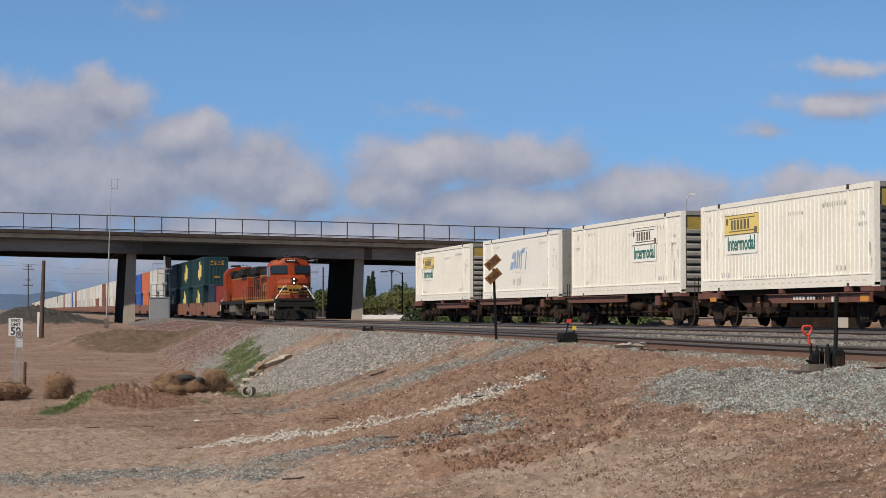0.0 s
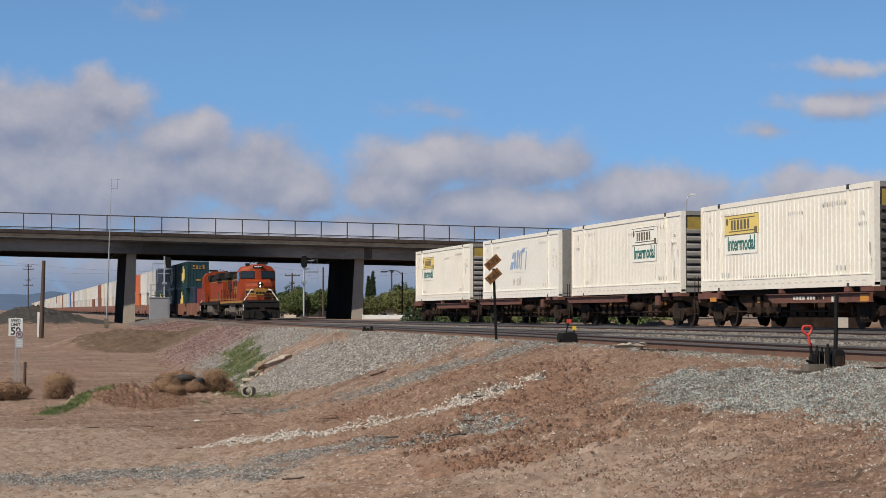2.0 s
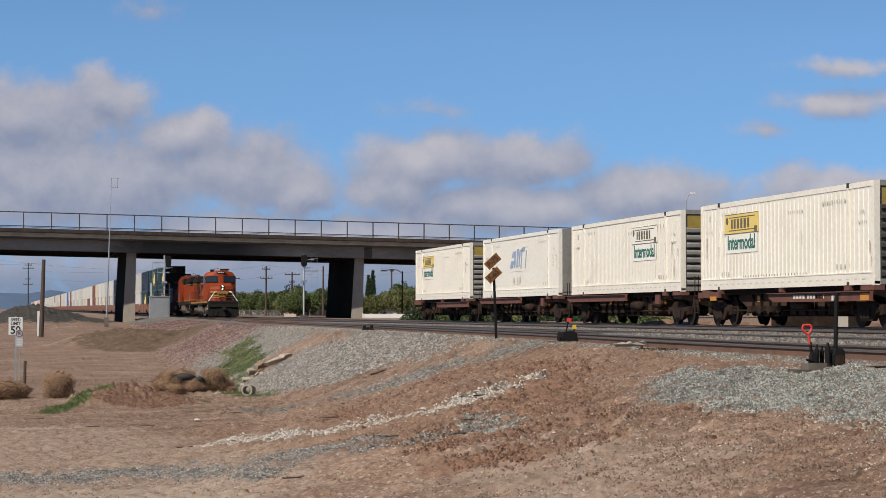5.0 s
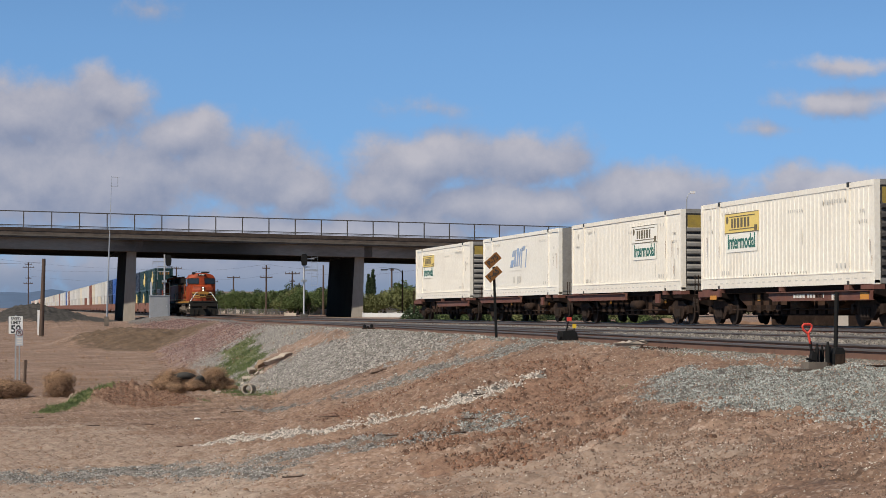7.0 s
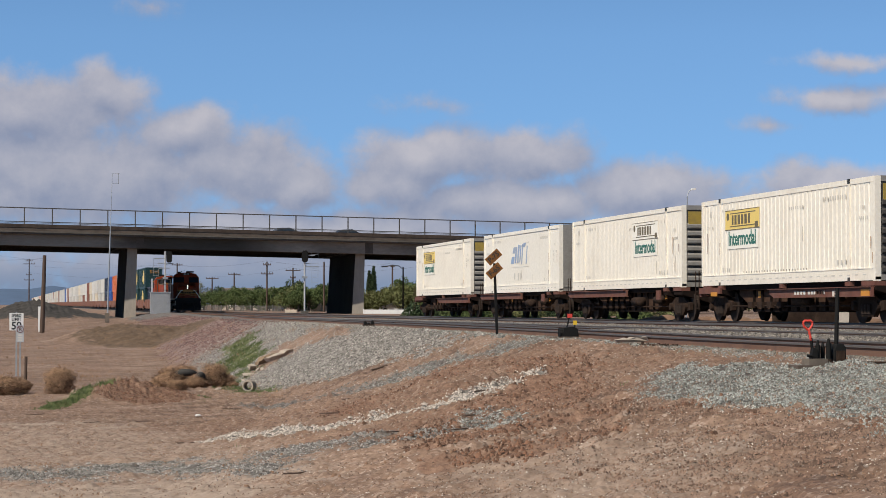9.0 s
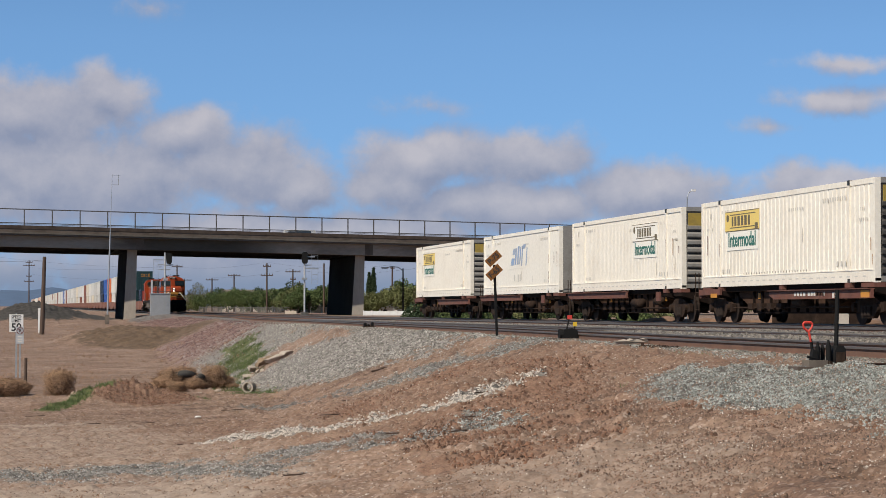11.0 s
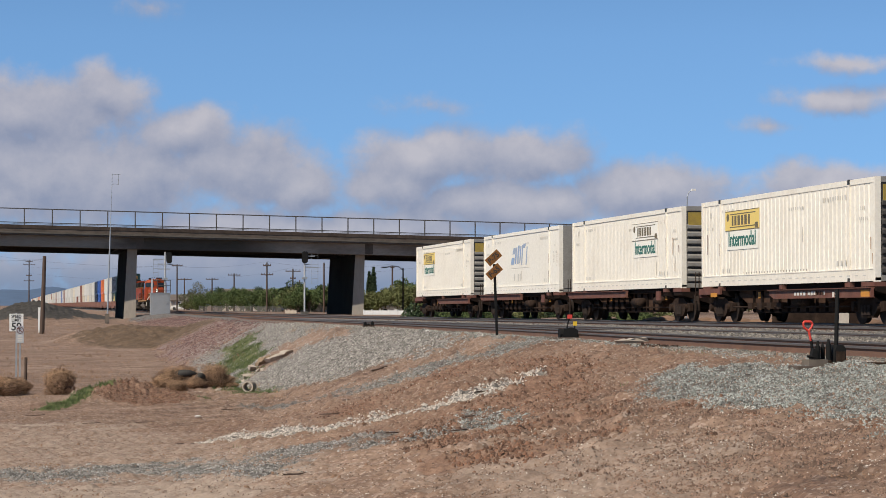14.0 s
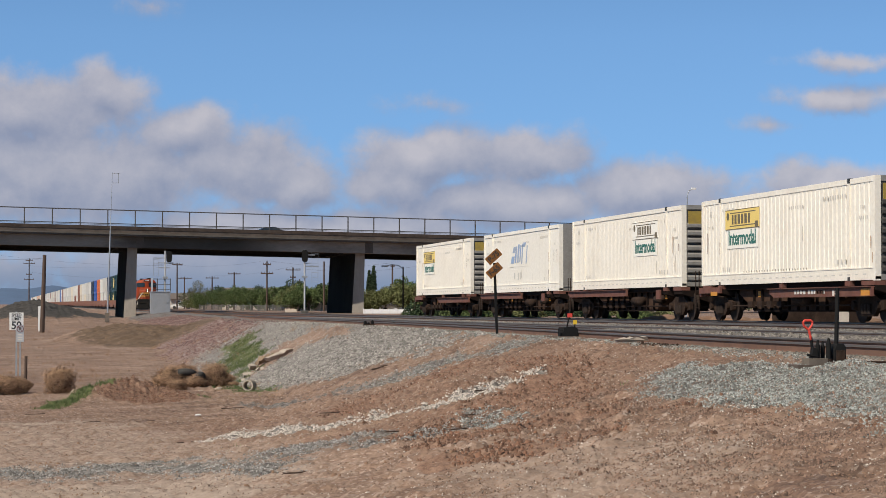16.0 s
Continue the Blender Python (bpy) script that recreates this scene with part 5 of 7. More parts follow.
def build_bridge():
    br = thing("road_bridge", "weathered grey concrete road bridge over the railway tracks", "bridge")
    s0, s1, wide = -180.0, 152.0, 25.6
    # inner girders use the concrete darkened for the shade under the deck
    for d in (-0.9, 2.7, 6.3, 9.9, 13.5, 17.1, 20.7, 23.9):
        part("girder", long_strip(B(), s0, s1, d, d + 1.5, 0, 1.25), "girder" if d < 0 else "shaded_concrete", br)
    part("deck_slab", long_strip(B(), s0, s1, -2.3, wide, 1.25, 1.4), "concrete", br)
    for d in (-2.36, wide - 0.5):
        part("parapet_kerb", long_strip(B(), s0, s1, d, d + 0.5, 1.3 if d > 0 else 1.42, 1.96), "concrete_edge", br, "stained concrete kerb of the bridge edge")
        part("kerb_cap", long_strip(B(), s0, s1, d - 0.05, d + 0.55, 1.96, 2.35), "rust_stain", br, "brown-stained kerb cap")
    part("roadway", long_strip(B(), s0, s1, -1.8, wide - 0.5, 1.4, 1.45), "asphalt", br)
    part("deck_lip", long_strip(B(), s0, s1, -2.42, -2.36, 1.42, 1.58), "concrete", br)
    for d in (-2.15,):
        f = part("railing", long_strip(B(), s0, s1, d, d + 0.1, 4.08, 4.19), "railing_steel", br, "thin steel tube railing")
        part("lower_rail", long_strip(B(), s0, s1, d, d + 0.06, 2.56, 2.65), "railing_steel", f)
        part("lower_rail", long_strip(B(), s0, s1, d, d + 0.06, 2.45, 2.49), "railing_steel", f)
        k = 0
        post = mesh_of(box(B(), -0.06, 0.06, -0.06, 0.06, 0, 1.79), "post", "railing_steel")
        s = -11.851 - 3.0739 * 54
        while s < s1:
            if s > s0:
                part("post", post, None, f, at=pose(*across(s, d), deck_z(s) + 2.34))
            s += 3.0739
    # wall piers with a cap, lying along the tracks
    for s, name in ((0, "a"), (SPAN, "b"), (-30.0, "c"), (SPAN + 28.0, "d")):
        x, y = across(s, 0)
        z0 = float(ground_z(x, y)) - 0.6
        if name in "ab":
            # pier sides carry the under-deck shade in their colour; the end is plain
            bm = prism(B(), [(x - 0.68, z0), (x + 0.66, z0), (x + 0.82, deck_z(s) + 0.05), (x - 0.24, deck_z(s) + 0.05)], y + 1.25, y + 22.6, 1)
            pier = part("pier", bm, "shaded_concrete", br, "concrete wall pier with under-deck shade in its colour")
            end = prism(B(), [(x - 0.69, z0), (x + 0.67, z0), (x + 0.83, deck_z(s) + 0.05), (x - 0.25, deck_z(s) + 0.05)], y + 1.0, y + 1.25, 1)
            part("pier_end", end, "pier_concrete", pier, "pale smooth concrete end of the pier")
        else:
            part("abutment", box(B(), x - 4, x + 4, y - 1.5, y + 25, z0 - 1, deck_z(s) + 0.05), "concrete", br)
        part("pier_cap", box(B(), x - 1.5, x + 1.5, y - 0.84, y + 23.5, deck_z(s) + 0.02, deck_z(s) + 1.24), "concrete", br)


build_bridge()


# ---- the moving train ----
MOVING = []            # things with their place at the start and how they go
SPEED = 11.27          # metres a second, away from the bridge's near side


def loco_hood(bm, y0, y1, half, z0, z1, chamfer=0.18):
    return prism(bm, [(-half, z0), (half, z0), (half, z1 - chamfer), (half - chamfer, z1), (-half + chamfer, z1), (-half, z1 - chamfer)], y0, y1, 1)


def loco_truck(parent, y):
    t = part("truck", prism(B(), [(-2.1, 0.55), (-2.1, 0.85), (-1.2, 1.0), (1.2, 1.0), (2.1, 0.85), (2.1, 0.55), (1.5, 0.38), (0.8, 0.5), (-0.8, 0.5), (-1.5, 0.38)], -1.28, -1.08, 0), "tank_grey", parent, "dusty grey six-wheel truck frame", at=pose(0, y, 0))
    part("far_frame", prism(B(), [(-2.1, 0.55), (-2.1, 0.85), (2.1, 0.85), (2.1, 0.55)], 1.08, 1.28, 0), "loco_under", t)
    wheel = mesh_of(rod(rod(B(), (-0.07, 0, 0), (0.07, 0, 0), 0.53, 20), (-0.12, 0, 0), (0.0, 0, 0), 0.16, 10), "wheel", "wheel_iron")
    for dy in (-1.75, 0, 1.75):
        for x in (-0.8, 0.8):
            part("wheel", wheel, None, t, at=pose(x, dy, 0.53))
        part("axle_box", box(B(), -1.36, -1.26, dy - 0.2, dy + 0.2, 0.36, 0.72), "loco_under", t)
    part("bolster", box(B(), -1.0, 1.0, -1.9, 1.9, 0.6, 1.1), "loco_under", t)


def locomotive(group):
    g = thing("locomotive", "orange diesel locomotive with yellow stripes and black roof", "locomotive", group)
    # frame, walkway and pilot
    part("frame", box(B(), -1.5, 1.5, 0.9, 21.5, 1.28, 1.56), "loco_dark", g)
    part("walkway_edge", box(B(), -1.53, -1.46, 1.2, 21.3, 1.40, 1.58), "loco_yellow", g, "yellow walkway edge")
    part("plow", prism(B(), [(-1.45, 0.12), (1.45, 0.12), (1.5, 0.72), (0.55, 0.86), (-0.55, 0.86), (-1.5, 0.72)], 0.25, 0.55, 1), "loco_dark", g)
    for x in (-1.1, -0.7, 0.7, 1.1):
        part("pilot_rib", box(B(), x - 0.05, x + 0.05, 0.2, 0.26, 0.2, 0.7), "loco_under", g)
    part("pilot_step", box(B(), -1.4, 1.4, 0.3, 0.56, 1.0, 1.06), "loco_under", g)
    part("anticlimber", box(B(), -1.2, 1.2, 0.5, 1.0, 1.44, 1.6), "loco_under", g)
    part("pilot", box(B(), -1.45, 1.45, 0.55, 1.1, 0.35, 1.56), "loco_dark", g)
    part("coupler", box(box(B(), -0.14, 0.14, -0.15, 0.6, 0.76, 1.02), -0.2, 0.2, -0.28, -0.05, 0.72, 1.06), "loco_under", g)
    for x in (-0.55, 0.5):
        hose = B()
        pts = [(x, 0.5, 1.0), (x - 0.05, 0.25, 0.7), (x - 0.02, 0.2, 0.45)]
        for a, b in zip(pts, pts[1:]):
            rod(hose, a, b, 0.035, 6)
        part("hose", hose, "loco_dark", g)
    # nose
    nose = B()
    low = [nose.verts.new(p) for p in ((-1.12, 3.4, 1.56), (-1.12, 2.0, 1.56), (-0.3, 1.6, 1.56), (0.3, 1.6, 1.56), (1.12, 2.0, 1.56), (1.12, 3.4, 1.56))]
    mid = [nose.verts.new(p) for p in ((-1.12, 3.4, 2.9), (-1.12, 2.02, 2.75), (-0.3, 1.62, 2.75), (0.3, 1.62, 2.75), (1.12, 2.02, 2.75), (1.12, 3.4, 2.9))]
    top = [nose.verts.new(p) for p in ((-1.0, 3.4, 3.36), (-0.95, 2.2, 3.05), (-0.28, 1.85, 3.05), (0.28, 1.85, 3.05), (0.95, 2.2, 3.05), (1.0, 3.4, 3.36))]
    for r0, r1 in ((low, mid), (mid, top)):
        for q in range(5):
            nose.faces.new((r0[q], r0[q + 1], r1[q + 1], r1[q]))
    nose.faces.new(top)
    part("nose", nose, "loco_orange", g, "orange front nose")
    for side in (-1, 1):
        turn = pose(side * 0.71, 1.80, 0, 0, 0, side * 26)
        for z0, z1, mat in ((1.88, 1.98, "loco_yellow"), (2.08, 2.20, "loco_yellow"), (2.34, 2.54, "loco_yellow"), (2.22, 2.32, "loco_dark")):
            part("nose_band", box(B(), -0.46, 0.46, -0.025, 0.02, z0, z1), mat, g, "yellow band" if mat == "loco_yellow" else "dark band", at=turn)
    emb = part("emblem", prism(B(), [(-0.62, 2.5), (-0.3, 2.58), (0.3, 2.58), (0.62, 2.5), (0.3, 2.0), (-0.3, 2.0)], 1.565, 1.59, 1), "loco_yellow", g, "yellow winged shape with dark strokes")
    for x in (-0.26, 0.0, 0.26):
        part("stroke", box(B(), x - 0.1, x + 0.1, 1.55, 1.565, 2.12, 2.3), "loco_dark", emb)
    for x in (-0.13, 0.13):
        part("headlight", rod(B(), (0.0, 1.50, 2.86 + (0.15 if x > 0 else -0.12)), (0.0, 1.75, 2.86 + (0.15 if x > 0 else -0.12)), 0.06, 14), "headlight", g, "lit round headlight")
    part("headlight_box", box(B(), -0.15, 0.15, 1.60, 2.3, 2.64, 3.12), "loco_dark", g)
    for x in (-0.95, 0.95):
        part("ditch_light", rod(B(), (x, 0.86, 1.72), (x, 1.05, 1.72), 0.07, 12), "tank_grey", g)
    # cab
    cab = B()
    roof = [(-1.5, 4.02), (-1.2, 4.42), (-0.5, 4.6), (0.5, 4.6), (1.2, 4.42), (1.5, 4.02)]
    slope = lambda x: 3.3 + 0.42 * max(0.0, abs(x) - 0.25) / 1.25
    front = [cab.verts.new((x, slope(x), 1.56)) for x in (-1.5, -0.25, 0.25, 1.5)]
    sill_ = [cab.verts.new((x, slope(x), 3.4)) for x in (-1.5, -0.25, 0.25, 1.5)]
    brow = [cab.verts.new((x, slope(x) + 0.12, z)) for x, z in ((-1.5, 4.02), (-0.25, 4.3), (0.25, 4.3), (1.5, 4.02))]
    crown = [cab.verts.new((x, slope(x) + 0.3, z)) for x, z in ((-1.2, 4.42), (-0.5, 4.6), (0.5, 4.6), (1.2, 4.42))]
    for q in range(3):
        cab.faces.new((front[q], front[q + 1], sill_[q + 1], sill_[q]))
        cab.faces.new((sill_[q], sill_[q + 1], brow[q + 1], brow[q]))
        cab.faces.new((brow[q], brow[q + 1], crown[q + 1], crown[q]))
    back = [cab.verts.new((x, 6.1, z)) for x, z in [(-1.5, 1.56)] + roof + [(1.5, 1.56)]]
    ring = [front[0], brow[0], crown[0], crown[1], crown[2], crown[3], brow[3], front[3]]
    cab.faces.new((front[0], sill_[0], brow[0], back[1], back[0]))
    cab.faces.new((front[3], back[7], back[6], brow[3], sill_[3]))
    for q in range(1, 6):
        cab.faces.new((ring[q], ring[q + 1], back[q + 1], back[q]))
    cab.faces.new(back)
    c = part("cab", cab, "loco_orange", g, "orange driver's cab")
    for side in (-1, 1):
        turn = pose(side * 0.86, 3.3 + 0.205 + 0.03, 3.72, -12, 0, side * 18.6)
        w = part("windscreen", box(B(), -0.56, 0.56, -0.03, 0.02, -0.26, 0.28), "glass_dark", c, "dark cab windscreen", at=turn)
        part("window_frame", box(box(box(box(B(), -0.61, 0.61, -0.02, 0.01, -0.31, -0.26), -0.61, 0.61, -0.02, 0.01, 0.28, 0.33), -0.61, -0.56, -0.02, 0.01, -0.26, 0.28), 0.56, 0.61, -0.02, 0.01, -0.26, 0.28), "loco_dark", w)
    for y0 in (3.75, 4.85):
        part("side_window", box(B(), -1.53, -1.48, y0, y0 + 0.85, 3.2, 3.95), "glass_dark", c)
    board = part("number_board", box(B(), -0.42, 0.42, 3.36, 3.5, 4.33, 4.5), "loco_dark", c, "dark number board with pale marks")
    for k in range(4):
        part("mark", box(B(), -0.3 + k * 0.16, -0.2 + k * 0.16, 3.35, 3.36, 4.37, 4.46), "sign_white", board)
    part("horn", rod(rod(B(), (-0.5, 4.2, 4.75), (-0.5, 4.8, 4.75), 0.05, 6), (-0.2, 4.2, 4.8), (-0.2, 4.8, 4.8), 0.05, 6), "loco_dark", c)
    part("roof_box", box(box(B(), 0.1, 0.9, 4.2, 5.4, 4.62, 4.78), -1.0, -0.65, 3.7, 4.0, 4.5, 4.7), "loco_dark", c)
    # long hood
    part("hood", loco_hood(B(), 6.1, 20.2, 0.98, 1.56, 3.62, 0.02), "loco_orange", g, "orange engine hood")
    part("hood_top", loco_hood(B(), 6.1, 20.0, 0.96, 3.62, 4.02, 0.2), "loco_dark", g, "black upper hood")
    part("hood_stripe", box(B(), -1.0, 1.0, 6.15, 20.21, 3.40, 3.49), "loco_yellow", g, "yellow stripe")
    part("hood_stripe", box(B(), -1.0, 1.0, 6.15, 20.21, 1.70, 1.82), "loco_yellow", g, "yellow stripe")
    part("radiator", loco_hood(B(), 15.2, 19.4, 1.3, 3.66, 4.22, 0.16), "loco_dark", g, "black overhanging radiator")
    part("exhaust_stack", box(B(), -0.4, 0.4, 9.2, 10.6, 4.02, 4.22), "loco_dark", g)
    part("dynamic_brake", loco_hood(B(), 6.2, 8.4, 1.15, 3.7, 4.2, 0.14), "loco_dark", g)
    for y in (7.0, 8.3, 9.6, 10.9, 12.2, 13.5, 15.0, 16.6, 18.2):
        part("hood_door", box(B(), -1.0, -0.97, y, y + 1.1, 1.95, 3.3), "loco_orange", g)
    bm = B()
    for y in np.arange(6.6, 14.4, 0.62):
        part("vent_panel", box(B(), -0.985, -0.965, y, y + 0.4, 3.64, 3.8), "loco_under", g)
    part("hood_band", box(B(), -0.992, 0.992, 6.14, 20.21, 3.5, 3.63), "loco_dark", g, "black band along the hood top")
    for q, y in enumerate((6.5, 7.5, 11.2, 12.3, 13.4, 17.6, 18.7)):
        panel = part("louvre_panel", box(B(), -1.006, -0.98, y, y + 0.8, 2.72 - 0.5 * (q % 2), 3.3), "loco_dark", g, "dark slatted air intake")
        for k in range(3):
            part("slat", box(B(), -1.016, -1.006, y + 0.05, y + 0.75, 2.8 + 0.15 * k, 2.86 + 0.15 * k), "loco_under", panel)
    for y in (9.0, 15.5):
        part("grille", box(B(), -1.012, -0.98, y, y + 1.7, 2.45, 3.2), "loco_dark", g, "dark air intake grille")
    for k, wd in enumerate((0.8, 0.7, 0.9, 0.75)):
        prism(bm, [(9.0 + k * 1.1, 2.2), (9.0 + k * 1.1 + wd, 2.2), (9.0 + k * 1.1 + wd, 2.9), (9.0 + k * 1.1, 2.9)], -1.015, -1.0, 0)
    part("side_mark", bm, "loco_yellow", g, "large faded yellow shapes")
    # tank, trucks, steps, rails
    part("fuel_tank", prism(B(), [(-1.4, 0.62), (-1.15, 0.32), (1.15, 0.32), (1.4, 0.62), (1.4, 1.28), (-1.4, 1.28)], 8.3, 13.7, 1), "tank_grey", g, "dusty grey fuel tank")
    part("air_tank", rod(B(), (-1.28, 8.2, 1.12), (-1.28, 12.0, 1.12), 0.14, 10), "loco_under", g)
    for y in (4.6, 17.4):
        loco_truck(g, y)
    for y in (0.9, 20.6):
        for x in (-1.5, 1.2):
            bm = B()
            for k in range(4):
                box(bm, x, x + 0.3, y, y + 0.6, 0.35 + k * 0.3, 0.39 + k * 0.3)
            part("steps", bm, "loco_under", g)
    for x in (-1.46, 1.46):
        bm = B()
        rod(bm, (x, 0.95, 0.75), (x, 0.95, 1.5), 0.04, 6)
        rod(bm, (x, 0.95, 1.5), (x * 0.56, 1.0, 2.45), 0.045, 6)
        rod(bm, (x * 0.56, 1.0, 2.45), (x * 0.44, 1.2, 2.5), 0.045, 6)
        part("front_handrail", bm, "handrail_white", g, "white slanted front handrail")
        bm = B()
        rod(bm, (x, 20.9, 0.8), (x, 20.9, 2.4), 0.045, 6)
        rod(bm, (x, 6.4, 1.0), (x, 6.4, 2.6), 0.045, 6)
    part("grab_rail", bm, "tank_grey", g, "dusty grey grab rail")
    bm = B()
    rod(bm, (-1.44, 6.5, 2.6), (-1.44, 20.9, 2.6), 0.022, 5)
    rod(bm, (-1.44, 6.5, 2.1), (-1.44, 20.9, 2.1), 0.016, 5)
    y = 6.5
    while y < 21:
        rod(bm, (-1.44, y, 1.56), (-1.44, y, 2.6), 0.02, 5)
        y += 1.44
    part("handrail", bm, "loco_dark", g)
    bm = B()
    for x in (-1.2, -0.6, 0.6, 1.2):
        rod(bm, (x, 0.95, 1.56), (x, 0.95, 2.35), 0.02, 5)
    rod(bm, (-1.3, 0.95, 2.35), (-0.55, 0.95, 2.35), 0.02, 5)
    rod(bm, (0.55, 0.95, 2.35), (1.3, 0.95, 2.35), 0.02, 5)
    part("front_railing", bm, "loco_dark", g)
    return g


PAINTS = dict(
    green=material("box_green", (0.011, 0.044, 0.047), (0.008, 0.032, 0.036), 0.5, 0, 0.5, 0.5), navy=material("box_navy", (0.02, 0.03, 0.055), None, 0.5, 0, 0.5),
    white=material("box_white", (0.58, 0.575, 0.55), (0.47, 0.455, 0.42), 0.5, 0, 0.4, 0.5, vary=0.12), cream=material("box_cream", (0.62, 0.56, 0.45), None, 0.5, 0, 0.4, vary=0.1),
    orange=material("box_orange", (0.56, 0.15, 0.04), (0.45, 0.12, 0.04), 0.5, 0, 0.4), blue=material("box_blue", (0.03, 0.10, 0.36), None, 0.5, 0, 0.4),
    red=material("box_red", (0.30, 0.05, 0.035), (0.22, 0.045, 0.035), 0.5, 0, 0.4), rust=material("box_rust", (0.24, 0.085, 0.05), (0.16, 0.06, 0.04), 0.6, 0, 0.4),
    well=material("well_brown", (0.22, 0.09, 0.055), (0.12, 0.052, 0.036), 0.75, 0, 0.8, 0.8, 0.1, 20, (0.16, 0.115, 0.085), 0.5))
BOX_MESHES = {}


def stack_box(paint, length):
    """A corrugated container with corner posts and rails; origin at the near bottom middle."""
    if (paint, length) in BOX_MESHES:
        return BOX_MESHES[paint, length]
    bm = box(B(), -1.17, 1.17, 0.06, length - 0.06, 0.06, 2.84)
    for y in (0.0, length - 0.16):
        for x in (-1.22, 1.06):
            box(bm, x, x + 0.16, y, y + 0.16, 0, 2.89)
    for x in (-1.22, 1.10):
        box(bm, x, x + 0.12, 0.16, length - 0.16, 0.0, 0.16)
        box(bm, x, x + 0.12, 0.16, length - 0.16, 2.77, 2.89)
    box(bm, -1.06, 1.06, 0.0, 0.1, 2.75, 2.89)
    box(bm, -1.06, 1.06, 0.0, 0.1, 0.0, 0.16)
    y = 0.3
    while y < length - 0.3:
        box(bm, -1.205, -1.17, y, y + 0.16, 0.16, 2.77)
        y += 0.36
    for k in range(6):
        box(bm, -0.98 + k * 0.35, -0.86 + k * 0.35, 0.0, 0.06, 0.16, 2.75)
    BOX_MESHES[paint, length] = mesh_of(bm, "shipping_container", PAINTS[paint])
    return BOX_MESHES[paint, length]


def well_parts():
    bm = prism(B(), [(0.0, 0.95), (1.6, 1.35), (2.2, 1.55), (16.1, 1.55), (16.7, 1.35), (18.3, 0.95), (18.3, 0.7), (16.4, 0.62), (15.9, 0.30), (2.4, 0.30), (1.9, 0.62), (0.0, 0.7)], -0.05, 0.05, 0)
    y = 3.0
    while y < 16:
        box(bm, -0.09, -0.05, y, y + 0.14, 0.34, 1.5)
        y += 4.3
    side = mesh_of(bm, "well_side", PAINTS["well"])
    end = mesh_of(box(box(B(), -1.4, 1.4, 0.1, 1.8, 0.9, 1.02), -0.3, 0.3, -0.35, 1.9, 0.66, 0.92), "end_platform", PAINTS["well"])
    bm = B()
    for sx in (-1, 1):
        prism(bm, [(-1.2, 0.4), (-1.2, 0.65), (-0.4, 0.85), (0.4, 0.85), (1.2, 0.65), (1.2, 0.4), (0.4, 0.2), (-0.4, 0.2)], sx * 1.0 - 0.07, sx * 1.0 + 0.07, 0)
        for y in (-0.89, 0.89):
            rod(bm, (sx * 0.72, y, 0.5), (sx * 0.86, y, 0.5), 0.5, 14)
    truck = mesh_of(bm, "truck", "truck_iron")
    floor = mesh_of(box(B(), -1.3, 1.3, 2.3, 16.0, 0.28, 0.36), "well_floor", PAINTS["well"])
    return side, end, truck, floor


WELL = well_parts()


def well_car():
    w = thing("well_car", "brown steel double-stack well car in the moving train", "railway car", "well cars of the moving train")
    side, end, truck, floor = WELL
    for x in (-1.42, 1.42):
        part("well_side", side, None, w, at=pose(x, 0, 0))
    part("end_platform", end, None, w)
    part("end_platform", end, None, w, at=pose(0, 18.3, 0, 0, 0, 180))
    part("truck", truck, None, w, at=pose(0, 0.1, 0))
    part("well_floor", floor, None, w)
    return w


END_DOOR = mesh_of(box(B(), -1.04, 1.04, -0.03, -0.005, 0.17, 2.74), "end_door", "door_grey")


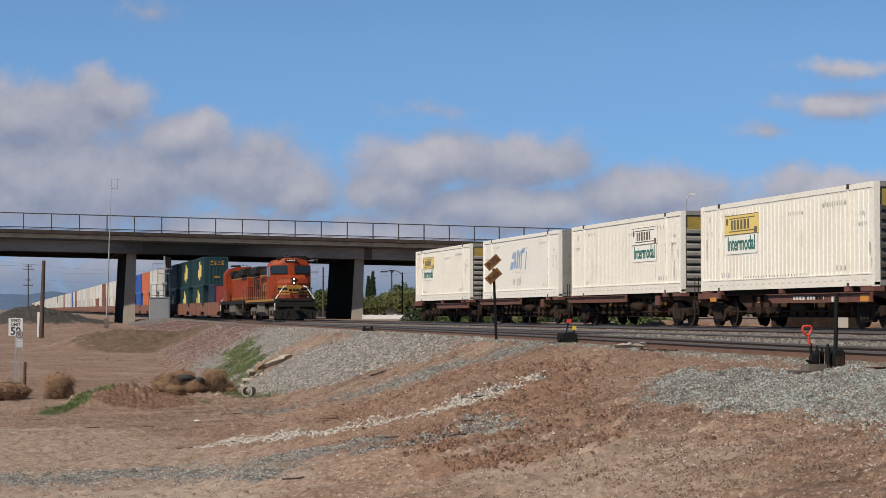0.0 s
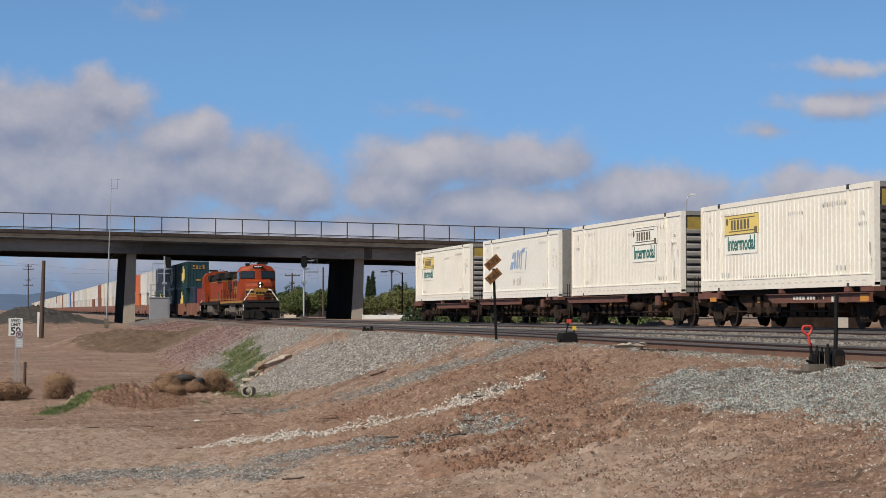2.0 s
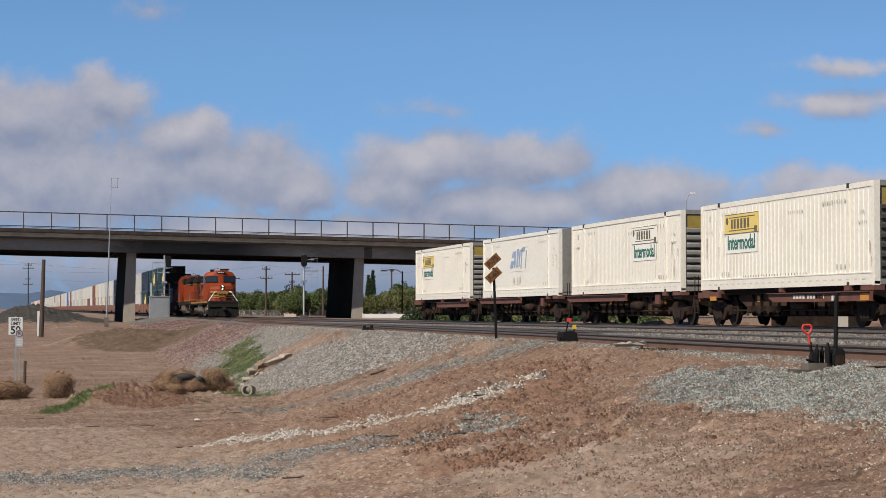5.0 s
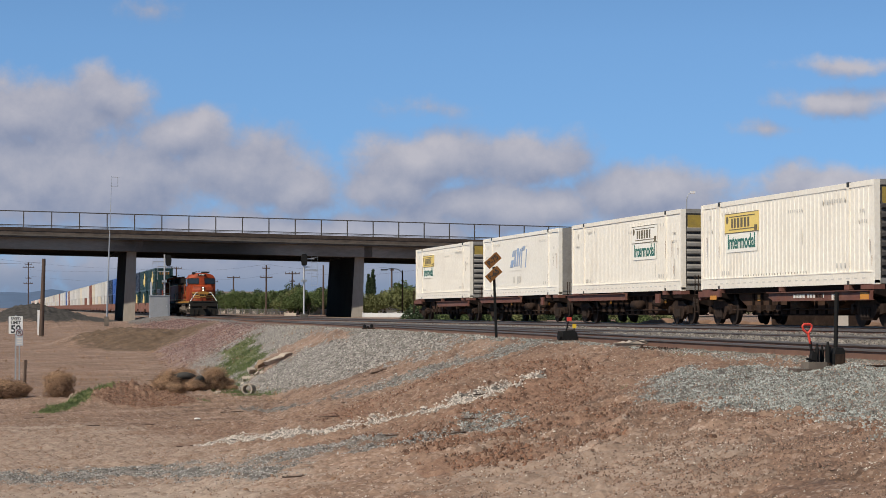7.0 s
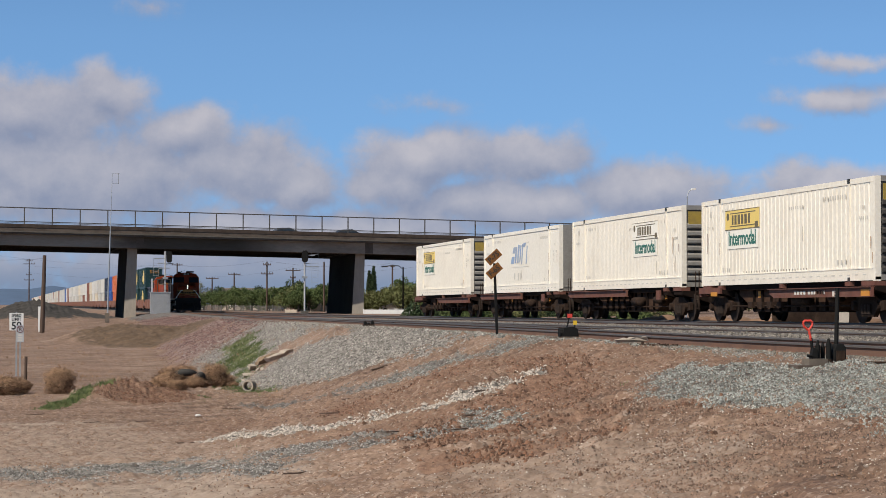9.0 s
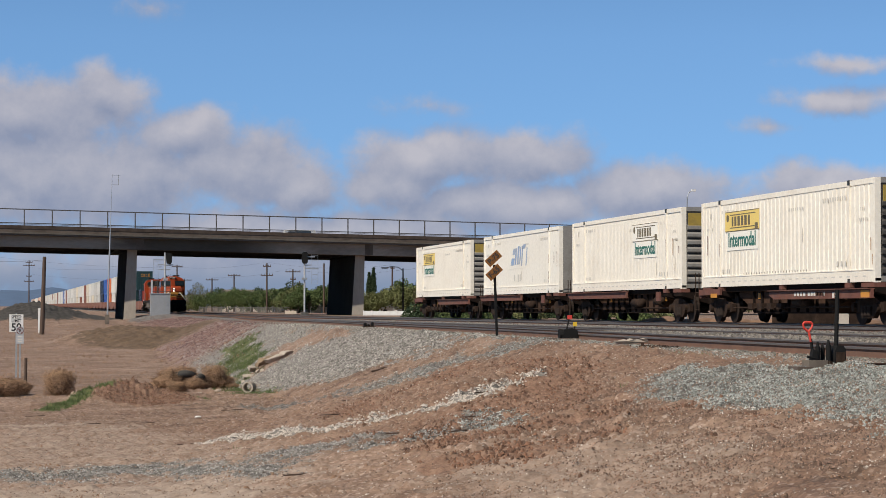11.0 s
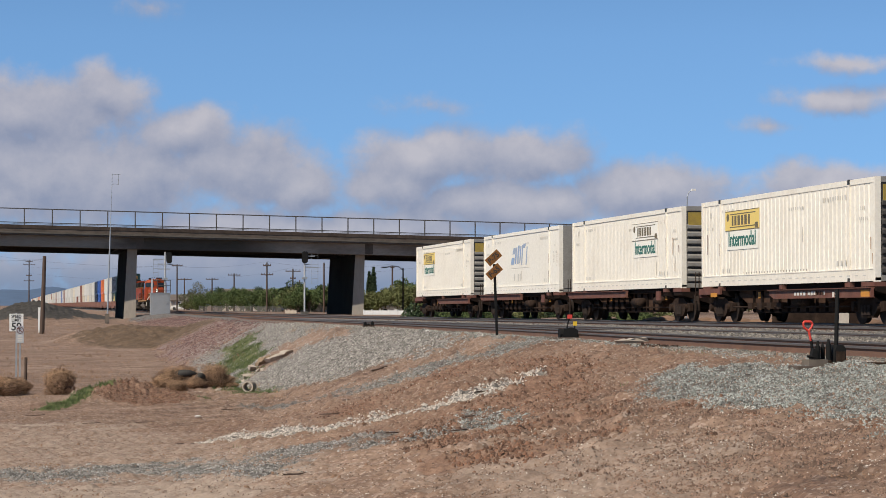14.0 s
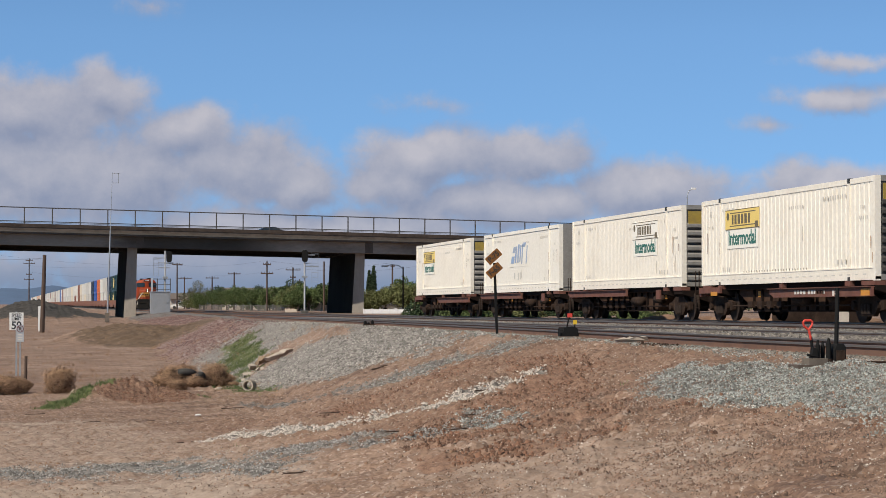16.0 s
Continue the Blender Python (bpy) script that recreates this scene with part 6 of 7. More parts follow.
def build_train():
    a = locomotive("locomotives of the moving train")
    MOVING.append((a, 162.2))
    b = copy_thing(a, Matrix())
    MOVING.append((b, 184.8 + 22.0, 0, 180))
    rng = random.Random(8)
    first = [(None, "navy"), ("green", "green"), ("green", "green"), ("navy", "green"), ("white", "white"), ("white", "white"), ("orange", "orange"), ("blue", "blue"), ("navy", "navy"),
             ("white", "white"), ("white", "white"), ("white", "cream"), ("white", "white"), ("cream", "cream"), ("rust", "rust"), ("white", "white"), ("white", "rust")]
    proto = well_car()
    y = 207.6
    for k in range(98):
        car = proto if k == 0 else copy_thing(proto, Matrix())
        MOVING.append((car, y))
        if k < len(first):
            up, low = first[k]
        else:
            up = rng.choices(("white", "cream", "rust", "orange", "red", "blue"), (70, 18, 7, 3, 1, 1))[0]
            low = up if rng.random() < 0.75 else rng.choices(("white", "cream", "rust", "red"), (60, 20, 14, 6))[0]
        for paint, z, which in (("navy" if k == 0 else low, 0.37, "lower"), (up, 3.27, "upper")):
            if paint is None:
                continue
            n, y0 = (12.19, y + 3.05) if which == "lower" else (16.15, y + 1.1)
            if k == 0:
                n, y0 = 6.06, y + 8.0
            word = {"green": "dark green", "navy": "dark navy", "white": "white", "cream": "cream", "orange": "orange", "blue": "blue", "red": "dull red", "rust": "rust-brown"}[paint]
            ob = tagged(new("shipping_container", stack_box(paint, n)), f"{word} ribbed shipping container stacked in a well car", "container", "containers of the moving train")
            MOVING.append((ob, y0, z))
            if paint in ("white", "cream", "rust"):
                part("end_door", END_DOOR, None, ob, "grimy grey end door")
            if k == 0 and which == "lower":
                part("end_door", box(B(), -1.0, 1.0, -0.03, -0.005, 0.2, 2.7), PAINTS["red"], ob, "dull red container end")
            if paint == "green" and k < 4:
                bm = B()
                for yy, zz, wd, hh in ((3.0, 0.95, 1.5, 1.2), (4.5, 0.6, 1.1, 1.9), (5.6, 0.85, 1.5, 0.85)):
                    box(bm, -1.235, -1.222, yy, yy + wd, zz, zz + hh)
                part("side_mark", bm, "placard", ob, "yellow plain shapes on the side")
                bm = B()
                for q in range(4):
                    box(bm, -0.55 + q * 0.36, -0.33 + q * 0.36, -0.02, -0.005, 2.05, 2.16 + 0.08 * (q % 2))
                    box(bm, -0.55 + q * 0.36, -0.35 + q * 0.36, -0.02, -0.005, 2.3, 2.5 - 0.05 * (q % 3))
                box(bm, -0.2, 0.35, -0.02, -0.005, 0.75, 0.95)
                part("end_mark", bm, "loco_yellow", ob, "yellow plain shapes on the end")
        y += 18.3


build_train()


# ---- cars on the bridge ----
def road_car(label, mat, van=False):
    c = thing("car", label, "car")
    if van:
        prof = [(-2.6, 0.35), (-2.6, 1.0), (-2.55, 1.75), (0.9, 1.8), (1.5, 1.1), (2.55, 0.95), (2.6, 0.35)]
        glass = [(-2.0, 1.15), (-2.0, 1.62), (0.75, 1.62), (1.2, 1.15)]
    else:
        prof = [(-2.3, 0.35), (-2.35, 0.75), (-2.2, 0.95), (-1.5, 1.02), (-0.85, 1.40), (0.35, 1.44), (1.15, 1.05), (2.1, 0.88), (2.3, 0.6), (2.3, 0.35)]
        glass = [(-1.25, 1.05), (-0.8, 1.34), (0.3, 1.38), (0.9, 1.06)]
    part("body", prism(B(), prof, -0.88, 0.88, 1), mat, c)
    part("side_glass", prism(B(), glass, -0.895, 0.895, 1), "glass_dark", c)
    wheel = mesh_of(rod(B(), (0, -0.1, 0), (0, 0.1, 0), 0.33, 16), "wheel", "tyre")
    for x in (-1.45, 1.45):
        for y in (-0.8, 0.8):
            part("wheel", wheel, None, c, at=pose(x, y, 0.33))
    return c


M["car_black"] = material("car_black", (0.02, 0.021, 0.024), None, 0.25, 0.2, 2)
M["car_white"] = material("car_white", (0.7, 0.7, 0.7), None, 0.35, 0, 2)
M["car_blue"] = material("car_blue", (0.03, 0.06, 0.14), None, 0.3, 0.1, 2)
M["car_grey"] = material("car_grey", (0.12, 0.125, 0.13), None, 0.3, 0.2, 2)
ROAD_CARS = [
    (road_car("black saloon car driving over the bridge", "car_black"), 2.4, [(0, -168.0), (7.6, -3.7), (9.0, 25.7), (16, 149.0)]),
    (road_car("dark grey saloon car driving over the bridge", "car_grey"), 2.4, [(0, -175.5), (7.6, -11.4), (9.0, 18.2), (16, 141.0)]),
    (road_car("white van driving over the bridge", "car_white", True), 12.6, [(0, 145.0), (5.3, 122.0), (11.3, 14.7), (12.5, -7.3), (16, -70.0)]),
    (road_car("black saloon car crossing the bridge", "car_black"), 2.4, [(0, -172.0), (5.6, -172.0), (14.6, -8.2), (16.0, 16.5)]),
]


def motions():
    for ob, y0, *more in MOVING:
        rise, turn = (*more, 0, 0)[:2]
        walk(ob, [(t, pose(TRACK1, y0 + SPEED * t, rise + float(grade(y0 + SPEED * t + 8)), 0, 0, turn)) for t in (0, 4, 8, 12, 16)])
    for ob, d, rows in ROAD_CARS:
        back = 180 if rows[0][1] > rows[-1][1] else 0
        turn = math.degrees(math.atan2(ALONG.y, ALONG.x)) + back
        walk(ob, [(t, pose(*across(s, d), deck_z(s) + 1.45, 0, 0, turn)) for t, s in rows])


# ---- railway signals, cabinet and masts ----
M["mast_white"] = material("mast_white", (0.46, 0.465, 0.47), (0.36, 0.365, 0.37), 0.5, 0.1, 3)
M["sign_dull"] = material("sign_dull", (0.42, 0.44, 0.47), (0.33, 0.35, 0.38), 0.6, 0, 4)
M["sign_ring"] = material("sign_ring", (0.16, 0.05, 0.045), None, 0.6)
M["worn_timber"] = material("worn_timber", (0.24, 0.17, 0.11), (0.15, 0.10, 0.065), 0.9, 0, 4, 0.6, 0.4, 20)
M["weed_core"] = material("weed_core", (0.15, 0.085, 0.046), (0.075, 0.043, 0.024), 0.95, 0, 9, 0.8, 1.0, 30)


def on_ground(x, y, sink=0.03):
    return pose(x, y, float(ground_z(x, y)) - sink)


def signal(x, y, height, head_side, label, arms):
    s = thing("railway_signal", label, "railway signal", at=on_ground(x, y))
    part("mast", rod(B(), (0, 0, 0), (0, 0, height), 0.085, 10), "mast_white", s)
    part("base", box(B(), -0.35, 0.35, -0.35, 0.35, 0, 0.35), "concrete", s)
    h = part("head", prism(B(), [(-0.2, -0.66), (-0.34, -0.5), (-0.38, 0.0), (-0.34, 0.5), (-0.2, 0.66), (0.2, 0.66), (0.34, 0.5), (0.38, 0.0), (0.34, -0.5), (0.2, -0.66)], -0.05, 0.1, 1), "signal_black", s, "black signal head with hoods",
             at=pose(head_side, -0.12, height - 0.6) @ Matrix.Diagonal((0.8, 1, 0.86, 1)))
    for z in (0.3, -0.3):
        part("hood", rod(B(), (0, 0.0, z), (0, 0.45, z), 0.17, 12), "signal_black", h)
    part("bracket", box(B(), -0.1, 0.6, -0.06, 0.06, 0.0, 0.1), "galvanised", s, at=pose(0 if head_side > 0 else -0.5, 0, height - 1.35))
    for z, x0, x1 in arms:
        part("crossarm", box(B(), x0, x1, -0.05, 0.05, -0.05, 0.05), "galvanised", s, at=pose(0, 0, z))
    part("collar", box(B(), -0.24, 0.24, -0.24, 0.24, 0, 0.22), "galvanised", s, at=pose(0, 0, height * 0.56))
    return s


sig1 = signal(15.55, 232.5, 6.5, 0.4, "silver signal mast with black head and crossarms beside the main line", [(5.75, -1.2, 0.1), (5.25, -0.7, 0.85), (4.75, -0.65, 0.5)])
bm = B()
for xx in (-1.2, -0.7):
    rod(bm, (xx, 0, 3.9), (xx, 0, 5.75), 0.016, 5)
for k in range(5):
    rod(bm, (-1.2, 0, 4.0 + k * 0.4), (-0.7, 0, 4.0 + k * 0.4), 0.014, 5)
part("side_ladder", bm, "galvanised", sig1)
sig2 = signal(27.85, 216.5, 6.2, 0.02, "silver signal mast with black head and ladder platform", [(4.6, 0.0, 1.4), (5.7, 0.2, 1.0)])
bm = B()
for xx in (0.7, 1.3):
    rod(bm, (xx, 0, 3.0), (xx, 0, 6.0), 0.014, 5)
for k in range(7):
    rod(bm, (0.7, 0, 3.1 + k * 0.45), (1.3, 0, 3.1 + k * 0.45), 0.015, 5)
part("side_ladder", bm, "galvanised", sig2)


def signal_cabinet():
    x, y = 14.55, 224.0
    z = -0.28
    c = thing("signal_cabinet", "silver metal signal cabinet on a gravel mound beside the track", "signal cabinet", at=pose(x, y, z))
    part("body", box(B(), -0.95, 0.95, 0, 1.8, 0.06, 2.36), "cabinet_silver", c)
    part("roof", box(B(), -1.0, 1.0, -0.05, 1.85, 2.36, 2.45), "cabinet_silver", c)
    part("door", box(B(), -0.8, 0.8, -0.03, 0.0, 0.2, 2.24), "cabinet_silver", c)
    part("door_handle", box(B(), 0.6, 0.66, -0.08, -0.03, 1.3, 1.5), "galvanised", c)
    part("plinth", box(B(), -1.05, 1.05, -0.1, 1.9, -0.4, 0.06), "concrete", c)
    f = part("guard_rail", box(B(), -0.95, -0.78, 0, 0.12, 2.45, 3.75), "sign_dull", c, "pale post and dark tube guard rail on the roof")
    for z in (2.6, 3.12, 3.64):
        part("rail_bar", box(B(), -0.8, 1.0, 0.0, 0.05, z, z + 0.05), "railing_steel", f)
    for x in (-0.35, 0.3, 0.92):
        part("rail_post", box(B(), x, x + 0.06, 0, 0.06, 2.45, 3.72), "railing_steel", f)


signal_cabinet()


def antenna_mast():
    a = thing("antenna_mast", "tall thin grey radio mast with small antenna", "antenna mast", at=on_ground(8.88, 213))
    lean = 0.42
    part("lower_pole", rod(B(), (0, 0, 0), (lean * 0.62, 0, 8.6), 0.085, 8, 0.06), "galvanised", a)
    part("upper_pole", rod(B(), (lean * 0.62, 0, 8.6), (lean, 0, 14.0), 0.04, 6, 0.02), "galvanised", a)
    part("base_box", box(B(), -0.2, 0.2, -0.15, 0.15, 0.0, 0.9), "tank_grey", a)
    for z, w in ((13.9, 0.75), (13.0, 0.6)):
        part("antenna", box(B(), lean - 0.05, lean + w, -0.02, 0.02, z, z + 0.04), "galvanised", a)
    part("antenna", box(B(), lean + 0.55, lean + 0.6, -0.02, 0.02, 13.0, 13.95), "galvanised", a)


antenna_mast()


def utility_pole(x, y, height, arms, label, lamp=False, radius=0.16, lean=0.0, mat="wood_pole"):
    p = thing("utility_pole", label, "utility pole", "utility poles beyond the tracks", at=on_ground(x, y, 0.3))
    part("pole", rod(B(), (0, 0, 0), (lean, 0, height), radius, 10, radius * 0.7), mat, p)
    for z, w in arms:
        a = part("crossarm", box(B(), -w / 2, w / 2, -0.06, 0.06, -0.07, 0.07), mat, p, at=pose(lean, -0.12, height + z))
        for k in (-0.46, -0.2, 0.2, 0.46):
            part("insulator", rod(B(), (k * w, 0, 0.07), (k * w, 0, 0.27), 0.04, 6), mat, a)
    if lamp:
        bm = B()
        pts = [(0, 0, height - 0.3), (-0.6, 0, height + 0.15), (-1.5, 0, height + 0.25), (-2.1, 0, height + 0.1)]
        for q, r in zip(pts, pts[1:]):
            rod(bm, q, r, 0.05, 6)
        arm = part("lamp_arm", bm, "galvanised", p)
        part("lamp_head", box(B(), -2.8, -2.0, -0.12, 0.12, height - 0.02, height + 0.14), "sign_white", arm)
    return p


def spot(px, zz):
    """Plan point on the line of sight at bearing px and range zz."""
    lat = (px - 17) * 0.98211 * zz / FOC
    return lat, (zz - 0.1883 * lat) / 0.98211


utility_pole(*spot(73, 172), 6.2, [], "dark timber pole standing on the dirt lot", radius=0.2, lean=0.18)
solid("marker_post", box(B(), -0.12, 0.12, -0.06, 0.06, 0, 2.0), "sign_white", "white marker post beside a timber pole", "marker post", at=on_ground(*spot(69, 176)))
utility_pole(*spot(50, 520), 12.4, [(-0.5, 1.6), (-1.2, 2.6), (-3.7, 1.3), (-4.9, 2.2)], "far timber utility pole with crossarms")
for px, zz, h, arms in ((325, 470, 7.0, [(-0.3, 3.0)]), (312, 420, 9.0, [(-0.3, 2.0)]), (374, 430, 6.6, [(-0.3, 2.4)]), (413, 400, 7.0, [(-0.3, 2.2)]), (471, 350, 8.0, [(-0.5, 1.2), (-1.9, 1.9)]),
                        (517, 360, 7.2, [(-0.4, 2.4), (-1.6, 0.9)]), (529, 420, 6.0, []), (572, 330, 7.6, []), (693, 330, 7.2, [(-0.3, 0.6)])):
    utility_pole(*spot(px, zz), h, arms, "dark timber utility pole with crossarms behind the tracks" if arms else "bare dark timber pole behind the tracks")
utility_pole(*spot(712, 290), 6.2, [], "dark street lamp with curved arm behind the tracks", True, 0.12)
utility_pole(*spot(1213, 160), 9.0, [], "slender street lamp rising behind the standing containers", False, 0.06, 0.1, "galvanised")
bm = B()
pts = [(0, 0, 9.0), (0.12, 0, 9.35), (0.4, 0, 9.5)]
lx, ly = spot(1213, 160)
lamp = thing("street_lamp", "pale street lamp head on a curved arm", "street lamp", at=pose(lx + 0.1, ly, float(ground_z(lx, ly)) - 0.3))
for q, r in zip(pts, pts[1:]):
    rod(bm, q, r, 0.035, 6)
part("arm", bm, "galvanised", lamp)
part("lamp_head", box(B(), 0.3, 0.62, -0.1, 0.1, 9.42, 9.56), "sign_white", lamp)


def wire(a, b, sag, r=0.009):
    bm = B()
    n = 14
    pts = [Vector(a).lerp(Vector(b), k / n) - Vector((0, 0, sag * 4 * (k / n) * (1 - k / n))) for k in range(n + 1)]
    for p, q in zip(pts, pts[1:]):
        rod(bm, p, q, r, 4)
    solid("overhead_wire", bm, "ink", "thin black overhead wire", "wire", "overhead wires")


for px0, z0, h0, px1, z1, h1, s in ((-60, 300, 7.3, 76, 172, 4.3, 0.2), (48, 520, 10.5, 312, 420, 9.0, 0.7), (48, 520, 9.0, 325, 470, 7.0, 0.7), (312, 420, 8.6, 471, 350, 8.0, 0.5),
                                    (374, 430, 6.8, 517, 360, 7.3, 0.5), (471, 350, 8.0, 693, 330, 7.2, 0.7), (517, 360, 7.0, 760, 350, 7.4, 0.8), (-40, 460, 12.0, 330, 470, 9.6, 0.9)):
    x0, y0 = spot(px0, z0)
    x1, y1 = spot(px1, z1)
    wire((x0, y0, h0), (x1, y1, h1), s)


# ---- lineside signs and switch stands ----
def speed_sign():
    x, y = spot(28, 101)
    s = thing("speed_sign", "white rectangular speed limit sign on a thin post", "road sign", at=on_ground(x, y))
    part("post", box(B(), -0.035, 0.035, -0.03, 0.03, 0, 2.9), "galvanised", s)
    p = part("plate", box(B(), -0.31, 0.31, -0.05, -0.03, 2.08, 2.86), "sign_white", s)
    face = lambda z: Matrix.Translation((0, -0.053, z)) @ pose(0, 0, 0, 90)
    lettering("word", "SPEED", 0.19, "ink", p, face(2.74), "black lettering reading SPEED", 0.85)
    lettering("word", "LIMIT", 0.19, "ink", p, face(2.57), "black lettering reading LIMIT", 0.95)
    lettering("number", "50", 0.48, "ink", p, face(2.27), "black number 50", 0.95)
    s2 = thing("parking_sign", "small white no parking sign with a struck circle", "road sign", at=on_ground(x + 0.16, y - 1.2))
    part("post", box(B(), -0.03, 0.03, -0.03, 0.03, 0, 2.3), "galvanised", s2)
    p = part("plate", box(B(), -0.16, 0.16, -0.05, -0.03, 1.55, 2.3), "sign_dull", s2)
    bm = B()
    for k in range(20):
        a, b = 2 * math.pi * k / 20, 2 * math.pi * (k + 1) / 20
        rod(bm, (0.14 * math.cos(a), -0.055, 2.12 + 0.14 * math.sin(a)), (0.14 * math.cos(b), -0.055, 2.12 + 0.14 * math.sin(b)), 0.016, 4)
    rod(bm, (-0.1, -0.055, 2.22), (0.1, -0.055, 2.02), 0.014, 4)
    part("ring", bm, "sign_ring", p, "dull dark red struck ring")
    lettering("letter", "P", 0.2, "ink", p, face(2.12), "black letter P")
    bm = B()
    for z in (1.84, 1.72, 1.62):
        box(bm, -0.1, 0.1, -0.056, -0.05, z, z + 0.05)
    part("small_text", bm, "faded_ink", p)


speed_sign()
solid("wooden_stake", rod(B(), (0, 0, 0), (0.02, 0, 1.15), 0.045, 7), "wood_pole", "dark weathered wooden stake in the dirt", "stake", at=on_ground(*spot(44, 68)))


def mile_sign():
    x, y = 11.75, 54.6
    s = thing("track_sign", "two tilted amber track signs on a black post", "railway sign", at=on_ground(x, y))
    part("post", box(B(), -0.03, 0.03, -0.02, 0.02, 0, 1.82), "signal_black", s, at=pose(0.06, 0, 0, 0, -2.2, 0))
    for k, (z, text) in enumerate(((1.97, "P-75"), (1.63, "F-65"))):
        m = pose(-0.04 + 0.02 * k, -0.04, z, 0, -42, 0)
        p = part("plate", box(B(), -0.205, 0.205, -0.012, 0.0, -0.105, 0.105), "sign_amber", s, "amber plate with dark lettering", at=m)
        lettering("text", text, 0.175, "ink", p, Matrix.Translation((0, -0.015, 0)) @ pose(0, 0, 0, 90), f"dark lettering reading {text}")


mile_sign()


def switch_stand(x, y, big):
    label = "black iron switch stand with red bow handle and pole" if big else "low black switch stand with red and yellow flags"
    s = thing("switch_stand", label, "switch stand", at=on_ground(x, y, 0.02) @ Matrix.Diagonal((0.74, 0.9, 0.91, 1) if big else (1, 1, 1, 1)))
    part("base_plate", box(B(), -0.26, 0.24, -0.15, 0.2, 0, 0.06), "truck_iron", s)
    if big:
        part("foot", box(B(), -0.3, 0.0, -0.17, 0.1, 0.0, 0.1), "tank_grey", s)
        # spring housings, rods and the lock
        for px, r0, z1, y in ((-0.11, 0.036, 0.33, -0.05), (0.0, 0.034, 0.31, 0.02), (0.06, 0.04, 0.35, -0.06)):
            h = part("spring_housing", rod(B(), (px, y, 0.06), (px, y, z1 - 0.06), r0, 12), "signal_black", s)
            part("cap", rod(B(), (px, y, z1 - 0.06), (px, y, z1), r0 * 0.7, 12, r0 * 0.4), "signal_black", h)
            part("flange", rod(B(), (px, y, 0.06), (px, y, 0.09), r0 * 1.6, 12), "truck_iron", h)
        part("crank", prism(B(), [(-0.24, 0.06), (-0.12, 0.06), (-0.14, 0.22), (-0.2, 0.24)], -0.1, 0.0, 1), "signal_black", s)
        part("arm", rod(B(), (-0.3, -0.1, 0.14), (-0.12, -0.08, 0.12), 0.018, 6), "signal_black", s)
        lock = part("lock_box", prism(B(), [(0.13, 0.02), (0.31, 0.02), (0.31, 0.24), (0.27, 0.28), (0.17, 0.28), (0.13, 0.2)], -0.13, 0.1, 1), "signal_black", s)
        part("lid", box(B(), 0.15, 0.29, -0.145, -0.13, 0.05, 0.2), "truck_iron", lock)
        part("pole", rod(B(), (0.21, 0, 0.2), (0.235, 0, 0.98), 0.032, 10), "signal_black", s, "plain black pole")
        lever = part("lever", rod(B(), (-0.17, -0.03, 0.1), (-0.22, -0.05, 0.36), 0.022, 8), "signal_black", s)
        bm = B()
        rod(bm, (-0.215, -0.05, 0.33), (-0.255, -0.05, 0.46), 0.02, 8)
        hoop = [(-0.255, -0.05, 0.45), (-0.33, -0.05, 0.50), (-0.345, -0.05, 0.545), (-0.32, -0.05, 0.57), (-0.22, -0.05, 0.57), (-0.19, -0.05, 0.545), (-0.2, -0.05, 0.51), (-0.255, -0.05, 0.45)]
        for a, b in zip(hoop, hoop[1:]):
            rod(bm, a, b, 0.017, 8)
        part("handle", bm, "red_paint", lever, "red painted bow handle")
        part("throw_rod", rod(B(), (0, 0.1, 0.04), (1.1, 0.15, 0.04), 0.02, 6), "truck_iron", s)
        part("head_block", box(B(), -0.5, 0.95, -0.2, 0.15, -0.08, 0.02), "tie", s, "dark timber head block")
    else:
        part("head_block", box(B(), -0.55, 0.5, -0.18, 0.18, -0.05, 0.06), "tie", s, "dark timber head block")
        part("housing", prism(B(), [(-0.18, 0.03), (0.18, 0.03), (0.16, 0.22), (0.06, 0.27), (-0.14, 0.24)], -0.13, 0.13, 1), "signal_black", s)
        part("housing", rod(B(), (-0.22, 0, 0.13), (-0.12, 0, 0.13), 0.12, 10), "signal_black", s)
        part("spindle", rod(B(), (-0.06, 0, 0.2), (0.0, 0, 0.46), 0.016, 6), "signal_black", s)
        part("target", box(B(), -0.035, 0.065, -0.02, 0.0, 0.46, 0.545), "red_paint", s, "small red target")
        part("spindle", rod(B(), (0.12, 0, 0.15), (0.13, 0, 0.35), 0.014, 6), "signal_black", s)
        part("target", box(B(), 0.09, 0.17, -0.02, 0.0, 0.31, 0.4), "yellow_paint", s, "small yellow target")


switch_stand(9.08, 24.45, True)
switch_stand(11.69, 46.8, False)
for px, zz in ((652, 84), (695, 82)):
    x, y = spot(px, zz)
    sm = thing("switch_machine", "low dark switch machine beside the siding", "switch machine", at=on_ground(x, y))
    half = 0.24 if px < 690 else 0.17
    part("body", prism(B(), [(-half, 0), (half, 0), (half * 0.95, 0.1), (half * 0.6, 0.14), (-half * 0.9, 0.12)], -0.2, 0.2, 1), "truck_iron", sm)
    for q, tall in ((-0.62, 0.26), (-0.1, 0.2), (0.5, 0.28)) if px < 690 else ((0.0, 0.2),):
        part("lid", prism(B(), [(q * half - 0.055, 0.1), (q * half + 0.055, 0.1), (q * half + 0.04, tall - 0.03), (q * half, tall), (q * half - 0.05, tall - 0.04)], -0.1, 0.1, 1), "signal_black", sm)


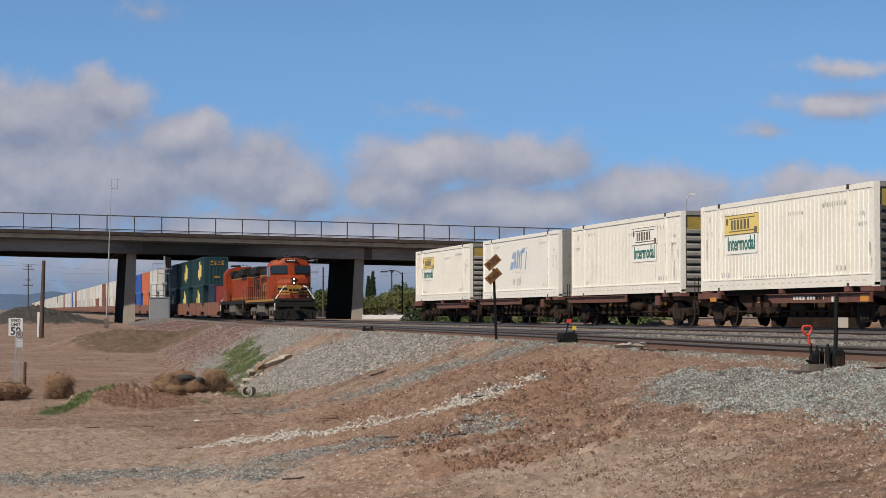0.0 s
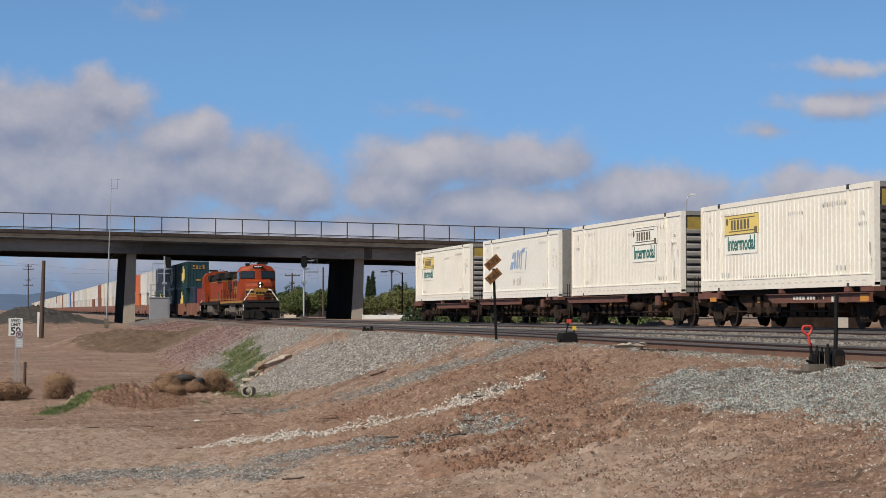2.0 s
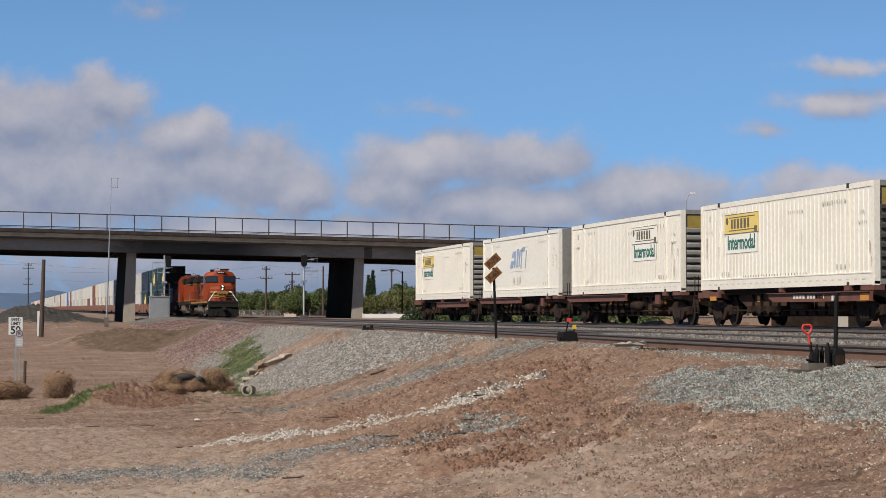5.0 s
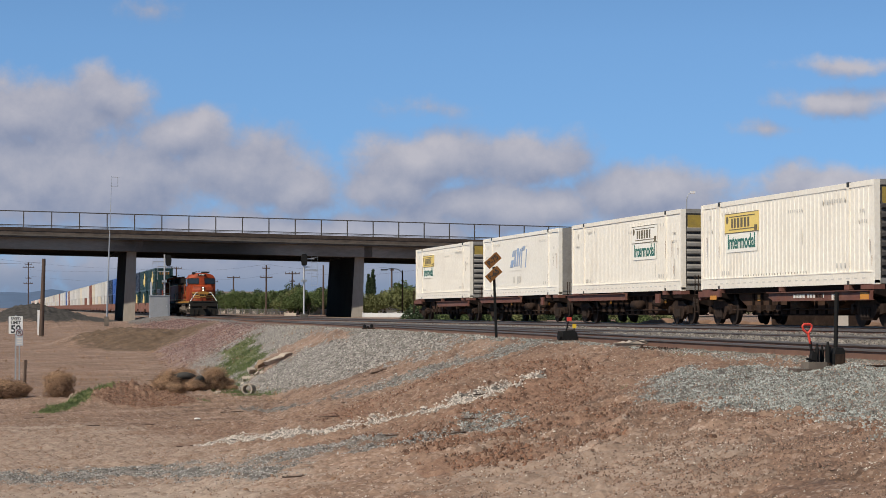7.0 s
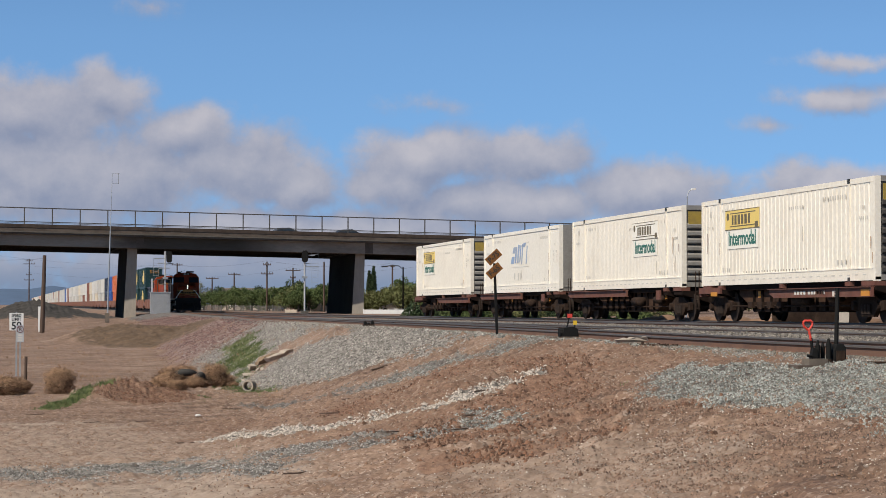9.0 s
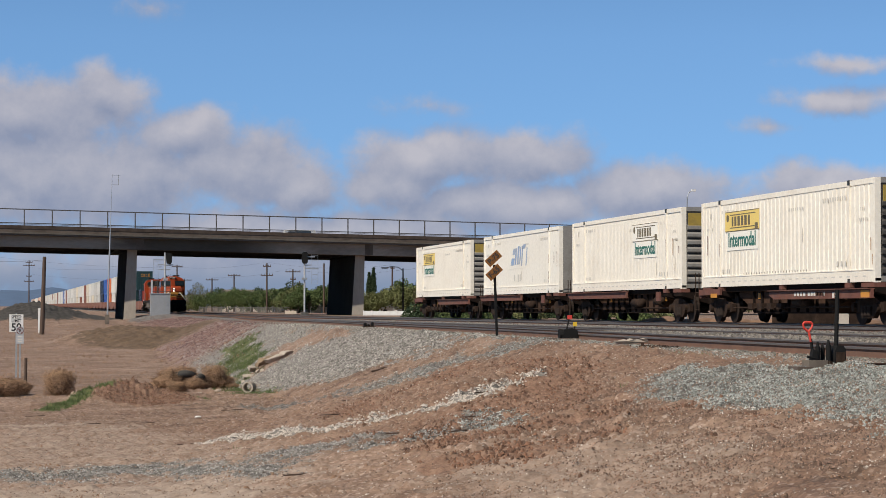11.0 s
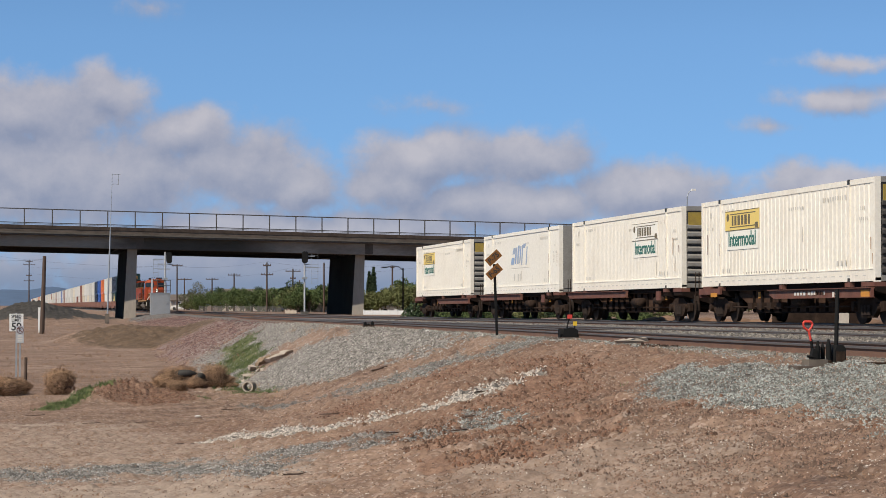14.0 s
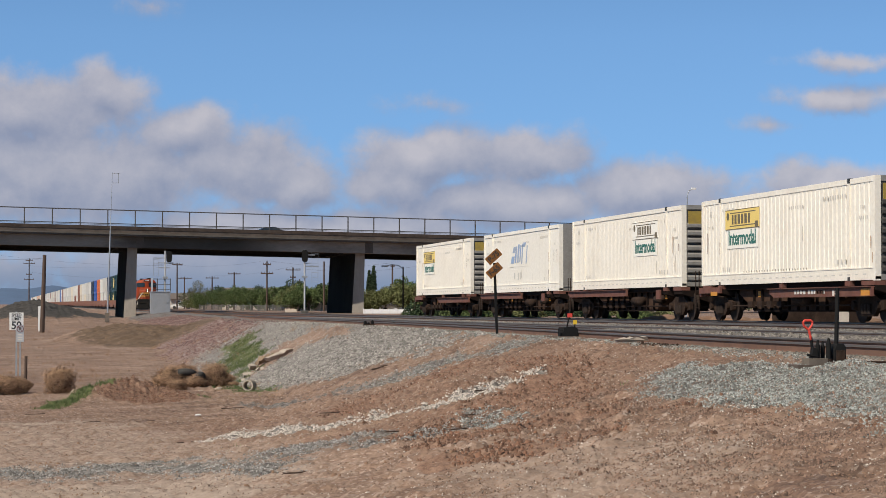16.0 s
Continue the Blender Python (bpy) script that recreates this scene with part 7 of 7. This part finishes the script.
# ---- brush, litter and stones on the lot ----
def tumbleweed(x, y, r, flat, seed):
    """A ball of fine dry springy stems round a dark loose tangle."""
    rng = np.random.RandomState(seed)
    n = 3000
    d = rng.normal(size=(n, 3))
    d /= np.linalg.norm(d, axis=1)[:, None]
    turn = np.cross(d, rng.normal(size=(n, 3)))
    turn /= np.linalg.norm(turn, axis=1)[:, None]
    side = np.cross(d, turn) * r * 0.0095
    swell = 1 + 0.16 * np.sin(d[:, 0] * 5 + seed) * np.sin(d[:, 1] * 4 + 2 * seed) + 0.12 * np.sin(d[:, 2] * 6 + seed)
    p = d * (r * swell * rng.uniform(0.7, 1.0, n))[:, None]
    rows = []
    for q in range(4):
        v = p.copy()
        v[:, 2] = np.maximum(v[:, 2] * flat, -r * flat * 0.9)
        rows += [v - side, v + side]
        p = p + (turn * 0.8 + d * (0.12 if seed % 2 else -0.06) + rng.normal(size=(n, 3)) * 0.45) * r * 0.10
    co = np.stack(rows, 1).reshape(-1, 3)
    quads = (np.array([(0, 2, 3, 1), (2, 4, 5, 3), (4, 6, 7, 5)])[None] + 8 * np.arange(n)[:, None, None]).reshape(-1, 4)
    me = bpy.data.meshes.new("stem_tangle")
    me.from_pydata(co.tolist(), [], quads.tolist())
    me.materials.append(M["dry_weed"])
    t = thing("tumbleweed", "dry brown rounded tumbleweed resting on the dirt", "tumbleweed", "tumbleweeds on the lot", at=pose(x, y, float(ground_z(x, y)) + r * flat * 0.82))
    part("stem_tangle", me, None, t)
    bm = B()
    bmesh.ops.create_icosphere(bm, subdivisions=3, radius=r * 0.74)
    for v in bm.verts:
        v.co *= 1 + 0.3 * noise.noise(v.co * (9 / r) + Vector((seed, 0, 0)))
        v.co.z *= flat
    part("core", bm, "weed_core", t)


for k, (px, zz, r, flat) in enumerate(((105, 67, 0.5, 0.95), (8, 66, 0.55, 0.6), (34, 68, 0.4, 0.7), (300, 74, 0.52, 0.75), (325, 75, 0.5, 0.8), (378, 74, 0.5, 0.85), (312, 71, 0.34, 0.6), (396, 77, 0.36, 0.7), (282, 75, 0.34, 0.7), (343, 72.5, 0.34, 0.65), (358, 73.5, 0.38, 0.8), (330, 76, 0.42, 0.9), (268, 76, 0.2, 0.6), (410, 76, 0.22, 0.6))):
    tumbleweed(*spot(px, zz), r, flat, 30 + k)


def torus(bm, R, r, seg=20, ring=8):
    vs = [[bm.verts.new(((R + r * math.cos(b)) * math.cos(a), r * math.sin(b), (R + r * math.cos(b)) * math.sin(a))) for b in (2 * math.pi * j / ring for j in range(ring))] for a in (2 * math.pi * i / seg for i in range(seg))]
    for i in range(seg):
        for j in range(ring):
            bm.faces.new((vs[i][j], vs[(i + 1) % seg][j], vs[(i + 1) % seg][(j + 1) % ring], vs[i][(j + 1) % ring]))
    return bm


x, y = spot(440, 68)
ring = B()
outer, inner = [], []
for k in range(20):
    a = 2 * math.pi * k / 20
    for ring_of, rr in ((outer, 0.17), (inner, 0.13)):
        ring_of.append([ring.verts.new((rr * math.cos(a), yy, rr * math.sin(a))) for yy in (-0.2, 0.25)])
for k in range(20):
    n = (k + 1) % 20
    ring.faces.new((outer[k][0], outer[n][0], outer[n][1], outer[k][1]))
    ring.faces.new((inner[k][0], inner[k][1], inner[n][1], inner[n][0]))
    ring.faces.new((outer[k][0], inner[k][0], inner[n][0], outer[n][0]))
    ring.faces.new((outer[k][1], outer[n][1], inner[n][1], inner[k][1]))
solid("concrete_pipe", ring, "bleached", "short pale concrete pipe lying in the weeds", "pipe", at=pose(x, y, float(ground_z(x, y)) + 0.19, 0, 8, -20))
for px, zz, r, tilt in ((324, 74.6, 0.34, 66), (348, 73.6, 0.27, 20)):
    x, y = spot(px, zz)
    solid("old_tyre", torus(B(), r, 0.12, 28, 10), "tyre", "worn black tyre dumped among dry weeds", "tyre", "tyres in the weeds", at=pose(x, y - 0.4, float(ground_z(x, y)) + (0.42 if tilt > 40 else 0.2), tilt, 10, 65 if tilt < 40 else 20), smooth=True)


def plank(px, zz, length, w, h, yaw, pitch, mat, label, name="plank"):
    """A broken, uneven piece of timber."""
    x, y = spot(px, zz)
    rng = random.Random(px)
    n = 7
    top = [(-length / 2 + length * q / n, h * rng.uniform(0.55, 1.1)) for q in range(n + 1)]
    bm = prism(B(), [(-length / 2 + 0.02, 0)] + top + [(length / 2 + 0.04, 0)], -w / 2, w / 2, 1)
    for v in bm.verts:
        v.co.y *= rng.uniform(0.5, 1.15)
        v.co.z += rng.uniform(-0.12, 0.12) * h
        v.co.x += rng.uniform(-0.06, 0.06) * length
    solid(name, bm, mat, label, "timber", at=pose(x, y, float(ground_z(x, y)) + 0.03, 0, -pitch, yaw))


plank(494, 82, 1.15, 0.3, 0.17, 32, 17, "bleached", "long pale broken concrete beam on the bank", "concrete_beam")
plank(474, 84, 1.0, 0.4, 0.2, 24, 16, "worn_timber", "brown broken timber beam on the rocky bank")
for px, zz, r, tall in ((438, 82, 0.26, 0.7), (447, 83.5, 0.2, 1.1), (458, 82, 0.28, 0.4), (430, 81, 0.16, 0.5), (466, 81, 0.14, 0.5), (385, 71, 0.12, 0.5), (402, 70.5, 0.1, 0.5), (352, 69, 0.1, 0.5)):
    x, y = spot(px, zz)
    bm = B()
    bmesh.ops.create_icosphere(bm, subdivisions=1, radius=r)
    for v in bm.verts:
        v.co *= 1 + 0.55 * noise.cell(v.co * (1.6 / r) + Vector((px, 0, 0))) - 0.2
        v.co = Vector((v.co.x * 1.25, v.co.y, v.co.z * tall))
    solid("concrete_lump", bm, "bleached", "pale broken concrete lump on the bank", "rubble", "lumps of rubble by the bank", at=pose(x, y, float(ground_z(x, y)) + r * tall * 0.4, 0, -12, px))
plank(1112, 41, 0.6, 0.2, 0.09, 10, 2, "bleached", "weathered pale board lying against the siding rail", "board")
bx, by = spot(1168, 39)
rng = np.random.RandomState(5)
stones("rubble", bx + rng.normal(0, 0.16, 140), by + rng.normal(0, 0.9, 140), 0.034, "truck_iron", "dark broken lumps heaped beside the siding rail")
for px, zz, n, rad in ((862, 21.0, 260, 0.17), (742, 25.5, 220, 0.2), (905, 22.5, 160, 0.14), (805, 23.5, 160, 0.15), (640, 30.5, 120, 0.16)):
    cx, cy = spot(px, zz)
    stones("soil_clods", cx + rng.normal(0, rad, n), cy + rng.normal(0, rad * 2.6, n), 0.021, "loam_clod", "heap of reddish broken clods on the bank")
plank(670, 53, 0.45, 0.06, 0.04, 20, 14, "wood_pole", "dark stick lying on the rocky bank", "stick")
for px, zz, ln, yaw in ((812, 25.3, 0.22, 20), (695, 27.0, 0.2, 5), (580, 33, 0.28, 8), (860, 31, 0.5, 35), (425, 44, 0.35, 5), (160, 42, 0.3, 3), (520, 23.4, 0.25, 10), (690, 83, 0.5, 10), (800, 62, 0.5, 12), (310, 95, 0.7, 4), (335, 97, 0.5, 12), (270, 92, 0.5, 3), (410, 52, 0.5, 6), (250, 43, 0.45, 4), (60, 47, 0.4, 2), (330, 34, 0.3, 5), (545, 47, 0.3, 20), (830, 26.5, 0.25, 25), (795, 29, 0.3, 15), (620, 40, 0.35, 18), (930, 24, 0.2, 12)):
    plank(px, zz, ln, 0.035, 0.018, yaw, 2, "wood_pole", "dark splinter of wood on the ground", "stick")
for px, zz in ((350, 46), (160, 60), (755, 66), (1258, 37), (798, 72)):
    x, y = spot(px, zz)
    bm = B()
    bmesh.ops.create_icosphere(bm, subdivisions=2, radius=0.07)
    for v in bm.verts:
        v.co *= 1 + 0.3 * noise.noise(v.co * 9 + Vector((px, 0, 0)))
        v.co.z *= 0.35
    solid("pale_scrap", bm, "sign_white", "crumpled pale scrap lying on the ground", "litter", at=pose(x, y, float(ground_z(x, y)) + 0.04))


def tufts(x, y, height, mat, label, seed, per=9):
    rng = np.random.RandomState(seed)
    n = len(x) * per
    xx, yy = np.repeat(x, per) + rng.normal(0, 0.07, n), np.repeat(y, per) + rng.normal(0, 0.07, n)
    zz = ground_z(xx, yy)
    a, h = rng.uniform(0, 6.28, n), height * rng.uniform(0.5, 1.3, n)
    w = 0.007
    dx, dy = np.cos(a) * w, np.sin(a) * w
    lean = rng.normal(0, 0.4, (n, 2)) * h[:, None]
    co = np.stack([np.stack([xx - dx, yy - dy, zz - 0.02], -1), np.stack([xx + dx, yy + dy, zz - 0.02], -1), np.stack([xx + lean[:, 0], yy + lean[:, 1], zz + h], -1)], 1).reshape(-1, 3)
    me = bpy.data.meshes.new("grass")
    me.from_pydata(co.tolist(), [], np.arange(3 * n).reshape(-1, 3).tolist())
    me.materials.append(M[mat])
    tagged(new("grass", me), label, "grass", kind="stuff")


tufts(*scatter(34000, 0.5, 12.5, 52, 125, lambda x, y: ground_masks(x, y)[3] * 0.9, 41), 0.075, "grass_green", "fresh green weeds at the foot of the bank", 42, 15)
tufts(*scatter(1500, 1.0, 12.0, 22, 70, lambda x, y: (lumps(x, y, 4, 77) > 0.42) * 0.5, 43), 0.06, "grass_green", "sparse small green weeds in the dirt", 44, 6)
tufts(*scatter(4000, -0.3, 8.5, 58, 84, lambda x, y: (lumps(x, y, 2.5, 78) > 0.2) * 0.5, 45), 0.07, "dry_weed", "low dry brown weeds on the lot", 46, 6)
stones("soil_clods", *scatter(9000, -0.5, 11.0, 20, 100, lambda x, y: 0.08 + 0.5 * (lumps(x, y, 2.0, 79) > 0.3), 47), 0.022, "soil", "brown clods of dry soil on the lot")
stones("dark_chips", *scatter(4500, -0.5, 11.0, 20, 90, lambda x, y: 0.05 + 0.6 * (lumps(x, y, 3.0, 80) > 0.3), 48), 0.013, "wood_pole", "dark chips and bark strewn over the dirt")


# ---- trees and houses beyond the tracks ----
def tree(kind, seed, h, spread, leafmat, leaf_n=1500, leaf=0.165):
    rng = np.random.RandomState(seed)
    t = thing("tree", {"round": "green leafy tree beyond the tracks", "olive": "olive-green bushy tree beyond the tracks", "cypress": "dark narrow cypress tree among houses", "bare": "grey half-bare tree beyond the tracks"}[kind], "tree", "trees beyond the tracks")
    bm = B()
    rod(bm, (0, 0, 0), (0.1, 0, h * 0.45), 0.035 * h, 8, 0.02 * h)
    tips = []
    for k in range(9):
        a, r = rng.uniform(0, 6.28), spread * rng.uniform(0.35, 0.8)
        top = Vector((math.cos(a) * r, math.sin(a) * r, h * rng.uniform(0.55, 0.85)))
        if kind == "cypress":
            top = Vector((math.cos(a) * 0.3, math.sin(a) * 0.3, h * rng.uniform(0.4, 0.95)))
        rod(bm, (0.05, 0, h * rng.uniform(0.2, 0.42)), top, 0.016 * h, 6, 0.004 * h)
        tips.append(top)
    part("trunk", bm, "bark", t)
    cents = []
    for k in range(90 if kind == "cypress" else 26):
        if kind == "cypress":
            z = rng.uniform(0.06, 1.0)
            rr = spread * (1 - z) ** 0.6 * 0.9
            a = rng.uniform(0, 6.28)
            cents.append((Vector((math.cos(a) * rr * 0.5, math.sin(a) * rr * 0.5, z * h)), 0.22 * spread + 0.4 * spread * (1 - z)))
        else:
            u = Vector(rng.normal(size=3)).normalized() * rng.uniform(0.3, 1.0)
            cents.append((Vector((u.x * spread, u.y * spread, h * (0.56 + 0.36 * u.z))), spread * rng.uniform(0.2, 0.42)))
    if kind == "bare":
        cents = cents[:14]
    co, faces = [], []
    for k in range(leaf_n):
        c, r = cents[rng.randint(len(cents))]
        d = Vector(rng.normal(size=3)).normalized() * r * rng.uniform(0.55, 1.05)
        p = c + d
        p.z = max(p.z, 0.15)
        u = Vector(rng.normal(size=3)).normalized() * leaf
        w = u.cross(Vector(rng.normal(size=3))).normalized() * leaf * 0.6
        i = len(co)
        co += [p - u, p + w, p + u, p - w]
        faces.append((i, i + 1, i + 2, i + 3))
    me = bpy.data.meshes.new("crown")
    me.from_pydata([tuple(v) for v in co], [], faces)
    me.materials.append(M[leafmat])
    part("crown", me, None, t)
    return t


KINDS = [tree("round", 1, 5.6, 2.9, "leaf", 4200), tree("round", 2, 5.0, 3.2, "leaf", 4200), tree("olive", 3, 4.6, 3.0, "leaf_olive", 4200), tree("round", 4, 6.3, 2.8, "leaf_dark", 4000),
         tree("bare", 5, 7.0, 3.6, "leaf_grey", 2800), tree("cypress", 6, 8.5, 0.85, "leaf_dark", 4200, 0.15), tree("olive", 7, 3.4, 2.6, "leaf_olive", 3600)]
TREES = [(348, 470, 4, 1.0), (337, 430, 6, 0.8), (360, 400, 1, 0.9), (400, 390, 0, 1.0), (385, 420, 3, 0.9), (425, 385, 1, 1.05), (445, 380, 0, 0.95), (458, 370, 3, 0.85), (472, 365, 1, 1.05), (488, 372, 0, 1.0),
         (500, 400, 4, 0.7), (512, 350, 2, 1.15), (527, 345, 1, 1.1), (522, 352, 3, 1.0), (546, 345, 0, 0.95), (560, 360, 1, 1.0), (575, 350, 3, 0.9), (590, 350, 0, 1.0), (610, 350, 1, 1.0), (393, 520, 5, 0.75), (428, 540, 5, 0.75), (567, 430, 5, 0.75),
         (503, 500, 5, 0.55), (652, 340, 5, 0.92), (660, 340, 5, 1.02), (656, 344, 5, 0.85), (650, 300, 6, 1.0), (672, 310, 2, 0.95), (690, 300, 2, 1.0), (706, 310, 6, 1.2), (720, 300, 2, 1.0), (738, 300, 2, 1.0), (745, 320, 6, 1.1),
         (760, 310, 2, 1.0), (730, 330, 6, 1.3), (640, 320, 6, 0.8), (320, 520, 6, 0.8), (308, 560, 4, 0.6), (780, 300, 1, 1.0), (810, 300, 2, 1.0), (850, 300, 6, 1.0)]
for k, (px, zz, kind, s) in enumerate(TREES):
    x, y = spot(px, zz)
    m = pose(x, y, float(ground_z(x, y)) - 0.1, 0, 0, k * 67)
    src = KINDS[kind]
    t = copy_thing(src, m)
    t.scale = (s * 0.92, s * 0.92, s * 0.8)
for k in KINDS:
    k.matrix_basis = pose(60 + 9 * KINDS.index(k), 340, float(ground_z(60.0, 340.0)) - 0.1)


def bush(px, zz, r, mat, seed):
    rng = np.random.RandomState(seed)
    x, y = spot(px, zz)
    co, faces = [], []
    for k in range(700 if r < 1 else 1800):
        u = Vector(rng.normal(size=3)).normalized() * rng.uniform(0.5, 1.0)
        p = Vector((u.x * r * 1.3, u.y * r, abs(u.z) * r * 0.8 * (1 + 0.4 * math.sin(u.x * 5 + seed))))
        a = Vector(rng.normal(size=3)).normalized() * 0.06 * (1 if r < 1 else 1.5)
        b = a.cross(Vector(rng.normal(size=3))).normalized() * 0.045 * (1 if r < 1 else 1.5)
        i = len(co)
        co += [p - a, p + b, p + a, p - b]
        faces.append((i, i + 1, i + 2, i + 3))
    me = bpy.data.meshes.new("bush")
    me.from_pydata([tuple(v) for v in co], [], faces)
    me.materials.append(M[mat])
    tagged(new("bush", me), "low scrubby bush beyond the standing cars", "bush", "bushes beyond the cars").matrix_basis = pose(x, y, float(ground_z(x, y)) - 0.05)


for k, px in enumerate((800, 845, 900, 935, 1062, 1085, 1100, 1120, 1138)):
    bush(px, 128 if px < 1000 else 112, 0.55 if k % 2 else 0.4, "leaf" if k % 3 else "leaf_olive", k)
for k, px in enumerate(range(742, 1160, 24)):
    bush(px, 185 + 12 * (k % 4), 1.35 + 0.3 * math.sin(k * 2.3), ("leaf_dark", "leaf", "leaf_olive")[k % 3], 60 + k)
for k, (px, zz, r) in enumerate(((1160, 104, 0.5), (1180, 104, 0.55), (1215, 100, 0.5), (1310, 98, 0.45), (1345, 98, 0.4), (1240, 99, 0.5), (1275, 99, 0.45), (1380, 97, 0.5), (1420, 97, 0.45), (1530, 95, 0.5))):
    x, y = spot(px, zz)
    bm = B()
    bmesh.ops.create_icosphere(bm, subdivisions=3, radius=r)
    for v in bm.verts:
        v.co *= 1 + 0.25 * noise.noise(v.co * 3 + Vector((k, 0, 0)))
        v.co = Vector((v.co.x * 1.8, v.co.y, max(v.co.z, -0.1) * 0.7))
    solid("dirt_mound", bm, "soil", "small brown mound of dirt beyond the cars", "dirt mound", at=pose(x, y, float(ground_z(x, y)) - 0.02))


def house(px, zz, w, d, h, turn, wall="stucco"):
    x, y = spot(px, zz)
    g = thing("house", "low pale house with pitched dark roof among trees", "house", "houses beyond the tracks", at=pose(x, y, float(ground_z(x, y)) - 0.2, 0, 0, turn))
    part("wall", box(B(), -w / 2, w / 2, -d / 2, d / 2, 0, h), wall, g)
    part("roof", prism(B(), [(-d / 2 - 0.5, h), (0, h + d * 0.22), (d / 2 + 0.5, h), (d / 2 + 0.5, h - 0.12), (0, h + d * 0.22 - 0.14), (-d / 2 - 0.5, h - 0.12)], -w / 2 - 0.4, w / 2 + 0.4, 0), "shingle", g)
    for k in (-0.28, 0.22):
        f = part("window", box(B(), w * k - 0.6, w * k + 0.6, -d / 2 - 0.04, -d / 2 + 0.05, 1.0, 2.1), "sign_white", g)
        part("pane", box(B(), w * k - 0.52, w * k + 0.52, -d / 2 - 0.05, -d / 2 - 0.035, 1.08, 2.02), "glass_dark", f)
    part("door", box(B(), -0.45, 0.45, -d / 2 - 0.04, -d / 2 + 0.05, 0.2, 2.2), "wood_pole", g)


house(568, 352, 5, 5, 2.0, 35)
house(652, 350, 6, 5, 1.5, 75)
house(325, 520, 8, 6, 2.4, 10)
house(440, 430, 10, 8, 2.6, -10)
house(660, 330, 9, 6, 1.5, 8)


def long_fence(px0, z0, px1, z1, h, mat, label, n):
    f = thing("fence", label, "fence")
    (x0, y0), (x1, y1) = spot(px0, z0), spot(px1, z1)
    yaw = math.degrees(math.atan2(y1 - y0, x1 - x0))
    step = math.hypot(x1 - x0, y1 - y0) / n
    bm = B()
    if mat == "block":
        for q in np.arange(0.04, step - 0.04, 0.17):
            box(bm, q, q + 0.06, -0.02, 0.02, 0.05, h)
        box(bm, 0.04, step - 0.04, 0.02, 0.05, h - 0.12, h - 0.05)
    else:
        box(bm, 0.04, step - 0.04, -0.03, 0.03, 0.05, h)
    panel = mesh_of(bm, "panel", mat)
    post = mesh_of(box(B(), -0.06, 0.06, -0.06, 0.06, 0, h + 0.12), "post", mat)
    for k in range(n):
        x, y = x0 + (x1 - x0) * k / n, y0 + (y1 - y0) * k / n
        m = pose(x, y, float(ground_z(x, y)) - 0.05, 0, 0, yaw)
        part("panel", panel, None, f, at=m)
        part("post", post, None, f, at=m)


long_fence(352, 350, 508, 345, 0.95, "block", "pale grey fence in front of the trees", 12)
long_fence(504, 300, 524, 300, 0.45, "stucco", "low pale wall behind the tracks", 3)
long_fence(642, 262, 760, 262, 0.55, "sign_white", "long low white barrier behind the tracks", 8)
for px, zz, mat, label in ((487, 380, "car_blue", "dark blue parked car beyond the tracks"), (700, 300, "car_white", "white parked car beyond the tracks"), (790, 300, "car_white", "white parked car beyond the standing cars"),
                           (320, 480, "car_white", "white parked car by far houses")):
    x, y = spot(px, zz)
    road_car(label, mat).matrix_basis = pose(x, y, float(ground_z(x, y)), 0, 0, 95 if mat == "car_blue" else 170)
x, y = spot(1490, 92)
shed = thing("equipment_box", "low brown equipment box with a pale panel beyond the cars", "equipment box", at=pose(x, y, float(ground_z(x, y)) - 0.02))
part("body", box(B(), -2.6, 1.0, 0, 1.2, 0, 0.62), "truck_iron", shed)
part("panel", box(B(), -0.35, 0.25, -0.03, 0.0, 0.05, 0.58), "stucco", shed)


# ---- far hills ----
def hills():
    n = 160
    px = np.linspace(-900, 2600, n)
    prof = 17 + 6 * np.sin(px / 210 + 1) + 5 * np.sin(px / 83) + 3 * np.sin(px / 31) + 6 * np.exp(-((px - 20) / 160) ** 2)
    lat = (px - 17) * 0.98211
    rows = []
    for k, (back, s) in enumerate(((-250, 0.0), (-120, 0.55), (0, 1.0), (500, 0.3))):
        rows.append(np.stack([lat * (1 + back / 4000), np.full(n, 4000.0 + back), 6 + prof * s * (1 + 0.12 * np.sin(px / 17 + k))], -1))
    P = np.stack(rows)
    me = grid_mesh("hills", P[..., 0], P[..., 1], P[..., 2])
    me.materials.append(M["mountain"])
    tagged(new("backdrop", me), "hazy blue distant hills along the horizon", "hills", kind="structure")


hills()

tufts(*scatter(5000, -0.5, 12.0, 85, 210, lambda x, y: (lumps(x, y, 7, 90) > 0.1) * 0.6, 91), 0.16, "dry_weed", "scattered dry grass on the far lot", 92, 6)


motions()
